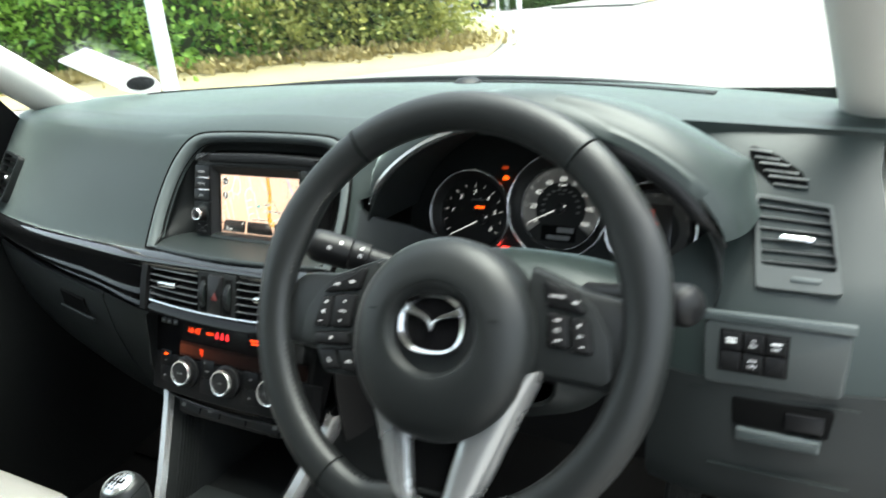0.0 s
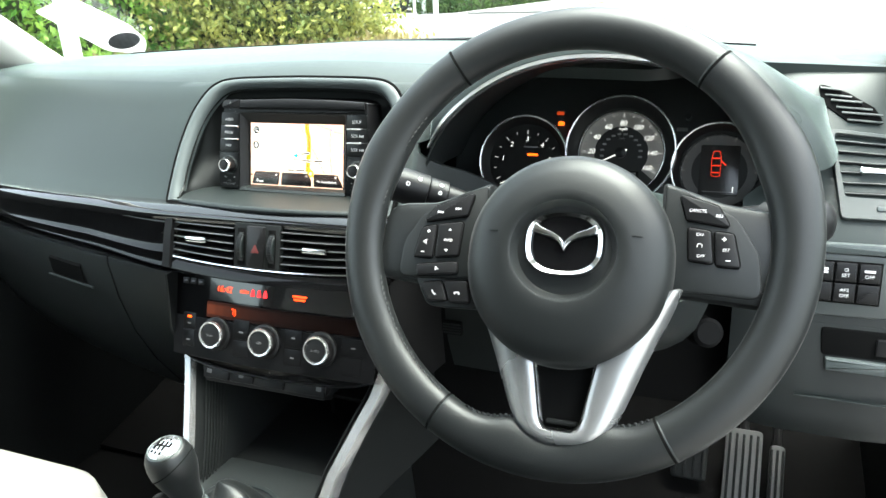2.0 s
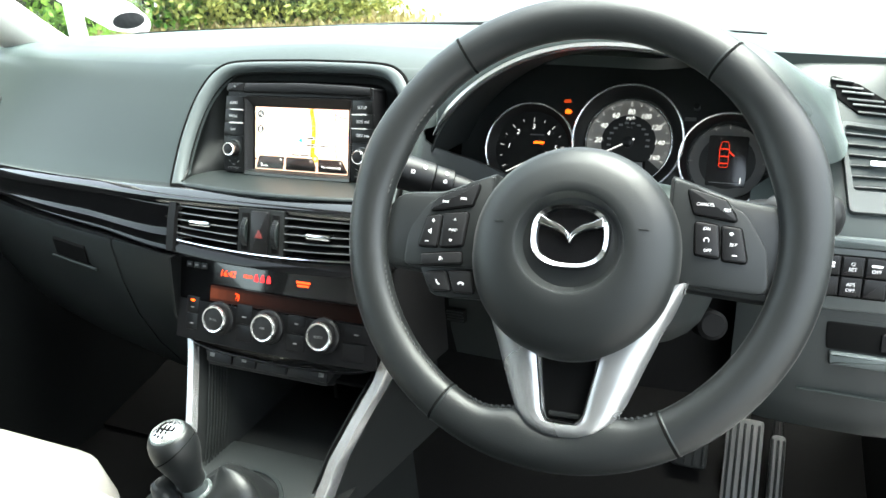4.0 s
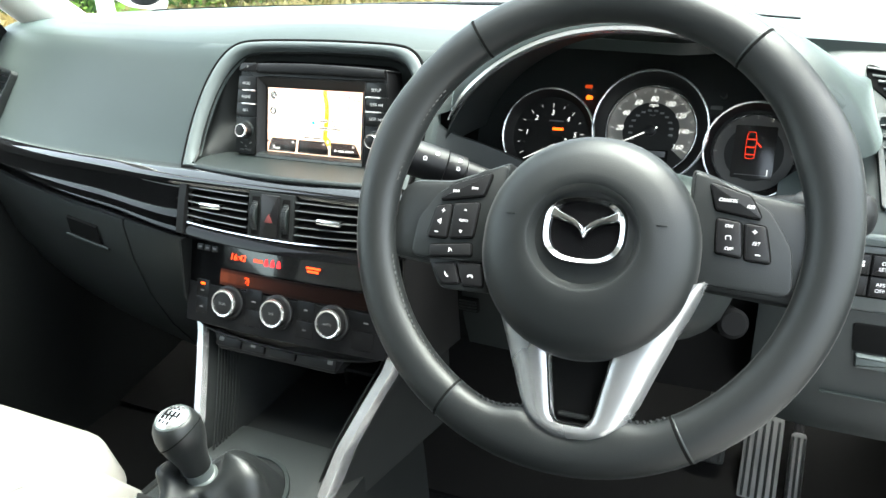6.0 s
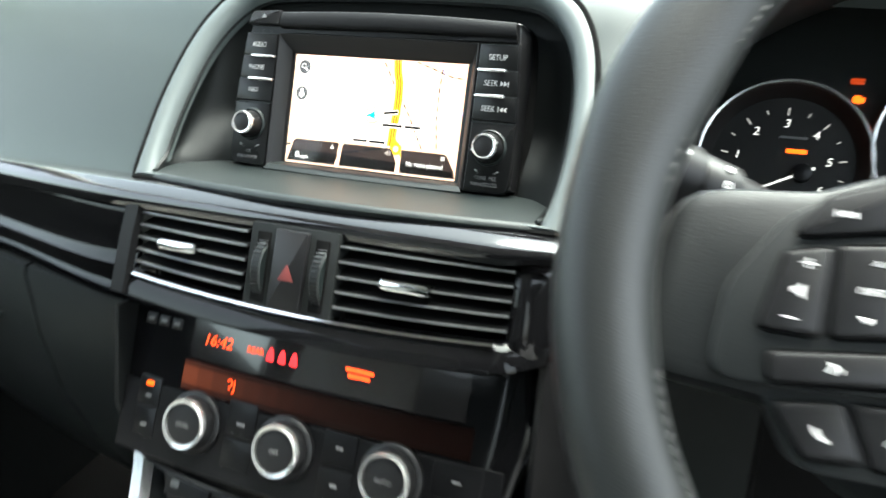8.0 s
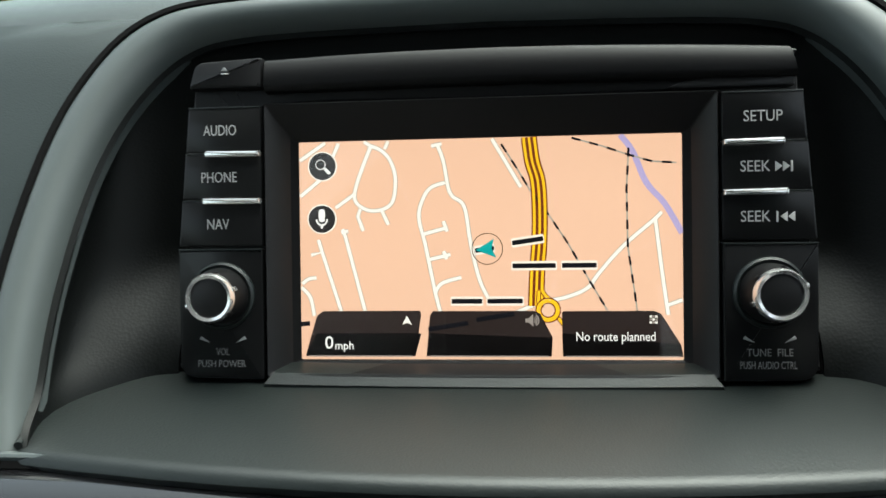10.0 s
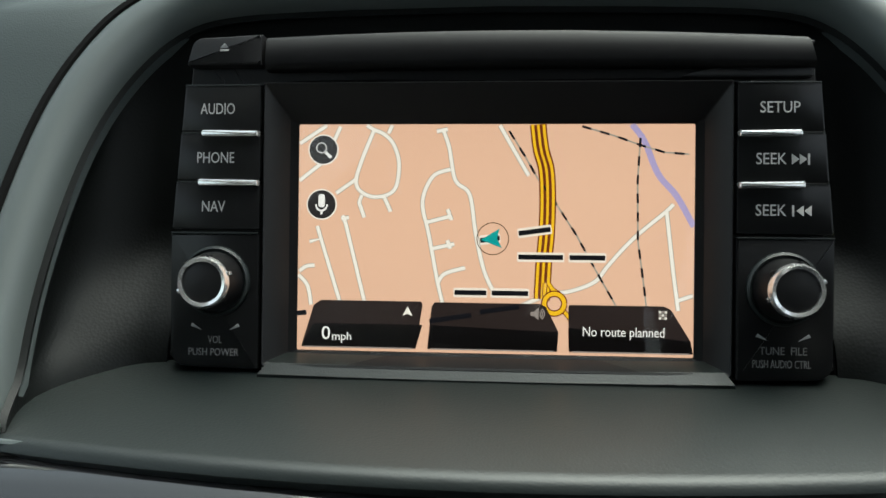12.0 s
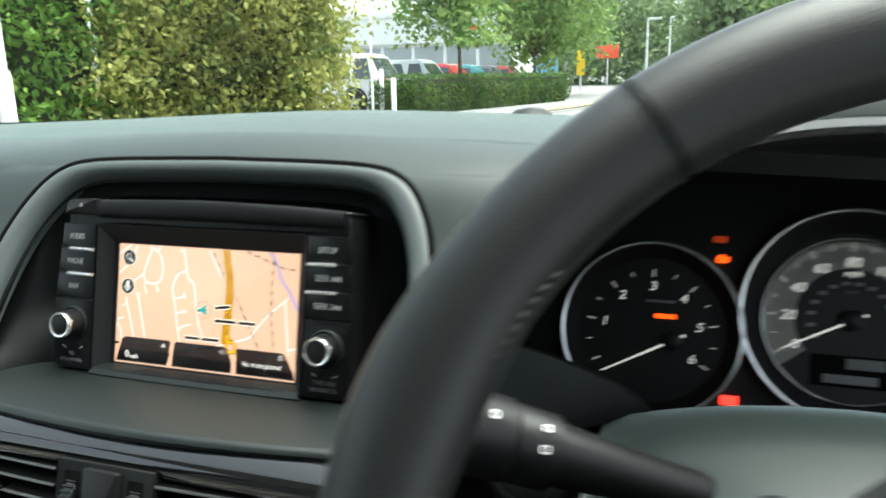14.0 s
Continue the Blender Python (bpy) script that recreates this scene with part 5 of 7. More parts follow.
for k, word in enumerate(("START", "STOP", "ENGINE")):
    lettering("cap_word", word, 0.0062, GREY_INK, st, 0, 0.0035 - 0.0065 * k, 0.0058)

# ---- instruments ----
cl = thing("instrument_cluster", pose(0.37, 0.872, 1.06, 70), "three round chrome ringed dials in a black binnacle", "instrument cluster")
part("backing", prism(rounded([(-0.20, -0.10), (0.19, -0.10), (0.20, 0.03), (0.12, 0.101), (-0.12, 0.101), (-0.20, 0.03)], 0.03, 4), -0.022, -0.012, 0.002), HARD, cl)


def gauge(cx, cy, r, ri):
    m = pose(cx, cy, 0)
    g = part("dial", moved(lathe([(ri + 0.001, -0.0118), (0.0, -0.0118)], 48), m), DIAL, cl, "black dial face")
    part("cone", moved(lathe([(r - 0.001, 0.0), (r - 0.004, -0.006), (ri + 0.001, -0.0118)], 56), m), DIAL, g)
    part("ring", moved(lathe([(r + 0.0006, -0.012), (r + 0.0006, 0.001), (r - 0.0004, 0.0022), (r - 0.0018, 0.0016), (r - 0.002, -0.002)], 64), m), RING, g, "bright satin ring")
    return g


def needle(g, cx, cy, length, angle):
    n = part("needle", moved(prism(rounded([(-0.008, -0.0009), (length, -0.0004), (length, 0.0004), (-0.008, 0.0009)], 0.0003, 2), 0, 0.0008, 0.0003), pose(cx, cy, -0.0075, 0, 0, angle)), BACKLIT, g, "white pointer")
    part("needle_cap", moved(lathe([(0.006, -0.004), (0.006, 0.0016), (0.005, 0.0024), (0.0, 0.0026)], 24), pose(cx, cy, -0.0075)), BLACK, g)


def ticks(g, cx, cy, r, angles, size, width):
    for a in angles:
        c, s = math.cos(radians(a)), math.sin(radians(a))
        part("tick", moved(prism(rect(-size / 2, -width / 2, size / 2, width / 2, 0.0001), 0, 0.0002, 0.00005), pose(cx + r * c, cy + r * s, -0.0117, 0, 0, a)), TICK, g)


gx, gy = -0.112, -0.012
g1 = gauge(gx, gy, 0.053, 0.043)
for n in range(7):
    a = 210 - 40 * n
    if n:
        lettering("numeral", str(n), 0.0080, BACKLIT, g1, gx + 0.0285 * math.cos(radians(a)), gy - 0.002 + 0.0285 * math.sin(radians(a)), -0.0115, 0, 0.15)
ticks(g1, gx, gy - 0.002, 0.0372, [210 - 20 * k for k in range(13)], 0.0028, 0.0008)
ticks(g1, gx, gy - 0.002, 0.0368, [210 - 40 * k for k in range(7)], 0.0048, 0.0011)
needle(g1, gx + 0.013, gy - 0.006, 0.046, 208)
part("amber_word", moved(prism(rect(-0.0062, -0.0014, 0.0062, 0.0014, 0.0005), 0, 0.0003, 0.0001), pose(gx + 0.008, gy + 0.0085, -0.0115)), AMBER, g1, "lit amber warning bar")
part("small_print", moved(prism(rect(-0.0085, -0.0008, 0.0085, 0.0008, 0.0002), 0, 0.0002, 0.00005), pose(gx + 0.005, gy + 0.0175, -0.0115)), GREY_INK, g1)

mx, my = -0.002, 0.002
g2 = gauge(mx, 0.004, 0.061, 0.048)
# band colour raised to carry the pale reflection over the speedometer
part("grey_band", loft([[(mx + r * math.cos(radians(a)), my + r * math.sin(radians(a)), -0.0116) for a in [lerp(-38, 218, i / 48) for i in range(49)]] for r in (0.0462, 0.030)], False), material("gauge_band_with_glare", (0.2, 0.186, 0.168), 0.4), g2)
part("inner_ring", moved(lathe([(0.0482, -0.0116), (0.048, -0.009), (0.0470, -0.0085), (0.0465, -0.0116)], 56), pose(mx, my, 0)), RING, g2, "thin bright inner ring")
for k in range(9):
    a = 208 - 29.5 * k
    lettering("numeral", str(20 * k), 0.0082 if k < 5 else 0.0076, BACKLIT, g2, mx + 0.0335 * math.cos(radians(a)), my + 0.0335 * math.sin(radians(a)), -0.0113, 0, 0.18)
for k in range(13):
    a = 208 - 18.15 * k
    part("small_numeral", moved(prism(rect(-0.0022, -0.0011, 0.0022, 0.0011, 0.0002), 0, 0.0002, 0.00005), pose(mx + 0.0215 * math.cos(radians(a)), my + 0.0215 * math.sin(radians(a)), -0.0114)), GREY_INK, g2)
ticks(g2, mx, my, 0.0425, [208 - 29.5 * k for k in range(9)], 0.0055, 0.0012)
ticks(g2, mx, my, 0.0428, [208 - 14.75 * k for k in range(17)], 0.004, 0.0009)
ticks(g2, mx, my, 0.0434, [208 - 2.95 * k for k in range(81)], 0.002, 0.0004)
lettering("unit_word", "mph", 0.0055, BACKLIT, g2, mx, my + 0.0272, -0.0113, 0, 0.15)
lettering("unit_word", "km/h", 0.0032, GREY_INK, g2, mx, my + 0.0165, -0.0113)
needle(g2, mx, my, 0.041, 207)
od = part("trip_display", prism(rect(mx - 0.021, my - 0.038, mx + 0.021, my - 0.02, 0.001), -0.0117, -0.0113, 0.0001), SLOT, g2)
part("trip_bar", prism(rect(mx - 0.002, my - 0.0275, mx + 0.018, my - 0.0215, 0.0004), -0.0114, -0.0111, 0.0001), GREY_INK, g2)
part("trip_bar", prism(rect(mx - 0.014, my - 0.036, mx + 0.014, my - 0.031, 0.0004), -0.0114, -0.0111, 0.0001), GREY_INK, g2)

rx0, ry0 = 0.1035, -0.012
g3 = gauge(rx0, ry0, 0.0495, 0.041)
part("grey_band", loft([[(rx0 + r * math.cos(radians(a)), ry0 - 0.002 + r * math.sin(radians(a)), -0.0115) for a in [lerp(0, 360, i / 48) for i in range(49)]] for r in (0.0385, 0.0285)], False), DIAL_GREY, g3, "grey outer band")
part("inner_ring", moved(lathe([(0.0402, -0.0116), (0.040, -0.0095), (0.0392, -0.009), (0.0388, -0.0116)], 56), pose(rx0, ry0 - 0.002, 0)), RING, g3)
ticks(g3, rx0, ry0 - 0.002, 0.037, [180 - 22.5 * k for k in range(9)], 0.0035, 0.0009)
part("display", prism(rect(rx0 - 0.02, ry0 - 0.028, rx0 + 0.02, ry0 + 0.026, 0.002), -0.0114, -0.0108, 0.0001), material("lcd_window", (0.02, 0.019, 0.019), 0.2), g3)
DOOR_RED = glow("door_symbol_red", (1.0, 0.05, 0.02), 0.13)
co, ci = rounded([(-0.0048, -0.014), (0.0048, -0.014), (0.0052, 0.006), (0.0036, 0.014), (-0.0036, 0.014), (-0.0052, 0.006)], 0.0025, 3), rounded([(-0.004, -0.0132), (0.004, -0.0132), (0.0044, 0.0057), (0.003, 0.0132), (-0.003, 0.0132), (-0.0044, 0.0057)], 0.0018, 3)
cs = part("door_symbol", moved(ring_plate(co, ci, 0, 0.0007), pose(rx0 - 0.0035, ry0 + 0.006, -0.0110)), DOOR_RED, g3, "red open door symbol")
for yb in (-0.0095, -0.002, 0.006):
    part("symbol_bar", moved(prism(rect(-0.004, -0.0006, 0.004, 0.0006, 0.0002), 0, 0.0007, 0.0001), pose(rx0 - 0.0035, ry0 + 0.006 + yb, -0.0110)), DOOR_RED, cs)
part("symbol_door", moved(prism(rect(0, -0.0007, 0.0075, 0.0007, 0.0002), 0, 0.0007, 0.0001), pose(rx0 + 0.001, ry0 + 0.0095, -0.0110, 0, 0, -40)), DOOR_RED, cs)
part("display_line", prism(rect(rx0 - 0.016, ry0 - 0.0245, rx0 + 0.016, ry0 - 0.0239, 0.0001), -0.0109, -0.0107, 0.00005), GREY_INK, g3)
part("display_line", prism(rect(rx0 + 0.0145, ry0 - 0.024, rx0 + 0.0155, ry0 - 0.018, 0.0001), -0.0109, -0.0107, 0.00005), BACKLIT, g3)
eng = rounded([(-0.0045, -0.0028), (0.003, -0.0028), (0.0045, -0.001), (0.0045, 0.002), (0.002, 0.002), (0.001, 0.0034), (-0.003, 0.0034), (-0.0045, 0.001)], 0.0006, 2)
part("engine_lamp", moved(prism([(0.8 * x, 0.8 * y) for x, y in eng], 0, 0.0006, 0.0002), pose(-0.0725, 0.0335, -0.011)), AMBER, cl, "lit amber engine lamp")
part("glow_lamp", moved(prism(rect(-0.004, -0.002, 0.004, 0.002, 0.001), 0, 0.0006, 0.0002), pose(-0.0745, 0.0455, -0.011)), glow("dull_red_lamp", (1.0, 0.10, 0.02), 0.06), cl, "faint red warning lamp")
part("oil_lamp", moved(prism(rect(-0.0048, -0.0028, 0.0048, 0.0028, 0.001), 0, 0.0006, 0.0002), pose(-0.0655, -0.0500, -0.011)), glow("bright_red_lamp", (1.0, 0.03, 0.02), 0.96), cl, "lit red warning lamp")
part("oil_mark", moved(prism(rect(-0.006, -0.002, 0.006, 0.002, 0.0008), 0, 0.0004, 0.0002), pose(0.062, 0.03, -0.011)), GREY_INK, cl)
part("trip_knob", moved(tube([(0, 0, 0), (0, 0, 0.016)], 0.0032, 12), pose(0.068, 0.042, -0.01)), BLACK, cl)

# ---- steering column, stalks ----
col = thing("steering_column_shroud", pose(0.372, 0.69, 0.985), "dark plastic steering column shroud", "column shroud")
part("upper_shell", sheet([[(w * math.cos(radians(a)), y, 0.0 + h * max(0, math.sin(radians(a))) ** 0.7) for a in range(0, 181, 12)] for y, w, h in ((-0.03, 0.085, 0.045), (0.01, 0.10, 0.055), (0.04, 0.135, 0.068), (0.07, 0.14, 0.068), (0.12, 0.14, 0.05), (0.17, 0.14, 0.02))], 0.004), SOFT, col)
part("lower_shell", sheet([[(w * math.cos(radians(a)), y, -h * max(0, math.sin(radians(a))) ** 0.6) for a in range(0, 181, 12)] for y, w, h in ((-0.05, 0.078, 0.04), (-0.03, 0.088, 0.062), (0.03, 0.105, 0.096), (0.09, 0.11, 0.112), (0.16, 0.11, 0.12))], 0.004), HARD, col, "dark lower column shell")
part("lock_lug", moved(lathe([(0.015, -0.02), (0.0145, 0.009), (0.011, 0.012), (0.0, 0.012)], 20), pose(0.104, 0.052, -0.068, 70, 0, 20)), UNDER, col)
part("front_disc", moved(lathe([(0.0, 0), (0.055, 0), (0.058, 0.004), (0.058, 0.05)], 32), pose(0, -0.035, -0.004, 90)), BLACK, col)


def stalk(tip, root, label, marks):
    a, b = Vector(root), Vector(tip)
    d = (b - a).normalized()
    ob = thing("column_stalk", Matrix.Translation(a) @ d.to_track_quat("Z", "Y").to_matrix().to_4x4(), label, "stalk", "column stalks")
    n = (b - a).length
    part("arm", lathe([(0.0, -0.01), (0.009, -0.01), (0.0105, n * 0.25), (0.0125, n * 0.45), (0.0125, n * 0.5)], 24), BLACK, ob)
    part("collar", lathe([(0.0125, n * 0.505), (0.0152, n * 0.51), (0.0155, n * 0.64), (0.0148, n * 0.65)], 28), BLACK, ob, "knurled turning collar")
    part("end_cap", lathe([(0.0148, n * 0.655), (0.0165, n * 0.66), (0.0172, n * 0.9), (0.0160, n * 0.95), (0.0135, n * 0.985), (0.008, n * 1.01), (0.0, n * 1.018)], 28), BLACK, ob, "turning end cap")
    for f, az, w in marks:
        r = 0.0166 if f > 0.65 else 0.0156
        part("mark", moved(ring_plate(rect(-w, -0.0016, w, 0.0016, 0.0008), rect(-w + 0.0005, -0.0011, w - 0.0005, 0.0011, 0.0005), 0, 0.0007), pose(0, 0, n * f, 0, 0, az) @ pose(r - 0.0002, 0, 0, 0, 90, 0) @ pose(0, 0, 0, 0, 0, 90)), WHITE_INK, ob)
    return ob


stalk((0.176, 0.668, 1.075), (0.285, 0.718, 1.030), "black light stalk with white symbols", ((0.82, 25, 0.0018), (0.74, 52, 0.0017), (0.57, 25, 0.0016), (0.57, 55, 0.0015)))
stalk((0.562, 0.645, 1.068), (0.470, 0.69, 1.048), "short black plastic wiper stalk", ((0.78, 150, 0.0026), (0.57, 160, 0.0022)))

# ---- steering wheel ----
WH = pose(0.3725, 0.5828, 1.0747, 62.5) @ pose(0, 0, 0, 0, 0, 1.8) @ Matrix.Scale(1.07, 4)
wheel = thing("steering_wheel", WH, "black leather steering wheel with silver lower spokes and chrome emblem", "steering wheel")
RC = (-0.005, -0.0095)


def rim_loop(a, fat=1.0, grow=0.0):
    c, s = math.cos(radians(a)), math.sin(radians(a))
    loop = []
    thumb = 0.0022 * (math.exp(-((a % 360 - 160) / 11) ** 2) + math.exp(-((a % 360 - 20) / 11) ** 2))
    for k in range(18):
        t = 2 * math.pi * k / 18
        ct = math.cos(t)
        r = 0.1595 + (0.0163 + grow + thumb) * ct + min(0.0, ct) * 0.0085 * math.exp(-((abs(a % 360 - 273) - 12) / 7) ** 2)
        loop.append((RC[0] + r * c, RC[1] + r * s, -0.0125 + (0.0125 + grow) * math.sin(t)))
    return loop


seams = [124.5, 50.5, 239.5, 301.5]
rim = []
for i in range(144):
    a = 360 * i / 144
    rim.append(rim_loop(a))
rim.append(rim[0])
part("rim", loft(rim), LEATHER, wheel, "black leather rim")
for a in seams:
    part("seam", loft([rim_loop(a - 0.35, 1, 0.00025), rim_loop(a, 1, 0.0003), rim_loop(a + 0.35, 1, 0.00025)], True), SLOT, wheel, "cut seam in the leather")
    part("seam_edge", loft([rim_loop(a + 0.36, 1, 0.00035), rim_loop(a + 0.62, 1, 0.0004), rim_loop(a + 0.8, 1, 0.0001)], True), SHELF, wheel)


def stitches(a0, a1, n):
    for k in range(n):
        a = radians(lerp(a0, a1, k / (n - 1)))
        r = 0.1595 - 0.0163 * 0.93
        part("stitch", moved(box(-0.0013, -0.0005, -0.0004, 0.0013, 0.0005, 0.0006, 0.0002), pose(RC[0] + r * math.cos(a), RC[1] + r * math.sin(a), -0.0125 + 0.0125 * 0.42, 0, 0, math.degrees(a) + 75)), THREAD, wheel)


stitches(196, 236, 24)
stitches(142, 172, 18)

HX, HY = 0.0035, -0.0275
# hub cover: a soft dome with a dished middle
dome = []
for r, z in ((0.0745, -0.032), (0.0745, -0.006), (0.0728, 0.002), (0.068, 0.0085), (0.058, 0.0135), (0.048, 0.0158), (0.0400, 0.0167), (0.0378, 0.0158), (0.0358, 0.0115), (0.0335, 0.0096), (0.0, 0.0096)):
    ring = []
    for k in range(64):
        a = 2 * math.pi * k / 64
        rr = r
        cx, cy = HX, HY
        if r < 0.05:
            w = (0.05 - r) / 0.05
            cx, cy = HX + 0.0005 * w, HY + lerp(0, 0.0052, min(1, (0.058 - r) / 0.0165))
        rr = r * (1 + ((0.03 if math.sin(a) > 0 else -0.05) * math.sin(a) if r > 0.05 else 0.0))
        ring.append((cx + rr * math.cos(a), cy + rr * math.sin(a) * (1.0 if r > 0.05 else 0.94), z))
    dome.append(ring)
part("airbag_cover", loft(dome, True, False, True), HUB, wheel, "grey-black airbag cover with a dished centre")
for s in (-1, 1):
    part("cover_mark", moved(prism(rect(-0.0035, -0.0006, 0.0035, 0.0006, 0.0003), 0, 0.0004, 0.0001), pose(HX + 0.0505 * s, -0.011, 0.0150, 0, 8 * s, 0)), LOWER, wheel)

em = part("emblem", moved(lathe([(0.0, 0.012), (0.027, 0.0118), (0.028, 0.010)], 40), Matrix.Diagonal((1, 0.78, 1, 1))), PIANO, wheel, "gloss black oval emblem plate")
em.matrix_local = pose(0.0042, -0.0182, -0.0008) @ Matrix.Diagonal((0.93, 0.96, 0.93, 1))


def oval(a, b, n=2.35, k=56):
    out = []
    for i in range(k):
        c, s = math.cos(2 * math.pi * i / k), math.sin(2 * math.pi * i / k)
        out.append((a * math.copysign(abs(c) ** (2 / n), c), b * math.copysign(abs(s) ** (2 / n), s)))
    return out


eo, ei = oval(0.0312, 0.0246, 2.6), oval(0.0247, 0.0192, 2.5)
part("emblem_ring", loft([[(x, y, 0.0110) for x, y in eo], [(x, y, 0.0155) for x, y in inset(eo, 0.0010)], [(x, y, 0.0172) for x, y in inset(eo, 0.0022)], [(x, y, 0.0155) for x, y in inset(ei, -0.0010)], [(x, y, 0.0110) for x, y in ei]]), EMBLEM, em, "chrome oval ring")
for s in (-1, 1):
    wing = [(s * 0.0232, 0.0148), (s * 0.0165, 0.0112), (s * 0.0088, 0.0084), (s * 0.0036, 0.0052), (0.0, 0.0012), (0.0, -0.0056), (s * 0.0038, 0.0004), (s * 0.0092, 0.0036), (s * 0.0175, 0.0056), (s * 0.0262, 0.0076)]
    part("emblem_wing", prism(wing if s > 0 else wing[::-1], 0.0120, 0.0168, 0.0014), EMBLEM, em, "chrome wing of the emblem")

# spokes with their button pods
POD_L = rounded([(-0.060, 0.031), (-0.105, 0.014), (-0.148, 0.012), (-0.152, -0.048), (-0.112, -0.0515), (-0.060, -0.050)], [0.004, 0.02, 0.02, 0.012, 0.004, 0.004], 4)
POD_R = rounded([(0.066, 0.034), (0.107, 0.019), (0.150, 0.012), (0.154, -0.048), (0.139, -0.0525), (0.066, -0.047)], [0.004, 0.02, 0.02, 0.012, 0.006, 0.004], 4)
for pts in (POD_L, POD_R):
    part("spoke", prism(pts[::-1], -0.034, -0.0125, 0.006), LEATHER, wheel, "leather covered spoke")
CAP_L = rounded([(-0.062, 0.027), (-0.080, 0.0215), (-0.113, 0.004), (-0.128, -0.018), (-0.131, -0.047), (-0.062, -0.045)], [0.003, 0.01, 0.02, 0.02, 0.008, 0.002], 4)
CAP_R = rounded([(0.068, 0.030), (0.084, 0.0255), (0.117, 0.007), (0.131, -0.016), (0.134, -0.047), (0.068, -0.0435)], [0.003, 0.01, 0.02, 0.02, 0.008, 0.002], 4)
for pts in (CAP_L, CAP_R):
    part("pod", prism(pts[::-1], -0.025, -0.0098, 0.0015), HUB, wheel, "dark satin button pod")


def wheel_button(pts, z, words=(), size=0.0058, marks=()):
    area = sum(pts[i - 1][0] * pts[i][1] - pts[i][0] * pts[i - 1][1] for i in range(len(pts)))
    pts = pts if area > 0 else pts[::-1]
    part("button_gap", prism(inset(rounded(pts, 0.0025, 3), -0.0009), z - 0.004, z + 0.0004, 0.0002), SLOT, wheel)
    b = part("button", prism(rounded(pts, 0.0022, 3), z - 0.003, z + 0.0026, 0.0012), BLACK, wheel, "black wheel button")
    for word, x, y in words:
        lettering("button_word", word, size, WHITE_INK, b, x, y, z + 0.0028, -2, 0.25)
    for kind, x, y in marks:
        shapes = {"up": [[(-0.0018, -0.001), (0.0018, -0.001), (0, 0.0014)]], "down": [[(-0.0018, 0.001), (0, -0.0014), (0.0018, 0.001)]],
                  "plus": [[(-0.0019, -0.0004), (0.0019, -0.0004), (0.0019, 0.0004), (-0.0019, 0.0004)], [(-0.0004, -0.0019), (0.0004, -0.0019), (0.0004, 0.0019), (-0.0004, 0.0019)]],
                  "minus": [[(-0.0019, -0.0004), (0.0019, -0.0004), (0.0019, 0.0004), (-0.0019, 0.0004)]],
                  "next": [[(-0.003, -0.0014), (-0.0005, 0), (-0.003, 0.0014)], [(-0.0003, -0.0014), (0.0022, 0), (-0.0003, 0.0014)], [(0.0024, -0.0014), (0.003, -0.0014), (0.003, 0.0014), (0.0024, 0.0014)]],
                  "prev": [[(0.003, -0.0014), (0.003, 0.0014), (0.0005, 0)], [(0.0003, -0.0014), (0.0003, 0.0014), (-0.0022, 0)], [(-0.003, -0.0014), (-0.0024, -0.0014), (-0.0024, 0.0014), (-0.003, 0.0014)]],
                  "horn": [[(-0.002, -0.001), (-0.0005, -0.001), (0.0014, -0.0028), (0.0014, 0.0028), (-0.0005, 0.001), (-0.002, 0.001)]],
                  "call": [[(-0.0025, 0.0018), (-0.0014, 0.0022), (-0.0008, 0.0006), (0.0008, -0.0012), (0.0024, -0.0014), (0.0022, -0.0026), (0.0006, -0.0026), (-0.0018, -0.0002)]],
                  "hang": [[(-0.0032, -0.0012), (-0.0014, -0.0016), (-0.0014, 0.0), (0.0014, 0.0), (0.0014, -0.0016), (0.0032, -0.0012), (0.003, 0.0006), (0.0012, 0.0016), (-0.0012, 0.0016), (-0.003, 0.0006)]],
                  "speak": [[(-0.0022, -0.0014), (-0.001, -0.0018), (-0.0004, -0.0004), (0.0004, 0.0008), (-0.0004, 0.0022), (-0.002, 0.002), (-0.0012, 0.0008)], [(0.0012, -0.001), (0.0018, -0.001), (0.0018, 0.0008), (0.0012, 0.0008)]],
                  "dial": [[(0.0024 * math.cos(radians(t)), 0.0024 * math.sin(radians(t))) for t in range(-40, 221, 20)] + [(0.0018 * math.cos(radians(t)), 0.0018 * math.sin(radians(t))) for t in range(220, -41, -20)]]}
        for sh in shapes[kind]:
            part("button_mark", moved(prism([(0.78 * p, 0.78 * q) for p, q in sh], 0, 0.0003, 0.00005), pose(x, y, z + 0.0025, 0, 0, -2)), WHITE_INK, b)


ZB = -0.0098
wheel_button([(-0.1126, -0.0034), (-0.103, 0.0093), (-0.0715, 0.0206), (-0.0765, 0.0025)], ZB, marks=(("prev", -0.0985, 0.0045), ("next", -0.084, 0.0075)))
wheel_button([(-0.1185, -0.0309), (-0.113, -0.008), (-0.1008, -0.0051), (-0.1024, -0.0313)], ZB, marks=(("plus", -0.1068, -0.0108), ("horn", -0.1088, -0.019), ("minus", -0.1105, -0.027)))
wheel_button([(-0.0992, -0.0048), (-0.0792, -0.0025), (-0.0814, -0.0288), (-0.1, -0.031)], ZB, (("INFO", -0.0902, -0.0172),), 0.0030, (("up", -0.0892, -0.009), ("down", -0.0912, -0.0252)))
wheel_button([(-0.1151, -0.0372), (-0.0817, -0.0332), (-0.0806, -0.0426), (-0.1141, -0.0456)], ZB, marks=(("speak", -0.0975, -0.0398),))
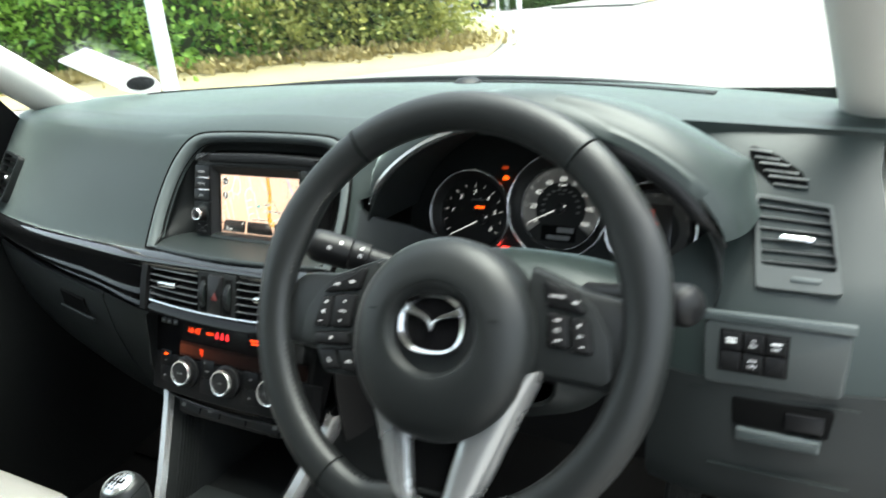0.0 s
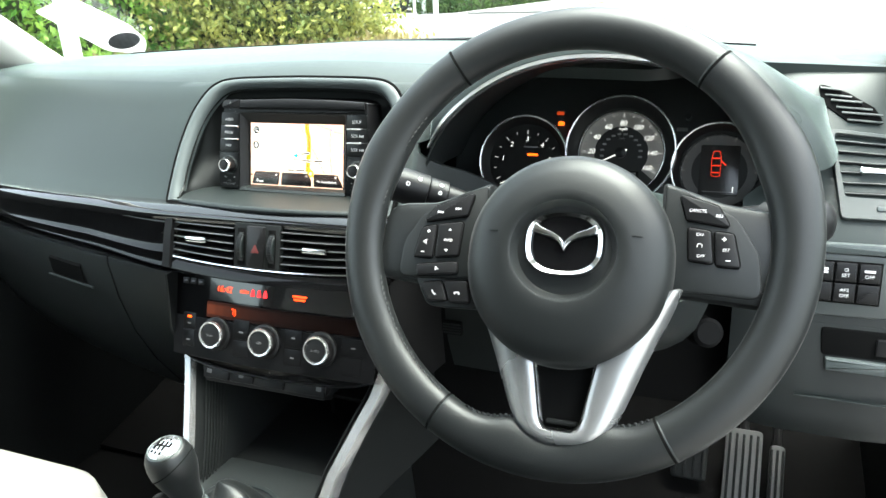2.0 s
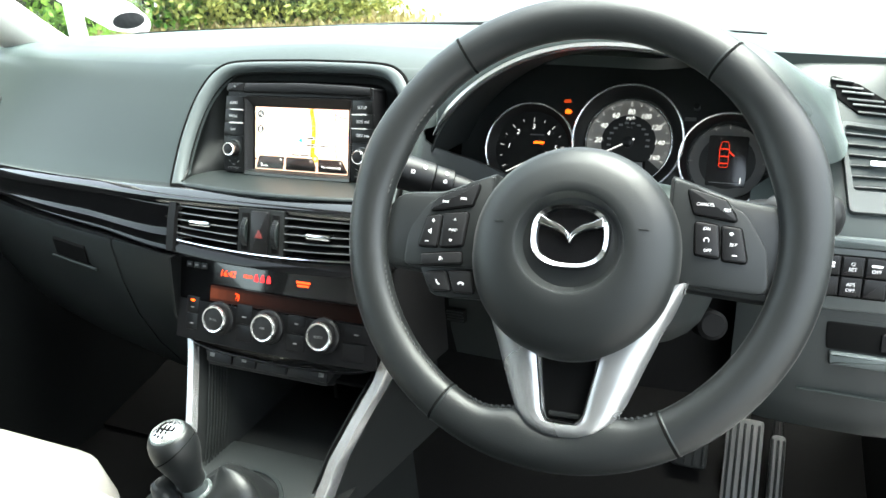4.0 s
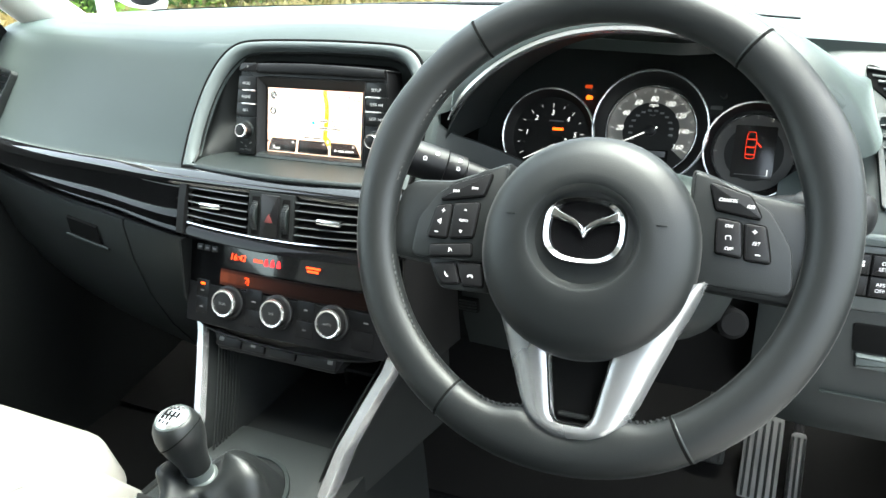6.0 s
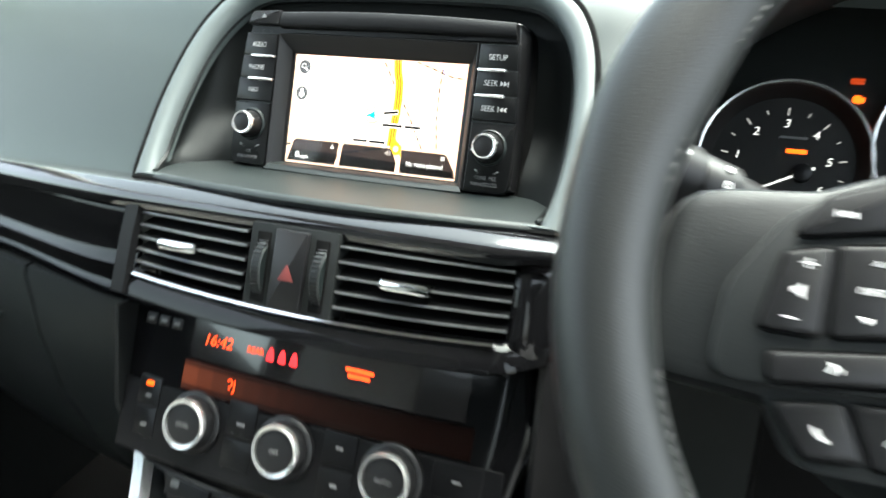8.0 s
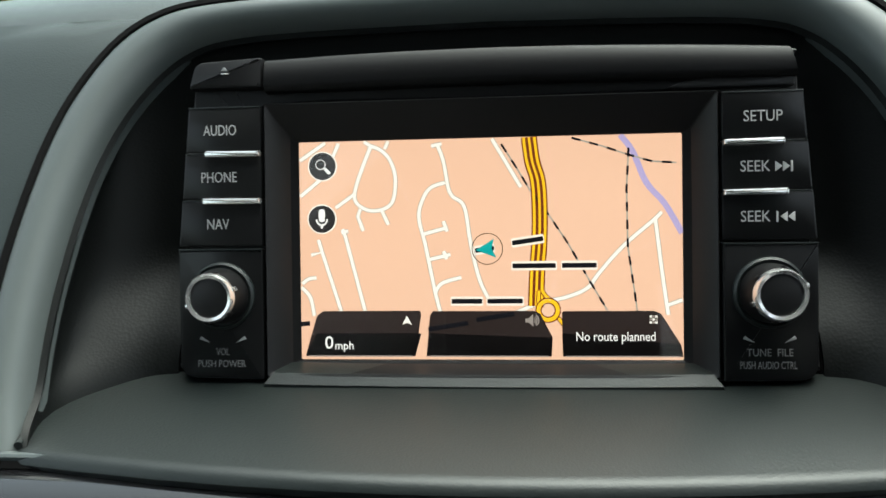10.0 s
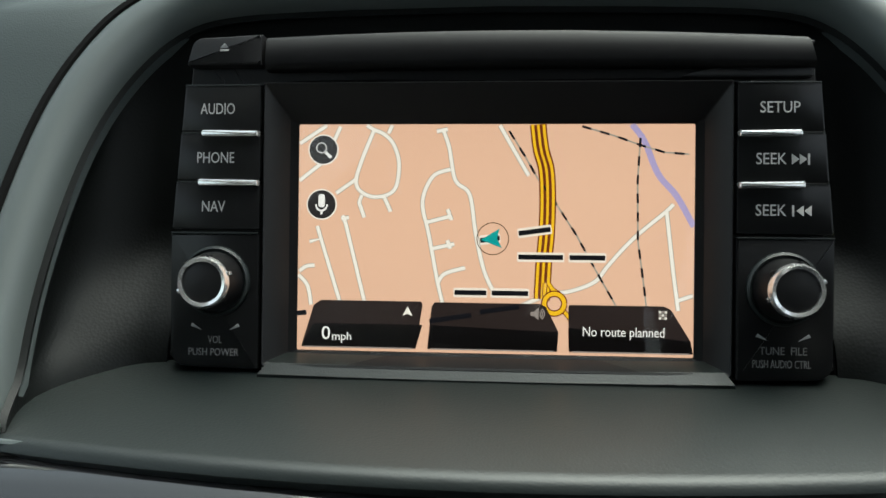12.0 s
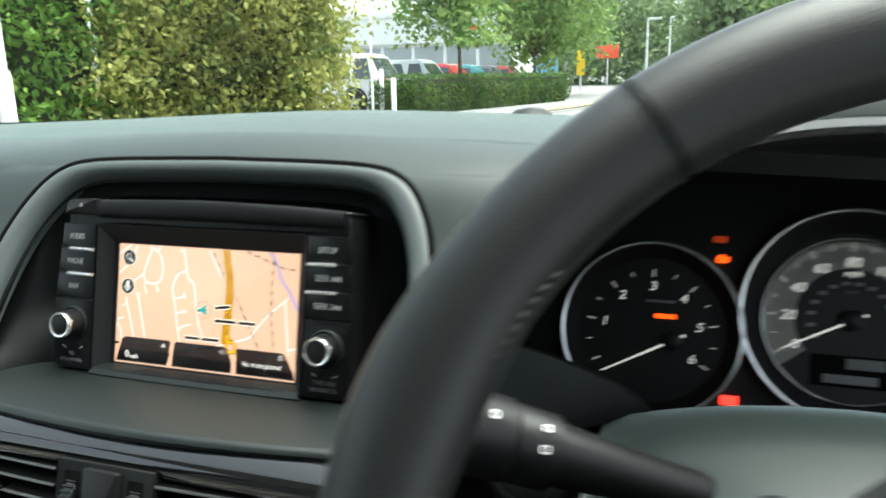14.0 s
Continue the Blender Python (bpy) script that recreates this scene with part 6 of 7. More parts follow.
wheel_button([(-0.1127, -0.0509), (-0.0945, -0.0482), (-0.0882, -0.0637), (-0.1029, -0.0649)], -0.0135, marks=(("call", -0.0995, -0.0575),))
wheel_button([(-0.0925, -0.0480), (-0.0731, -0.0473), (-0.0698, -0.0645), (-0.0862, -0.0645)], -0.0135, marks=(("hang", -0.0805, -0.0572),))
wheel_button([(0.078, 0.0236), (0.1037, 0.0155), (0.1129, 0.0006), (0.0837, 0.0054)], ZB, (("CANCEL", 0.0905, 0.0118), ("RES", 0.1045, 0.0085)), 0.0031)
wheel_button([(0.0847, 0.0002), (0.0998, -0.002), (0.1021, -0.0245), (0.0861, -0.0227)], ZB, (("ON", 0.0925, -0.0048), ("OFF", 0.0938, -0.0195)), 0.0030, (("dial", 0.093, -0.0125),))
wheel_button([(0.102, -0.0019), (0.1145, -0.0033), (0.1196, -0.0265), (0.104, -0.0256)], ZB, (("SET", 0.1098, -0.0148),), 0.0030, (("plus", 0.1085, -0.0072), ("minus", 0.1115, -0.0218)))
part("phone_pod", prism(rounded([(-0.117, -0.046), (-0.066, -0.044), (-0.064, -0.068), (-0.105, -0.0685)], [0.003, 0.003, 0.003, 0.012], 4), -0.03, -0.0132, 0.001), HUB, wheel)

# silver lower spokes round a black insert
CU = 0.0075
STATIONS = (((0.0765, -0.043), (0.068, -0.045)), ((0.068, -0.065), (0.050, -0.060)), ((0.0600, -0.083), (0.034, -0.079)), ((0.0530, -0.100), (0.0218, -0.097)), ((0.0462, -0.118), (0.0183, -0.118)), ((0.0392, -0.136), (0.0148, -0.137)), ((0.0340, -0.1455), (0.0136, -0.1435)), ((0.0265, -0.1525), (0.0115, -0.1470)), ((0.0150, -0.1578), (0.007, -0.1478)), ((0.0, -0.1595), (0.0, -0.148)))
ACROSS = ((0.0, -0.022), (0.0, -0.0105), (0.07, -0.0062), (0.22, -0.0026), (0.45, -0.0008), (0.7, -0.0004), (0.93, -0.0016), (1.0, -0.0032), (1.0, -0.0105))
vs = []
for s, run in ((-1, STATIONS), (1, STATIONS[-2::-1])):
    for (ox, oy), (ix, iy) in run:
        vs.append([(CU + s * lerp(ox, ix, f), lerp(oy, iy, f), z + 0.0012 * smooth((-0.135 - oy) / 0.02)) for f, z in ACROSS])
part("silver_spokes", sheet(vs, 0.0015), SILVER, wheel, "brushed silver forked lower spoke")
part("insert_rim", tube([(CU - 0.0385, -0.076, -0.0022), (CU - 0.0225, -0.098, -0.0022), (CU - 0.0185, -0.12, -0.002), (CU - 0.0148, -0.1405, -0.0016), (CU - 0.0122, -0.1445, -0.0012), (CU - 0.009, -0.1472, -0.0008), (CU + 0.009, -0.1472, -0.0008), (CU + 0.0122, -0.1445, -0.0012), (CU + 0.0148, -0.1405, -0.0016), (CU + 0.0185, -0.12, -0.002), (CU + 0.0232, -0.098, -0.0022), (CU + 0.0400, -0.076, -0.0022)], 0.0008, 6), EMBLEM, wheel, "bright edge round the black insert")
part("spoke_insert", prism(rounded([(CU - 0.030, -0.080), (CU - 0.0145, -0.147), (CU + 0.0145, -0.147), (CU + 0.030, -0.080)], 0.002, 3), -0.03, -0.0125, 0.001), SLOT, wheel, "black insert between the spokes")
part("insert_lip", prism(rect(CU - 0.011, -0.1445, CU + 0.011, -0.141, 0.001), -0.02, -0.009, 0.0008), LOWER, wheel)
for s in (-1, 1):
    for k in range(9):
        a = radians(270 + CU / 0.15 * 57 + s * lerp(13, 27, k / 8))
        r_in = 0.1432 - 0.0085 * math.exp(-((abs(math.degrees(a) - 273) - 12) / 7) ** 2)
        part("gather", moved(lathe([(0.0, -0.0010), (0.0012, -0.0006), (0.0014, 0.0005), (0.0, 0.001)], 8), pose(RC[0] + r_in * math.cos(a), RC[1] + r_in * math.sin(a), -0.0095)), LEATHER, wheel)
for k in range(26):
    a = radians(lerp(304, 340, k / 25))
    part("gather", moved(lathe([(0.0, -0.0008), (0.0011, -0.0005), (0.0013, 0.0003), (0.0, 0.0008)], 8), pose(RC[0] + 0.1452 * math.cos(a), RC[1] + 0.1455 * math.sin(a), -0.0085)), LEATHER, wheel)

# ---- lower centre: cubby, console, gear lever ----
con = thing("centre_console", pose(0, 0, 0), "dark centre console with silver edge trims and an open cubby", "centre console")
LEG = [(0.137, 0.705, 0.838), (0.130, 0.692, 0.812), (0.114, 0.662, 0.775), (0.099, 0.632, 0.738), (0.090, 0.606, 0.70), (0.085, 0.575, 0.66)]
for s in (-1, 1):
    def leg(dx, dy, dz):
        return [(s * (x + dx) + 0.003, y + dy, z + dz) for x, y, z in LEG]
    part("silver_trim", sheet([leg(0.006, 0.030, 0.0), leg(0.008, 0.004, 0.0), leg(0.004, -0.004, 0.002), leg(-0.004 if s > 0 else -0.001, -0.003, 0.003), leg(-0.0065 if s > 0 else -0.003, 0.004, 0.002)], 0.002), TRIM_SILVER, con, "satin silver trim along the console edge")
    part("inner_wall", sheet([leg(-0.007 if s > 0 else -0.003, 0.004, 0.0), [(s * (x - 0.016) + 0.003, y + 0.05, z) for x, y, z in LEG], [(s * (x - 0.014) + 0.003, 0.84, z) for x, y, z in LEG]], 0.002), LOWER, con)
    for k in range(8):
        part("wall_rib", tube([(s * (x - 0.0155) + 0.003, y + 0.010 + 0.006 * k, z) for x, y, z in LEG], 0.0012, 6), LOWER, con)
    part("outer_wall", sheet([leg(0.0075, 0.02, 0.0), [(s * 0.155 + 0.003, 0.80, 0.84 - 0.03 * k) for k in range(6)]], 0.003), LOWER, con)
    part("tunnel_side", sheet([[(s * x, y, z) for y in (0.80, 0.68, 0.6, 0.4, 0.0, -0.4)] for x, z in ((0.095, 0.70), (0.112, 0.69), (0.118, 0.6), (0.13, 0.36))], 0.004), LOWER, con)
part("cubby_back", box(-0.13, 0.84, 0.66, 0.135, 0.85, 0.84, 0.002), LOWER, con)
# near-black colour stands in for the shade under the cubby's roof
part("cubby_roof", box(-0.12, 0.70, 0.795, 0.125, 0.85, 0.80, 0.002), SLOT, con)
part("cubby_floor", box(-0.10, 0.668, 0.685, 0.105, 0.845, 0.695, 0.002), LOWER, con)
part("cubby_post", box(0.0, 0.80, 0.70, 0.006, 0.84, 0.78, 0.002), LOWER, con)
top = []
for y, z, hw in ((0.674, 0.692, 0.082), (0.672, 0.7015, 0.083), (0.665, 0.7025, 0.084), (0.62, 0.703, 0.09), (0.55, 0.7045, 0.094), (0.45, 0.707, 0.096), (0.30, 0.71, 0.098), (-0.3, 0.71, 0.1)):
    top.append([(0.002 + u * hw, y, z - 0.006 * abs(u) ** 10) for u in [-1 + j / 8 for j in range(17)]])
part("console_top", sheet(top, 0.006), HARD, con, "dark console top")
ringo = [(0.068 * math.cos(a / 20 * math.pi), 0.083 * math.sin(a / 20 * math.pi)) for a in range(40)]
ringi = inset(ringo, 0.005)
gear = thing("gear_lever", pose(0.0, 0.545, 0.704), "black leather gear lever with a chrome topped knob", "gear lever")
part("boot_ring", ring_plate(ringo, ringi, -0.004, 0.004), SHELF, gear, "satin ring round the leather boot")
boot = []
KN = Vector((-0.012, -0.008, 0.040))
for k in range(11):
    t = k / 10
    loop = []
    for j in range(48):
        a = 2 * math.pi * j / 48
        fold = (0.26 * math.sin(3 * a + 0.6 + 2.2 * t) + 0.16 * math.sin(7 * a + 2 - 3 * t)) * math.sin(math.pi * min(1, t * 1.1)) ** 1.2
        rx_ = lerp(0.064, 0.0165, t ** 0.75) * (1 + fold)
        ry_ = lerp(0.079, 0.0165, t ** 0.75) * (1 + fold)
        bul = 0.024 * math.sin(math.pi * t) * (1 + 0.8 * math.sin(2 * a + 0.4))
        loop.append((KN.x * t + rx_ * math.cos(a), KN.y * t + ry_ * math.sin(a), 0.001 + (KN.z - 0.001) * t ** 1.15 + bul))
    boot.append(loop)
part("boot", loft(boot), LEATHER, gear, "creased black leather boot")
KM = pose(KN.x, KN.y, KN.z, 12, -3, 0)
part("collar", moved(lathe([(0.017, -0.006), (0.0175, 0.0), (0.0165, 0.002), (0.0145, 0.003), (0.0145, 0.014), (0.0165, 0.015)], 28), KM), SATIN, gear, "satin collar under the knob")
knob = [(0.0150, 0.014), (0.0158, 0.024), (0.0182, 0.036), (0.0220, 0.049), (0.0243, 0.060), (0.0246, 0.068), (0.0234, 0.0765), (0.0205, 0.0830), (0.0178, 0.0858), (0.0160, 0.0862)]
part("knob", moved(lathe(knob, 40), KM), LEATHER, gear, "black leather gear knob")
part("knob_seam", moved(tube([(0.0251 * math.cos(radians(t)) * (1 - 0.1 * abs(math.cos(radians(t)))), 0.0251 * math.sin(radians(t)), 0.0640 + 0.0135 * math.cos(radians(t))) for t in range(0, 361, 12)], 0.0006, 6), KM), SLOT, gear)
part("plate_ring", moved(lathe([(0.0180, 0.0845), (0.0178, 0.0868), (0.0166, 0.0876), (0.0156, 0.0868)], 40), KM), SATIN, gear, "satin ring round the plate")
part("knob_plate", moved(lathe([(0.0160, 0.0855), (0.0158, 0.0872), (0.0125, 0.0888), (0.007, 0.0897), (0.0, 0.09)], 36), KM), material("pale_knob_plate", (0.62, 0.62, 0.62), 0.2, 0.9), gear, "polished plate with a black shift pattern")
for x0, y0, x1, y1 in ((-0.0078, 0.0045, -0.0078, -0.0045), (-0.0026, 0.005, -0.0026, -0.005), (0.0026, 0.005, 0.0026, -0.005), (0.0078, 0.0045, 0.0078, 0.0), (-0.0078, 0, 0.0078, 0)):
    part("shift_line", moved(prism(rect(min(x0, x1) - 0.0007, min(y0, y1) - 0.0007, max(x0, x1) + 0.0007, max(y0, y1) + 0.0007, 0.0003), 0.0882, 0.0906, 0.0002), KM), SLOT, gear)
for px_, py_ in ((-0.0076, 0.0082), (-0.0024, 0.0092), (0.0030, 0.0092), (-0.0076, -0.0082), (-0.0024, -0.0092), (0.0030, -0.0092)):
    part("gear_mark", moved(prism(rect(px_ - 0.0009, py_ - 0.0017, px_ + 0.0009, py_ + 0.0017, 0.0004), 0.0868, 0.0896, 0.0002), KM), SLOT, gear)

# ---- glovebox and lower passenger side ----
gb = thing("glovebox", pose(0, 0, 0), "dark closed glovebox with a black sheet for the shaded handle recess", "glovebox")


def low_z(x):
    tall = lerp(0.046, 0.078, min(1.0, max(0.0, (x + 0.72) / 0.55)))
    return strip_top(x) - 1.1 * tall - 0.002


def lid(x0, x1):
    return [[(x, strip_y(x) + d, low_z(x) + dz) for x in [lerp(x0, x1, i / 10) for i in range(11)]] for dz, d in ((0.0, 0.012), (-0.001, 0.002), (-0.008, 0.0), (-0.06, 0.006), (-0.12, 0.022), (-0.18, 0.05), (-0.24, 0.09), (-0.3, 0.15), (-0.33, 0.22))]


part("lid", sheet(lid(-0.69, -0.282), 0.005), HARD, gb, "dark grained lid")
hx0, hx1 = -0.42, -0.345
# no hollow is cut: a black sheet gives the handle recess its shade
part("handle_well", sheet([[(x, strip_y(x) - 0.001 + d, low_z(x) + dz) for x in [lerp(hx0, hx1, i / 6) for i in range(7)]] for dz, d in ((-0.022, 0.004), (-0.026, 0.0), (-0.05, 0.002), (-0.053, 0.006))], 0.002), SLOT, gb, "black sheet for the shaded handle recess")
part("handle_lip", tube([(x, strip_y(x) + 0.000, low_z(x) - 0.054) for x in [lerp(hx0 - 0.01, hx1 + 0.02, i / 6) for i in range(7)]], 0.0022, 8), SHELF, gb)
tagged(link_mesh("trim", sheet(lid(-0.278, -0.148), 0.005), HARD), "dark plastic panel beside the centre stack", "dash panel", kind="structure")
tagged(link_mesh("trim", sheet([[(-0.15, 0.70, 0.93), (-0.148, 0.69, 0.86), (-0.14, 0.70, 0.80)], [(-0.155, 0.75, 0.93), (-0.153, 0.75, 0.86), (-0.15, 0.75, 0.78)], [(-0.16, 0.80, 0.93), (-0.16, 0.82, 0.86), (-0.16, 0.84, 0.70)]], 0.003), LOWER), "dark side cheek of the centre stack", "dash panel", kind="structure")

# side vent at the passenger end
lv = thing("air_vent", pose(-0.634, 0.856, 1.054, 60, 0, -17), "black slatted passenger side air vent", "air vent", "side vents")
lo_ = rounded([(-0.045, -0.042), (0.018, -0.046), (0.042, 0.038), (-0.04, 0.042)], 0.008, 4)
li_ = rounded([(-0.040, -0.037), (0.014, -0.041), (0.0365, 0.034), (-0.035, 0.037)], 0.006, 4)
part("frame", ring_plate(lo_, li_, -0.008, 0.004), HARD, lv)
part("cavity", prism(li_, -0.03, -0.02, 0.0005), SLOT, lv)
for k in range(6):
    y = lerp(0.028, -0.033, k / 5)
    part("slat", sheet([[(-0.038, y, 0.002), (lerp(0.033, 0.014, k / 5), y, 0.002)], [(-0.038, y + 0.005, -0.014), (lerp(0.033, 0.014, k / 5), y + 0.005, -0.014)]], 0.0018), BLACK, lv)
part("tab", prism(rect(-0.012, -0.007, 0.012, 0.0, 0.003), -0.002, 0.007, 0.0015), CHROME, lv, "chrome tab")

# ---- passenger seat ----
seat = thing("car_seat", pose(-0.318, 0.25, 0.378), "cream leather car seat with piped side bolster", "car seat")


def cushion_loop(x0, y0, x1, y1, z, r):
    return [(x, y, z) for x, y in rounded([(x0, y0), (x1, y0), (x1, y1), (x0, y1)], r, 6)]


part("cushion", loft([cushion_loop(-0.20, -0.28, 0.205, 0.275, 0.26, 0.05), cushion_loop(-0.205, -0.28, 0.21, 0.298, 0.33, 0.06), cushion_loop(-0.195, -0.28, 0.20, 0.29, 0.375, 0.06), cushion_loop(-0.17, -0.28, 0.175, 0.262, 0.402, 0.06), cushion_loop(-0.12, -0.28, 0.13, 0.22, 0.412, 0.05)], True, True, True), CREAM, seat, "cream leather cushion")
for s in (-1, 1):
    part("bolster", tube([(s * 0.215, -0.28, 0.385), (s * 0.222, -0.05, 0.388), (s * 0.222, 0.12, 0.38), (s * 0.215, 0.21, 0.352), (s * 0.205, 0.262, 0.30)], [0.045, 0.05, 0.05, 0.045, 0.03], 16), CREAM, seat, "padded cream side bolster")
    part("piping", tube([(s * 0.19, -0.25, 0.418), (s * 0.192, 0.05, 0.42), (s * 0.19, 0.17, 0.404), (s * 0.19, 0.24, 0.368)], 0.0028, 6), material("grey_piping", (0.1, 0.098, 0.09), 0.6), seat)
part("side_skirt", box(0.19, -0.28, 0.18, 0.262, 0.25, 0.32, 0.015), TRIM_CREAM, seat, "pale plastic side skirt")
part("base", box(-0.2, -0.28, 0.0, 0.2, 0.2, 0.27, 0.02), LOWER, seat)
part("backrest", loft([[(x, y - 0.30 - 0.28 * k, 0.34 + 0.62 * k) for x, y in rounded([(-0.23 + 0.03 * k, -0.07), (0.23 - 0.03 * k, -0.07), (0.22 - 0.03 * k, 0.06), (-0.22 + 0.03 * k, 0.06)], 0.05, 5)] for k in (0, 0.2, 0.5, 0.8, 0.95, 1.0)], True, True, True), CREAM, seat, "cream leather backrest")
part("headrest", box(-0.12, -0.70, 1.0, 0.12, -0.60, 1.17, 0.04), CREAM, seat)
part("buckle", box(0.225, 0.245, 0.30, 0.262, 0.27, 0.335, 0.006), BLACK, seat, "black seat switch")

# ---- pedals ----
def pedal(x, y, z, w, h, m, ribs, label):
    p = thing("pedal", pose(x, y, z, 48), label, "pedal", "pedals")
    part("pad", prism(rect(-w, -h, w, h, 0.008), -0.008, 0.0, 0.003), m, p)
    for k in range(ribs):
        u = lerp(-w * 0.75, w * 0.75, k / max(ribs - 1, 1))
        part("rib", prism(rect(u - 0.0022, -h * 0.88, u + 0.0022, h * 0.88, 0.001), -0.001, 0.0028, 0.001), LOWER, p)
    part("arm", tube([(0, h * 0.5, -0.01), (0, h + 0.12, -0.05), (0, h + 0.3, -0.03)], 0.008, 8), BLACK, p)


PEDAL = material("grey_pedal_rubber", (0.09, 0.09, 0.09), 0.6, grain=0.3)
pedal(0.538, 1.21, 0.43, 0.030, 0.075, PEDAL, 5, "grey ribbed rubber brake pedal")
pedal(0.592, 1.20, 0.42, 0.012, 0.07, PEDAL, 3, "narrow grey accelerator pedal")
pedal(0.452, 1.22, 0.44, 0.03, 0.04, LOWER, 4, "dark rubber clutch pedal")

# ---- permit on the windscreen ----
gx_ = -0.495
tx = Vector((1, -0.8 * gx_, -0.04 * gx_)).normalized()
ty = Vector((0, -0.78, 0.54))
ty = (ty - tx * ty.dot(tx)).normalized()
tz = tx.cross(ty)
GP = Matrix((tx, ty, tz)).transposed().to_4x4()
kk = 0.131
GP.translation = Vector((gx_, screen_y(gx_) - 0.78 * kk, 1.135 - 0.02 * gx_ * gx_ + 0.54 * kk)) + tz * 0.012
PAPER = bpy.data.materials.new("white_paper")
PAPER.use_nodes = True
pt = PAPER.node_tree
d_, t_, a_ = pt.nodes.new("ShaderNodeBsdfDiffuse"), pt.nodes.new("ShaderNodeBsdfTranslucent"), pt.nodes.new("ShaderNodeAddShader")
d_.inputs["Color"].default_value, t_.inputs["Color"].default_value = (0.42, 0.42, 0.42, 1), (0.4, 0.4, 0.4, 1)
pt.links.new(d_.outputs["BSDF"], a_.inputs[0])
pt.links.new(t_.outputs["BSDF"], a_.inputs[1])
pt.links.new(a_.outputs["Shader"], pt.nodes["Material Output"].inputs["Surface"])
GP = GP @ Matrix.Diagonal((0.72, 1.25, 1, 1))
permit = thing("permit_holder", GP, "white paper permit in a round windscreen holder", "permit")
part("paper", prism(rounded([(-0.13, 0.062), (-0.05, -0.035), (0.028, -0.05), (0.06, -0.02), (0.045, 0.02), (-0.03, 0.085)], [0.004, 0.03, 0.03, 0.03, 0.03, 0.006], 6), 0, 0.0015, 0.0004), PAPER, permit, "white paper")
part("print_patch", moved(prism([(0.042 * math.cos(a / 12 * math.pi), 0.017 * math.sin(a / 12 * math.pi)) for a in range(24)], 0.0014, 0.002, 0.0002), pose(0.008, -0.014, 0, 0, 0, 12)), material("grey_print", (0.17, 0.165, 0.175), 0.6, vary=0.5, patch=90), permit, "dark printed patch")

# ---- outside: foliage ----
def leaves(name, points, size, mat, label, category, seed, drop=0.35):
    rng = np.random.default_rng(seed)
    p = np.asarray(points)
    n = len(p)
    d = rng.normal(size=(n, 3))
    d[:, 2] -= drop
    d /= np.linalg.norm(d, axis=1)[:, None]
    s = np.cross(d, rng.normal(size=(n, 3)))
    s /= np.linalg.norm(s, axis=1)[:, None]
    up = np.cross(s, d)
    ln = size * rng.uniform(0.6, 1.3, (n, 1))
    w = ln * 0.27
    v = np.stack([p, p + d * ln * 0.45 + s * w + up * w * 0.3, p + d * ln, p + d * ln * 0.45 - s * w + up * w * 0.3], 1).reshape(-1, 3)
    me = bpy.data.meshes.new(name)
    base = np.arange(n)[:, None] * 4
    f = np.concatenate([base + np.array([0, 1, 2]), base + np.array([0, 2, 3])], 0)
    me.from_pydata(v.tolist(), [], f.tolist())
    me.materials.append(mat)
    ob = new(name, me)
    return ob


def stuff(ob, label, category):
    return tagged(ob, label, category, kind="stuff")


LAUREL = leaf_material("laurel_leaf", (0.052, 0.145, 0.026), (0.29, 0.47, 0.085))
OLIVE = leaf_material("olive_shrub_leaf", (0.090, 0.142, 0.034), (0.46, 0.45, 0.13))
BOXHEDGE = leaf_material("clipped_hedge_leaf", (0.042, 0.098, 0.028), (0.140, 0.210, 0.056))
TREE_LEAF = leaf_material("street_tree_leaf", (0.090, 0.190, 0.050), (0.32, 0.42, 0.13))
# greyer green: the haze of distance is mixed into the leaf colour
FAR_LEAF = leaf_material("haze_tinted_far_leaf", (0.095, 0.155, 0.070), (0.24, 0.31, 0.15))
# dark fill behind the leaves, coloured as the shade deep in a hedge
HEDGE_CORE = material("hedge_shade_core", (0.05, 0.06, 0.025), 0.9, vary=0.4, patch=2)
BARK = material("grey_bark", (0.12, 0.1, 0.08), 0.9, grain=0.6, scale=60, vary=0.3)


def bank(a, b, deep, high, count, lump, seed):
    """Points over the front and top of a long uneven hedge from a to b."""
    rng = np.random.default_rng(seed)
    a, b = np.array(a, float), np.array(b, float)
    along = b - a
    ln = np.linalg.norm(along)
    along /= ln
    back = np.array([-along[1], along[0]])
    u, h, q = rng.random(count) * ln, rng.random(count) ** 0.9 * high, rng.random(count) ** 2.2
    bulge = lump * (np.sin(u * 1.7 + seed) * np.sin(h * 2.1 + 1.3 * seed) + 0.6 * np.sin(u * 4.1 + h * 3.3) + 0.4 * np.sin(u * 9.0 - h * 7.0))
    off = bulge + q * deep * 0.5 + np.maximum(0, h - 0.8 * high) * 0.9
    xy = a + along * u[:, None] + back * off[:, None]
    pts = np.c_[xy, h + 0.02]
    lift = np.array([rise(px_, py_) for px_, py_ in xy])
    # leaves gather in clumps
    heads = pts[rng.integers(0, count, max(8, count // 38))]
    heads = heads + rng.normal(size=heads.shape) * 0.5 * lump
    mass = heads[rng.integers(0, len(heads), count)] + rng.normal(size=(count, 3)) * np.array([0.5, 0.5, 0.42]) * min(0.5, 2.2 * lump)
    pick = rng.random(count) < (0.72 if lump > 0.1 else 0.0)
    out = np.where(pick[:, None], mass, pts)
    out[:, 2] = np.clip(out[:, 2], 0.02, high * 1.08) + lift
    return out



H0, H1, H2 = (-17.3, 3.3), (-8.3, 9.7), (-5.4, 12.05)
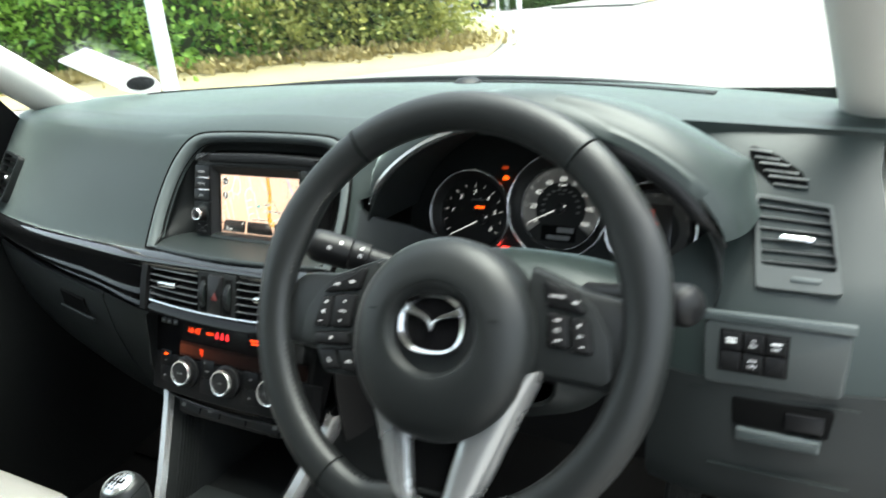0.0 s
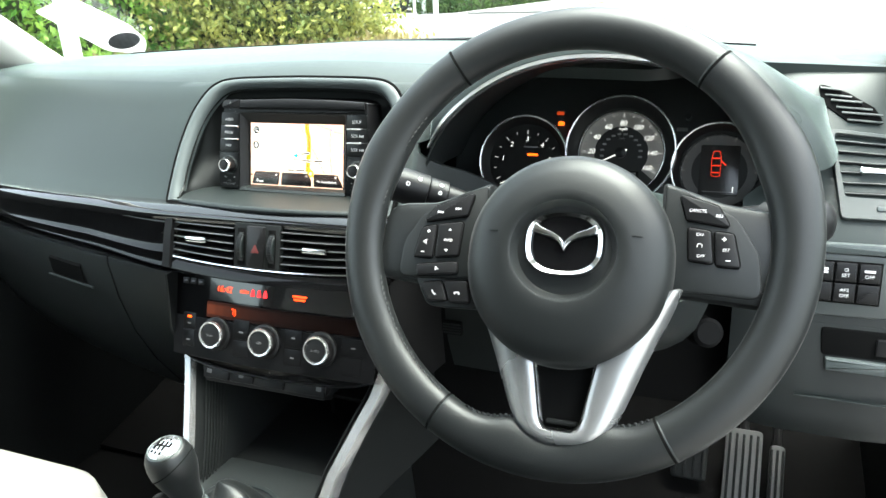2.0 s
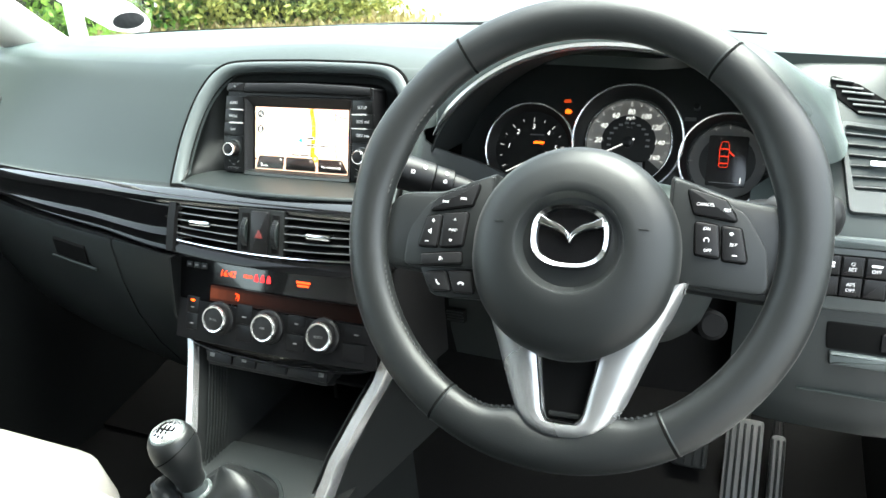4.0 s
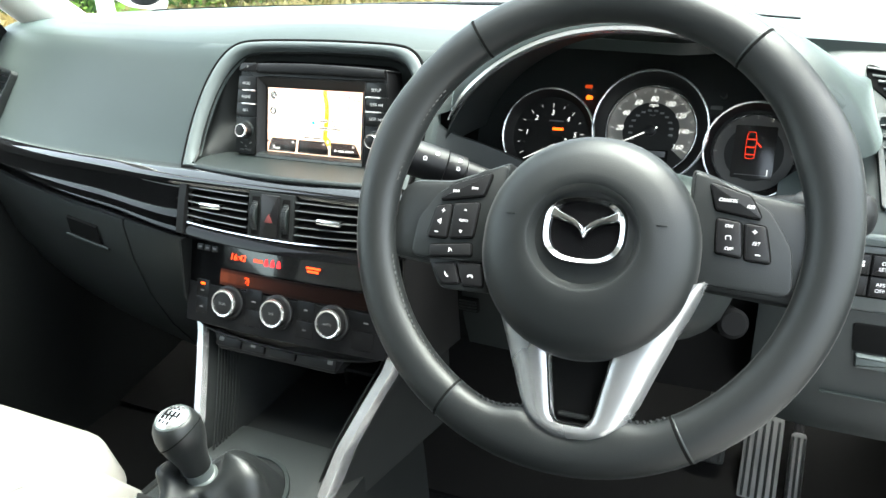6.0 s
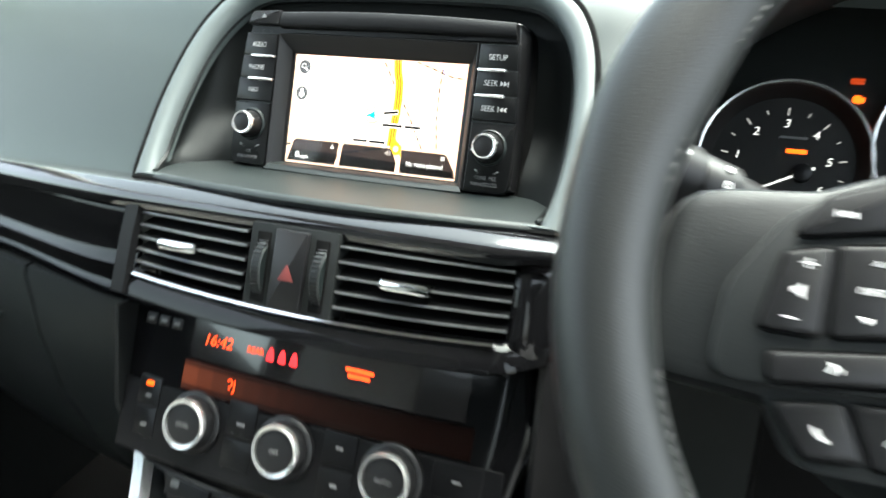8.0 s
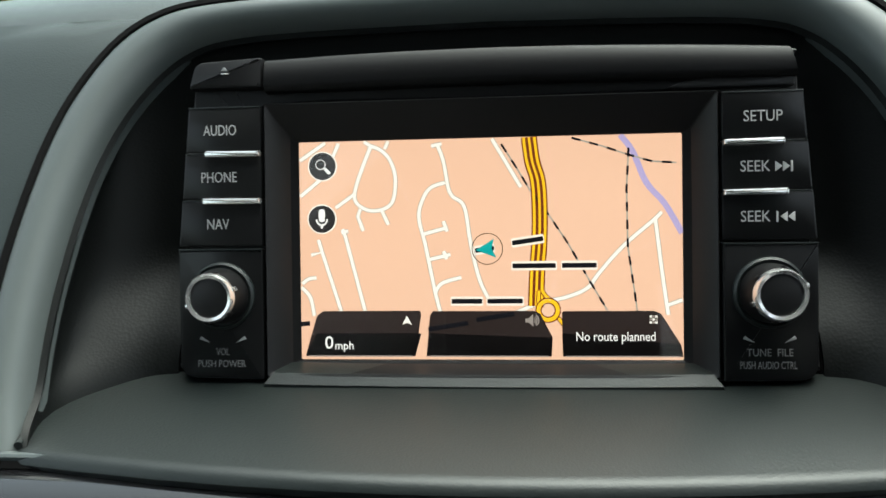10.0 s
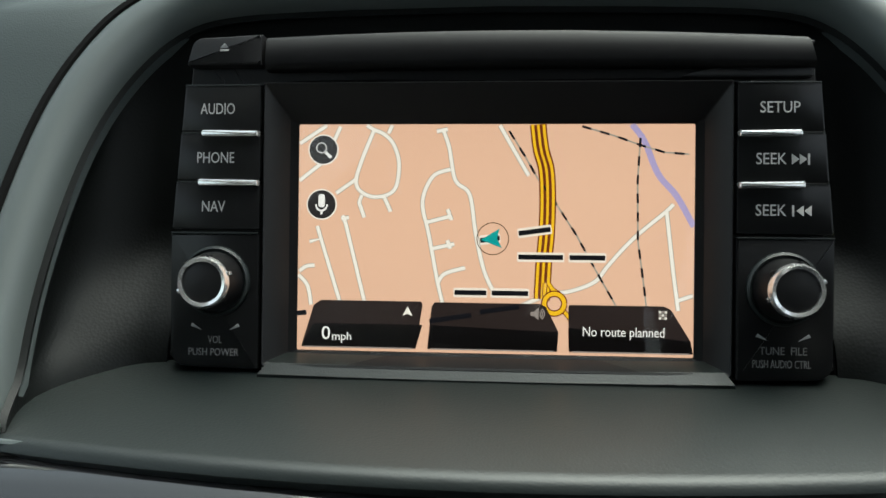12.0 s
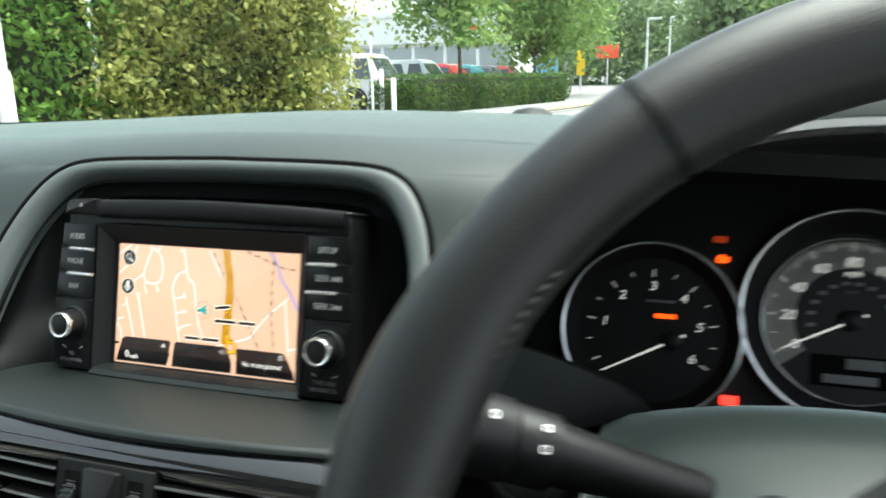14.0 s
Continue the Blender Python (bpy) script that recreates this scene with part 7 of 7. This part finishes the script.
# front faces look towards the car
stuff(leaves("hedge_leaves", bank(H0, (-7.8, 10.05), 1.2, 4.4, 21000, 0.3, 3), 0.15, LAUREL, "", "", 5), "glossy bright green laurel hedge", "hedge")
stuff(leaves("shrub_leaves", bank(H1, H2, 1.0, 3.9, 19000, 0.32, 4), 0.12, OLIVE, "", "", 6), "yellowing olive green mixed shrubs", "shrub")
# plain dark sheets added behind the leaves in place of shaded depth
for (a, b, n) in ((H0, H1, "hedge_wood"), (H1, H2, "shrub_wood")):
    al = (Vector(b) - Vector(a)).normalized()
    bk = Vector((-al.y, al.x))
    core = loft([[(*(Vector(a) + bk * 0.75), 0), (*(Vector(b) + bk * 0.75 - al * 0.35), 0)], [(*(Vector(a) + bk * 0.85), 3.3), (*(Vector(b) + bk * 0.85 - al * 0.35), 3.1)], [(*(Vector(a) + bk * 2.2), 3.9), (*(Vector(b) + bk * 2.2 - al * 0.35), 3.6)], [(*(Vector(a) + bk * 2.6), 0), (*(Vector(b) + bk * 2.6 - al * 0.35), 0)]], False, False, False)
    stuff(link_mesh(n, core, HEDGE_CORE), "dark core sheet for the shade inside the hedge", "hedge")
# shrub's far end
stuff(leaves("shrub_leaves", bank(H2, (-7.9, 15.2), 0.8, 3.6, 5000, 0.2, 8), 0.13, OLIVE, "", "", 9), "olive shrub end beside the drive", "shrub")

verge = link_mesh("verge", loft([[(px_, py_, rise(px_, py_) + dz) for px_, py_ in line] for dz, line in ((0.004, ((-17.6, 0.8), (-11.6, 4.6), (-6.3, 8.2), (-4.3, 10.6))), (0.06, ((-17.6, 2.2), (-12.0, 5.8), (-7.2, 9.0), (-4.6, 11.8))), (0.1, ((-17.5, 4.4), (-13, 7.6), (-8.5, 10.6), (-5.2, 13.4))), (0.1, ((-17, 8), (-13, 10.6), (-9, 13), (-6.5, 15.5))))], False), DRY_GRASS)
tagged(verge, "dry straw-coloured grass verge under the hedge", "verge", kind="structure")
stuff(leaves("verge_grass", np.c_[bank((-16.3, 3.2), (-4.8, 11.5), 1.9, 0.1, 6000, 0.25, 12)], 0.14, leaf_material("dry_grass_blade", (0.2, 0.16, 0.06), (0.38, 0.31, 0.15)), "", "", 13, -1.5), "dry grass and fallen leaves on the verge", "grass")

# clipped hedge along the pavement
cl_pts = np.concatenate([bank((-7.0, 19.9), (-4.55, 31.0), 0.3, 0.92, 5200, 0.04, 21),
                         bank((-8.2, 19.5), (-7.0, 19.9), 0.3, 0.92, 1500, 0.03, 22)])
rt = np.random.default_rng(23)
tu, tv = rt.random((3500, 1)), rt.random((3500, 1))
cap_pts = np.c_[np.array([-7.0, 19.9]) + tu * np.array([2.45, 11.1]) + tv * np.array([-1.1, 0.3]), 1.26 + 0.06 * rt.random(3500)]
stuff(leaves("clipped_hedge_leaves", np.concatenate([cl_pts, cap_pts]), 0.10, BOXHEDGE, "", "", 24), "low clipped green hedge", "hedge")
stuff(link_mesh("clipped_hedge_core", loft([[(-7.1, 20.1, 0), (-4.75, 30.9, 0), (-5.7, 31.2, 0), (-8.1, 20.2, 0)], [(-7.1, 20.1, 1.2), (-4.75, 30.9, 1.2), (-5.7, 31.2, 1.2), (-8.1, 20.2, 1.2)]], True, False, True), HEDGE_CORE), "dark core block for the shade inside the low hedge", "hedge")


def tree(x, y, trunk_h, r, crown_z, spread, tall, n, size, mat, seed, label):
    t = thing("tree", pose(x, y, rise(x, y)), label, "tree", "street trees")
    rng = np.random.default_rng(seed)
    part("trunk", tube([(0, 0, 0), (0.05, 0, trunk_h * 0.5), (0, 0.04, trunk_h), (0.03, 0, trunk_h + tall * 0.5)], [r * 1.25, r, r * 0.85, r * 0.3], 10), BARK, t)
    pts = []
    for k in range(7):
        a, e = rng.random() * 6.28, rng.uniform(0.15, 0.9)
        end = (spread * 0.75 * math.cos(a), spread * 0.75 * math.sin(a), crown_z + tall * e)
        part("limb", tube([(0, 0, trunk_h * 0.95), (end[0] * 0.4, end[1] * 0.4, lerp(trunk_h, end[2], 0.6)), end], [r * 0.5, r * 0.35, r * 0.12], 7), BARK, t)
    clumps = rng.normal(size=(26, 3)) * np.array([0.45, 0.45, 0.28]) * np.array([spread, spread, tall]) + np.array([0, 0, crown_z + tall * 0.5])
    which = rng.integers(0, 26, n)
    pts = clumps[which] + rng.normal(size=(n, 3)) * np.array([0.2, 0.2, 0.13]) * np.array([spread, spread, tall])
    pts[:, 2] = np.maximum(pts[:, 2], crown_z - 0.1 * tall)
    c = leaves("crown", pts, size, mat, "", "", seed + 1)
    c.parent = t
    return t


tree(-7.2, 24.5, 2.5, 0.075, 2.4, 1.9, 3.6, 5600, 0.24, TREE_LEAF, 31, "young green street tree with a slim trunk")
tree(-7.6, 38.5, 2.0, 0.09, 1.7, 3.4, 5.5, 9000, 0.34, TREE_LEAF, 33, "full green street tree")
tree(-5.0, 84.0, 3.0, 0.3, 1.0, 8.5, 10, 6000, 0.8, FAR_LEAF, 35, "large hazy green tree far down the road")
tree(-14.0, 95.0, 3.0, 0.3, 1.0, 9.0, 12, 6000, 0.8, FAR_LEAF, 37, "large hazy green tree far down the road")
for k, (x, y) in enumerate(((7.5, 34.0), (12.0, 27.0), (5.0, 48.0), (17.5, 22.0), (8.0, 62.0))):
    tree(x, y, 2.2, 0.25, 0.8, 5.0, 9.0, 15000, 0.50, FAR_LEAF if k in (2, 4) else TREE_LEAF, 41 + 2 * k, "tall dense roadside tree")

# ---- outside: posts and street furniture ----
PALE = material("pale_painted_metal", (0.62, 0.66, 0.66), 0.5, vary=0.06)
WHITE = material("white_painted_metal", (0.8, 0.8, 0.8), 0.5, vary=0.05)
lp = thing("street_lamp", pose(-7.06, 6.95, rise(-7.06, 6.95)), "pale grey steel street lamp post", "street lamp")
part("base", lathe([(0.105, 0), (0.10, 1.28), (0.085, 1.34)], 20), PALE, lp)
part("pole", lathe([(0.07, 1.34), (0.062, 3.0), (0.045, 6.2), (0.0, 6.22)], 18), PALE, lp)
part("lantern", box(-0.12, -0.35, 6.1, 0.12, 0.25, 6.25, 0.03), PALE, lp)
for k, (x, y, h, r) in enumerate(((-7.92, 19.7, 1.25, 0.065), (-7.45, 19.4, 1.0, 0.07))):
    b = thing("bollard", pose(x, y, rise(x, y)), "white painted round bollard", "bollard", "drive bollards")
    part("post", lathe([(r, 0), (r, h - 0.04), (r * 0.7, h), (0, h + 0.01)], 18), WHITE, b)
fp = thing("flag_pole", pose(-7.85, 18.9, rise(-7.85, 18.9)), "slim white painted steel pole", "pole")
part("pole", lathe([(0.035, 0), (0.028, 6.0), (0.0, 6.02)], 12), WHITE, fp)
for x, y, h in ((-3.5, 60.0, 5.0), (-2.4, 74.0, 6.0)):
    f = thing("street_lamp", pose(x, y, rise(x, y)), "distant pale lamp post", "street lamp", "far lamp posts")
    part("pole", lathe([(0.11, 0), (0.08, h)], 10), PALE, f)
    part("lantern", box(0.0, -0.15, h - 0.08, 1.0, 0.15, h + 0.08, 0.03), PALE, f)
YEL = material("yellow_sign_face", (0.85, 0.55, 0.02), 0.5)
REDP = material("red_sign_face", (0.75, 0.1, 0.04), 0.5)
BLUEP = material("pale_blue_sign_face", (0.25, 0.5, 0.7), 0.5)
for nm, x, y, w, z0, z1, m, lab in (("road_sign", -6.5, 47, 0.24, 1.0, 2.75, YEL, "upright yellow roadside sign"), ("banner", -6.6, 62, 0.85, 2.3, 3.3, REDP, "orange red banner beside the road"), ("totem_sign", -8.0, 44, 0.65, 0.2, 2.1, BLUEP, "pale blue upright totem sign")):
    s = thing(nm, pose(x, y, rise(x, y)), lab, "sign")
    part("panel", box(-w, -0.06, z0, w, 0.06, z1, 0.03), m, s)
    part("post", lathe([(0.05, 0), (0.05, z1)], 10), PALE, s)
path = link_mesh("pavement", sheet([[(-6.4, 19.0, 0.30), (-3.9, 31.0, 0.32), (-3.4, 60, 0.32)], [(-4.2, 18.5, 0.29), (-2.0, 31.0, 0.32), (-1.6, 60, 0.32)]], 0.05), ASPHALT)
tagged(path, "grey pavement with a raised kerb", "pavement", kind="structure")
ln = link_mesh("road_marking", loft([[(-3.9, 18.3, 0.345), (-1.7, 31.0, 0.366), (-1.3, 60, 0.366)], [(-3.78, 18.3, 0.346), (-1.58, 31.0, 0.366), (-1.18, 60, 0.366)]], False), YEL)
tagged(ln, "yellow line along the kerb", "road marking", kind="structure")

# ---- outside: showroom ----
WALLM = material("pale_cladding", (0.75, 0.76, 0.76), 0.6, vary=0.05, patch=0.6)
bl = thing("showroom_building", pose(-26, 52, 0.25), "white flat-roofed car showroom with a glazed front", "building")
part("wall", box(-10, 0, 0, 14, 14, 5.2, 0.05), WALLM, bl)
part("roof", box(-10.4, -0.8, 5.2, 14.5, 14.4, 5.7, 0.05), WALLM, bl)
part("fascia", box(-10.2, -0.5, 3.4, 14.3, 0.0, 5.2, 0.03), WALLM, bl, "white fascia band")
part("sign_panel", box(8.2, -0.62, 3.9, 12.4, -0.5, 4.8, 0.02), material("grey_sign", (0.45, 0.45, 0.47), 0.5), bl)
part("sign_bar", box(9.9, -0.68, 4.15, 12.0, -0.6, 4.5, 0.02), REDP, bl)
SHOP = material("bright_shop_glass", (0.3, 0.33, 0.34), 0.08, coat=0.6, patch=1.0)
PANE = material("dark_car_glass", (0.05, 0.06, 0.065), 0.08, coat=0.5)
for k in range(10):
    w = part("window", box(-9.6 + 2.38 * k, -0.06, 0.3, -7.5 + 2.38 * k, 0.02, 3.2, 0.02), SHOP, bl, "pale reflecting shop window")
    part("mullion", box(-7.5 + 2.38 * k, -0.1, 0.2, -7.25 + 2.38 * k, 0.03, 3.3, 0.02), WALLM, w)


# ---- outside: parked cars ----
TYRE = material("tyre_rubber", (0.02, 0.02, 0.02), 0.8)
ALLOY = material("alloy_wheel", (0.55, 0.55, 0.56), 0.35, 0.8)
LAMP_RED = material("tail_lamp_red", (0.4, 0.02, 0.02), 0.2, coat=0.6)
PLATE = material("yellow_plate", (0.8, 0.6, 0.05), 0.5)


def parked_car(x, y, paint, tall, long, label):
    """Its tail at x, its length towards -x."""
    c = thing("parked_car", pose(x, y, rise(x, y)), label, "car", "parked row")
    prof = [(0.0, 0.42), (-0.02, 0.85), (0.03, 0.98), (long * 0.30, 1.0), (long * 0.66, 0.96), (long * 0.98, 0.72), (long, 0.45), (long * 0.97, 0.28), (0.06, 0.28)]
    loops = []
    for w, k in ((-0.86, 0.88), (-0.9, 0.96), (-0.9, 1.0), (0.9, 1.0), (0.9, 0.96), (0.86, 0.88)):
        loops.append([(-(px_ - long / 2) * k - long / 2, w, 0.28 + (pz - 0.28) * (0.5 + 0.5 * k)) for px_, pz in prof])
    part("body", loft(loops, True, True, True), paint, c)
    cab = []
    for w, z, a, b in ((0.88, 0.94, 0.02, 0.72), (0.84, 1.15, 0.04, 0.62), (0.74, tall - 0.08, 0.10, 0.47), (0.66, tall, 0.14, 0.42)):
        cab.append([(-long * a, -w, z), (-long * a + 0.03, 0, z), (-long * a, w, z), (-long * b, w, z), (-long * b - 0.05, 0, z), (-long * b, -w, z)])
    part("cabin", loft(cab, True, False, True), paint, c)
    for s in (-1, 1):
        for a, b in ((0.07, 0.2), (0.215, 0.39), (0.405, 0.60)):
            z1 = tall - 0.14
            part("side_window", loft([[(-long * a, s * 0.9, 0.99), (-long * b, s * 0.9, 0.99)], [(-long * (a + 0.035), s * 0.775, z1), (-long * (min(b, 0.5) - 0.01), s * 0.775, z1)]], False), PANE, c)
        part("tail_lamp", box(-0.12, s * 0.62, 0.75, 0.03, s * 0.88, 1.05, 0.03), LAMP_RED, c, "red tail lamp")
        for a in (0.19, 0.80):
            wl = part("wheel", moved(lathe([(0.2, -0.1), (0.31, -0.11), (0.345, -0.08), (0.345, 0.08), (0.31, 0.11), (0.2, 0.1)], 24), pose(-long * a, s * 0.82, 0.345, 90)), TYRE, c)
            part("rim", moved(lathe([(0.235, 0.098), (0.215, 0.116), (0.2, 0.104), (0.07, 0.106), (0.05, 0.118), (0.0, 0.12)], 24), pose(-long * a, s * 0.82, 0.345, 90 if s < 0 else -90)), TYRE, wl)
            for k in range(5):
                part("spoke", moved(box(-0.03, 0.03, 0.104, 0.03, 0.225, 0.122, 0.008), pose(-long * a, s * 0.82, 0.345, 90 if s < 0 else -90) @ pose(0, 0, 0, 0, 0, 72 * k)), ALLOY, wl)
            part("arch", moved(lathe([(0.36, 0.085), (0.41, 0.09), (0.42, 0.06)], 28), pose(-long * a, s * 0.82, 0.36, 90 if s < 0 else -90)), TYRE, wl)
    part("rear_window", loft([[(-long * 0.015 + 0.02, -0.7, 1.02), (-long * 0.015 + 0.04, 0, 1.02), (-long * 0.015 + 0.02, 0.7, 1.02)], [(-long * 0.095 + 0.03, -0.6, tall - 0.13), (-long * 0.095 + 0.05, 0, tall - 0.13), (-long * 0.095 + 0.03, 0.6, tall - 0.13)]], False), PANE, c)
    part("plate", box(-0.01, -0.26, 0.72, 0.05, 0.26, 0.83, 0.005), PLATE, c, "plain yellow plate")
    part("bumper", box(-0.2, -0.86, 0.32, 0.07, 0.86, 0.58, 0.06), paint, c)
    return c


for k, (y, col_, tall, long, lab) in enumerate(((21.6, (0.76, 0.77, 0.78), 1.72, 4.6, "white sport utility car parked nose in"), (25.0, (0.66, 0.68, 0.69), 1.6, 4.4, "pale grey parked car"), (27.9, (0.42, 0.03, 0.04), 1.5, 4.1, "dark red parked car"), (30.7, (0.06, 0.22, 0.26), 1.5, 4.0, "teal green hatchback parked in the row"), (33.6, (0.1, 0.1, 0.12), 1.5, 4.2, "dark grey parked car"), (37.2, (0.5, 0.06, 0.04), 1.5, 4.0, "bright red parked car"))):
    parked_car(-8.35 if k == 0 else -8.0, y, material("car_paint", col_, 0.25, 0.0, vary=0.04, coat=0.8, patch=1.0), tall, long, lab)
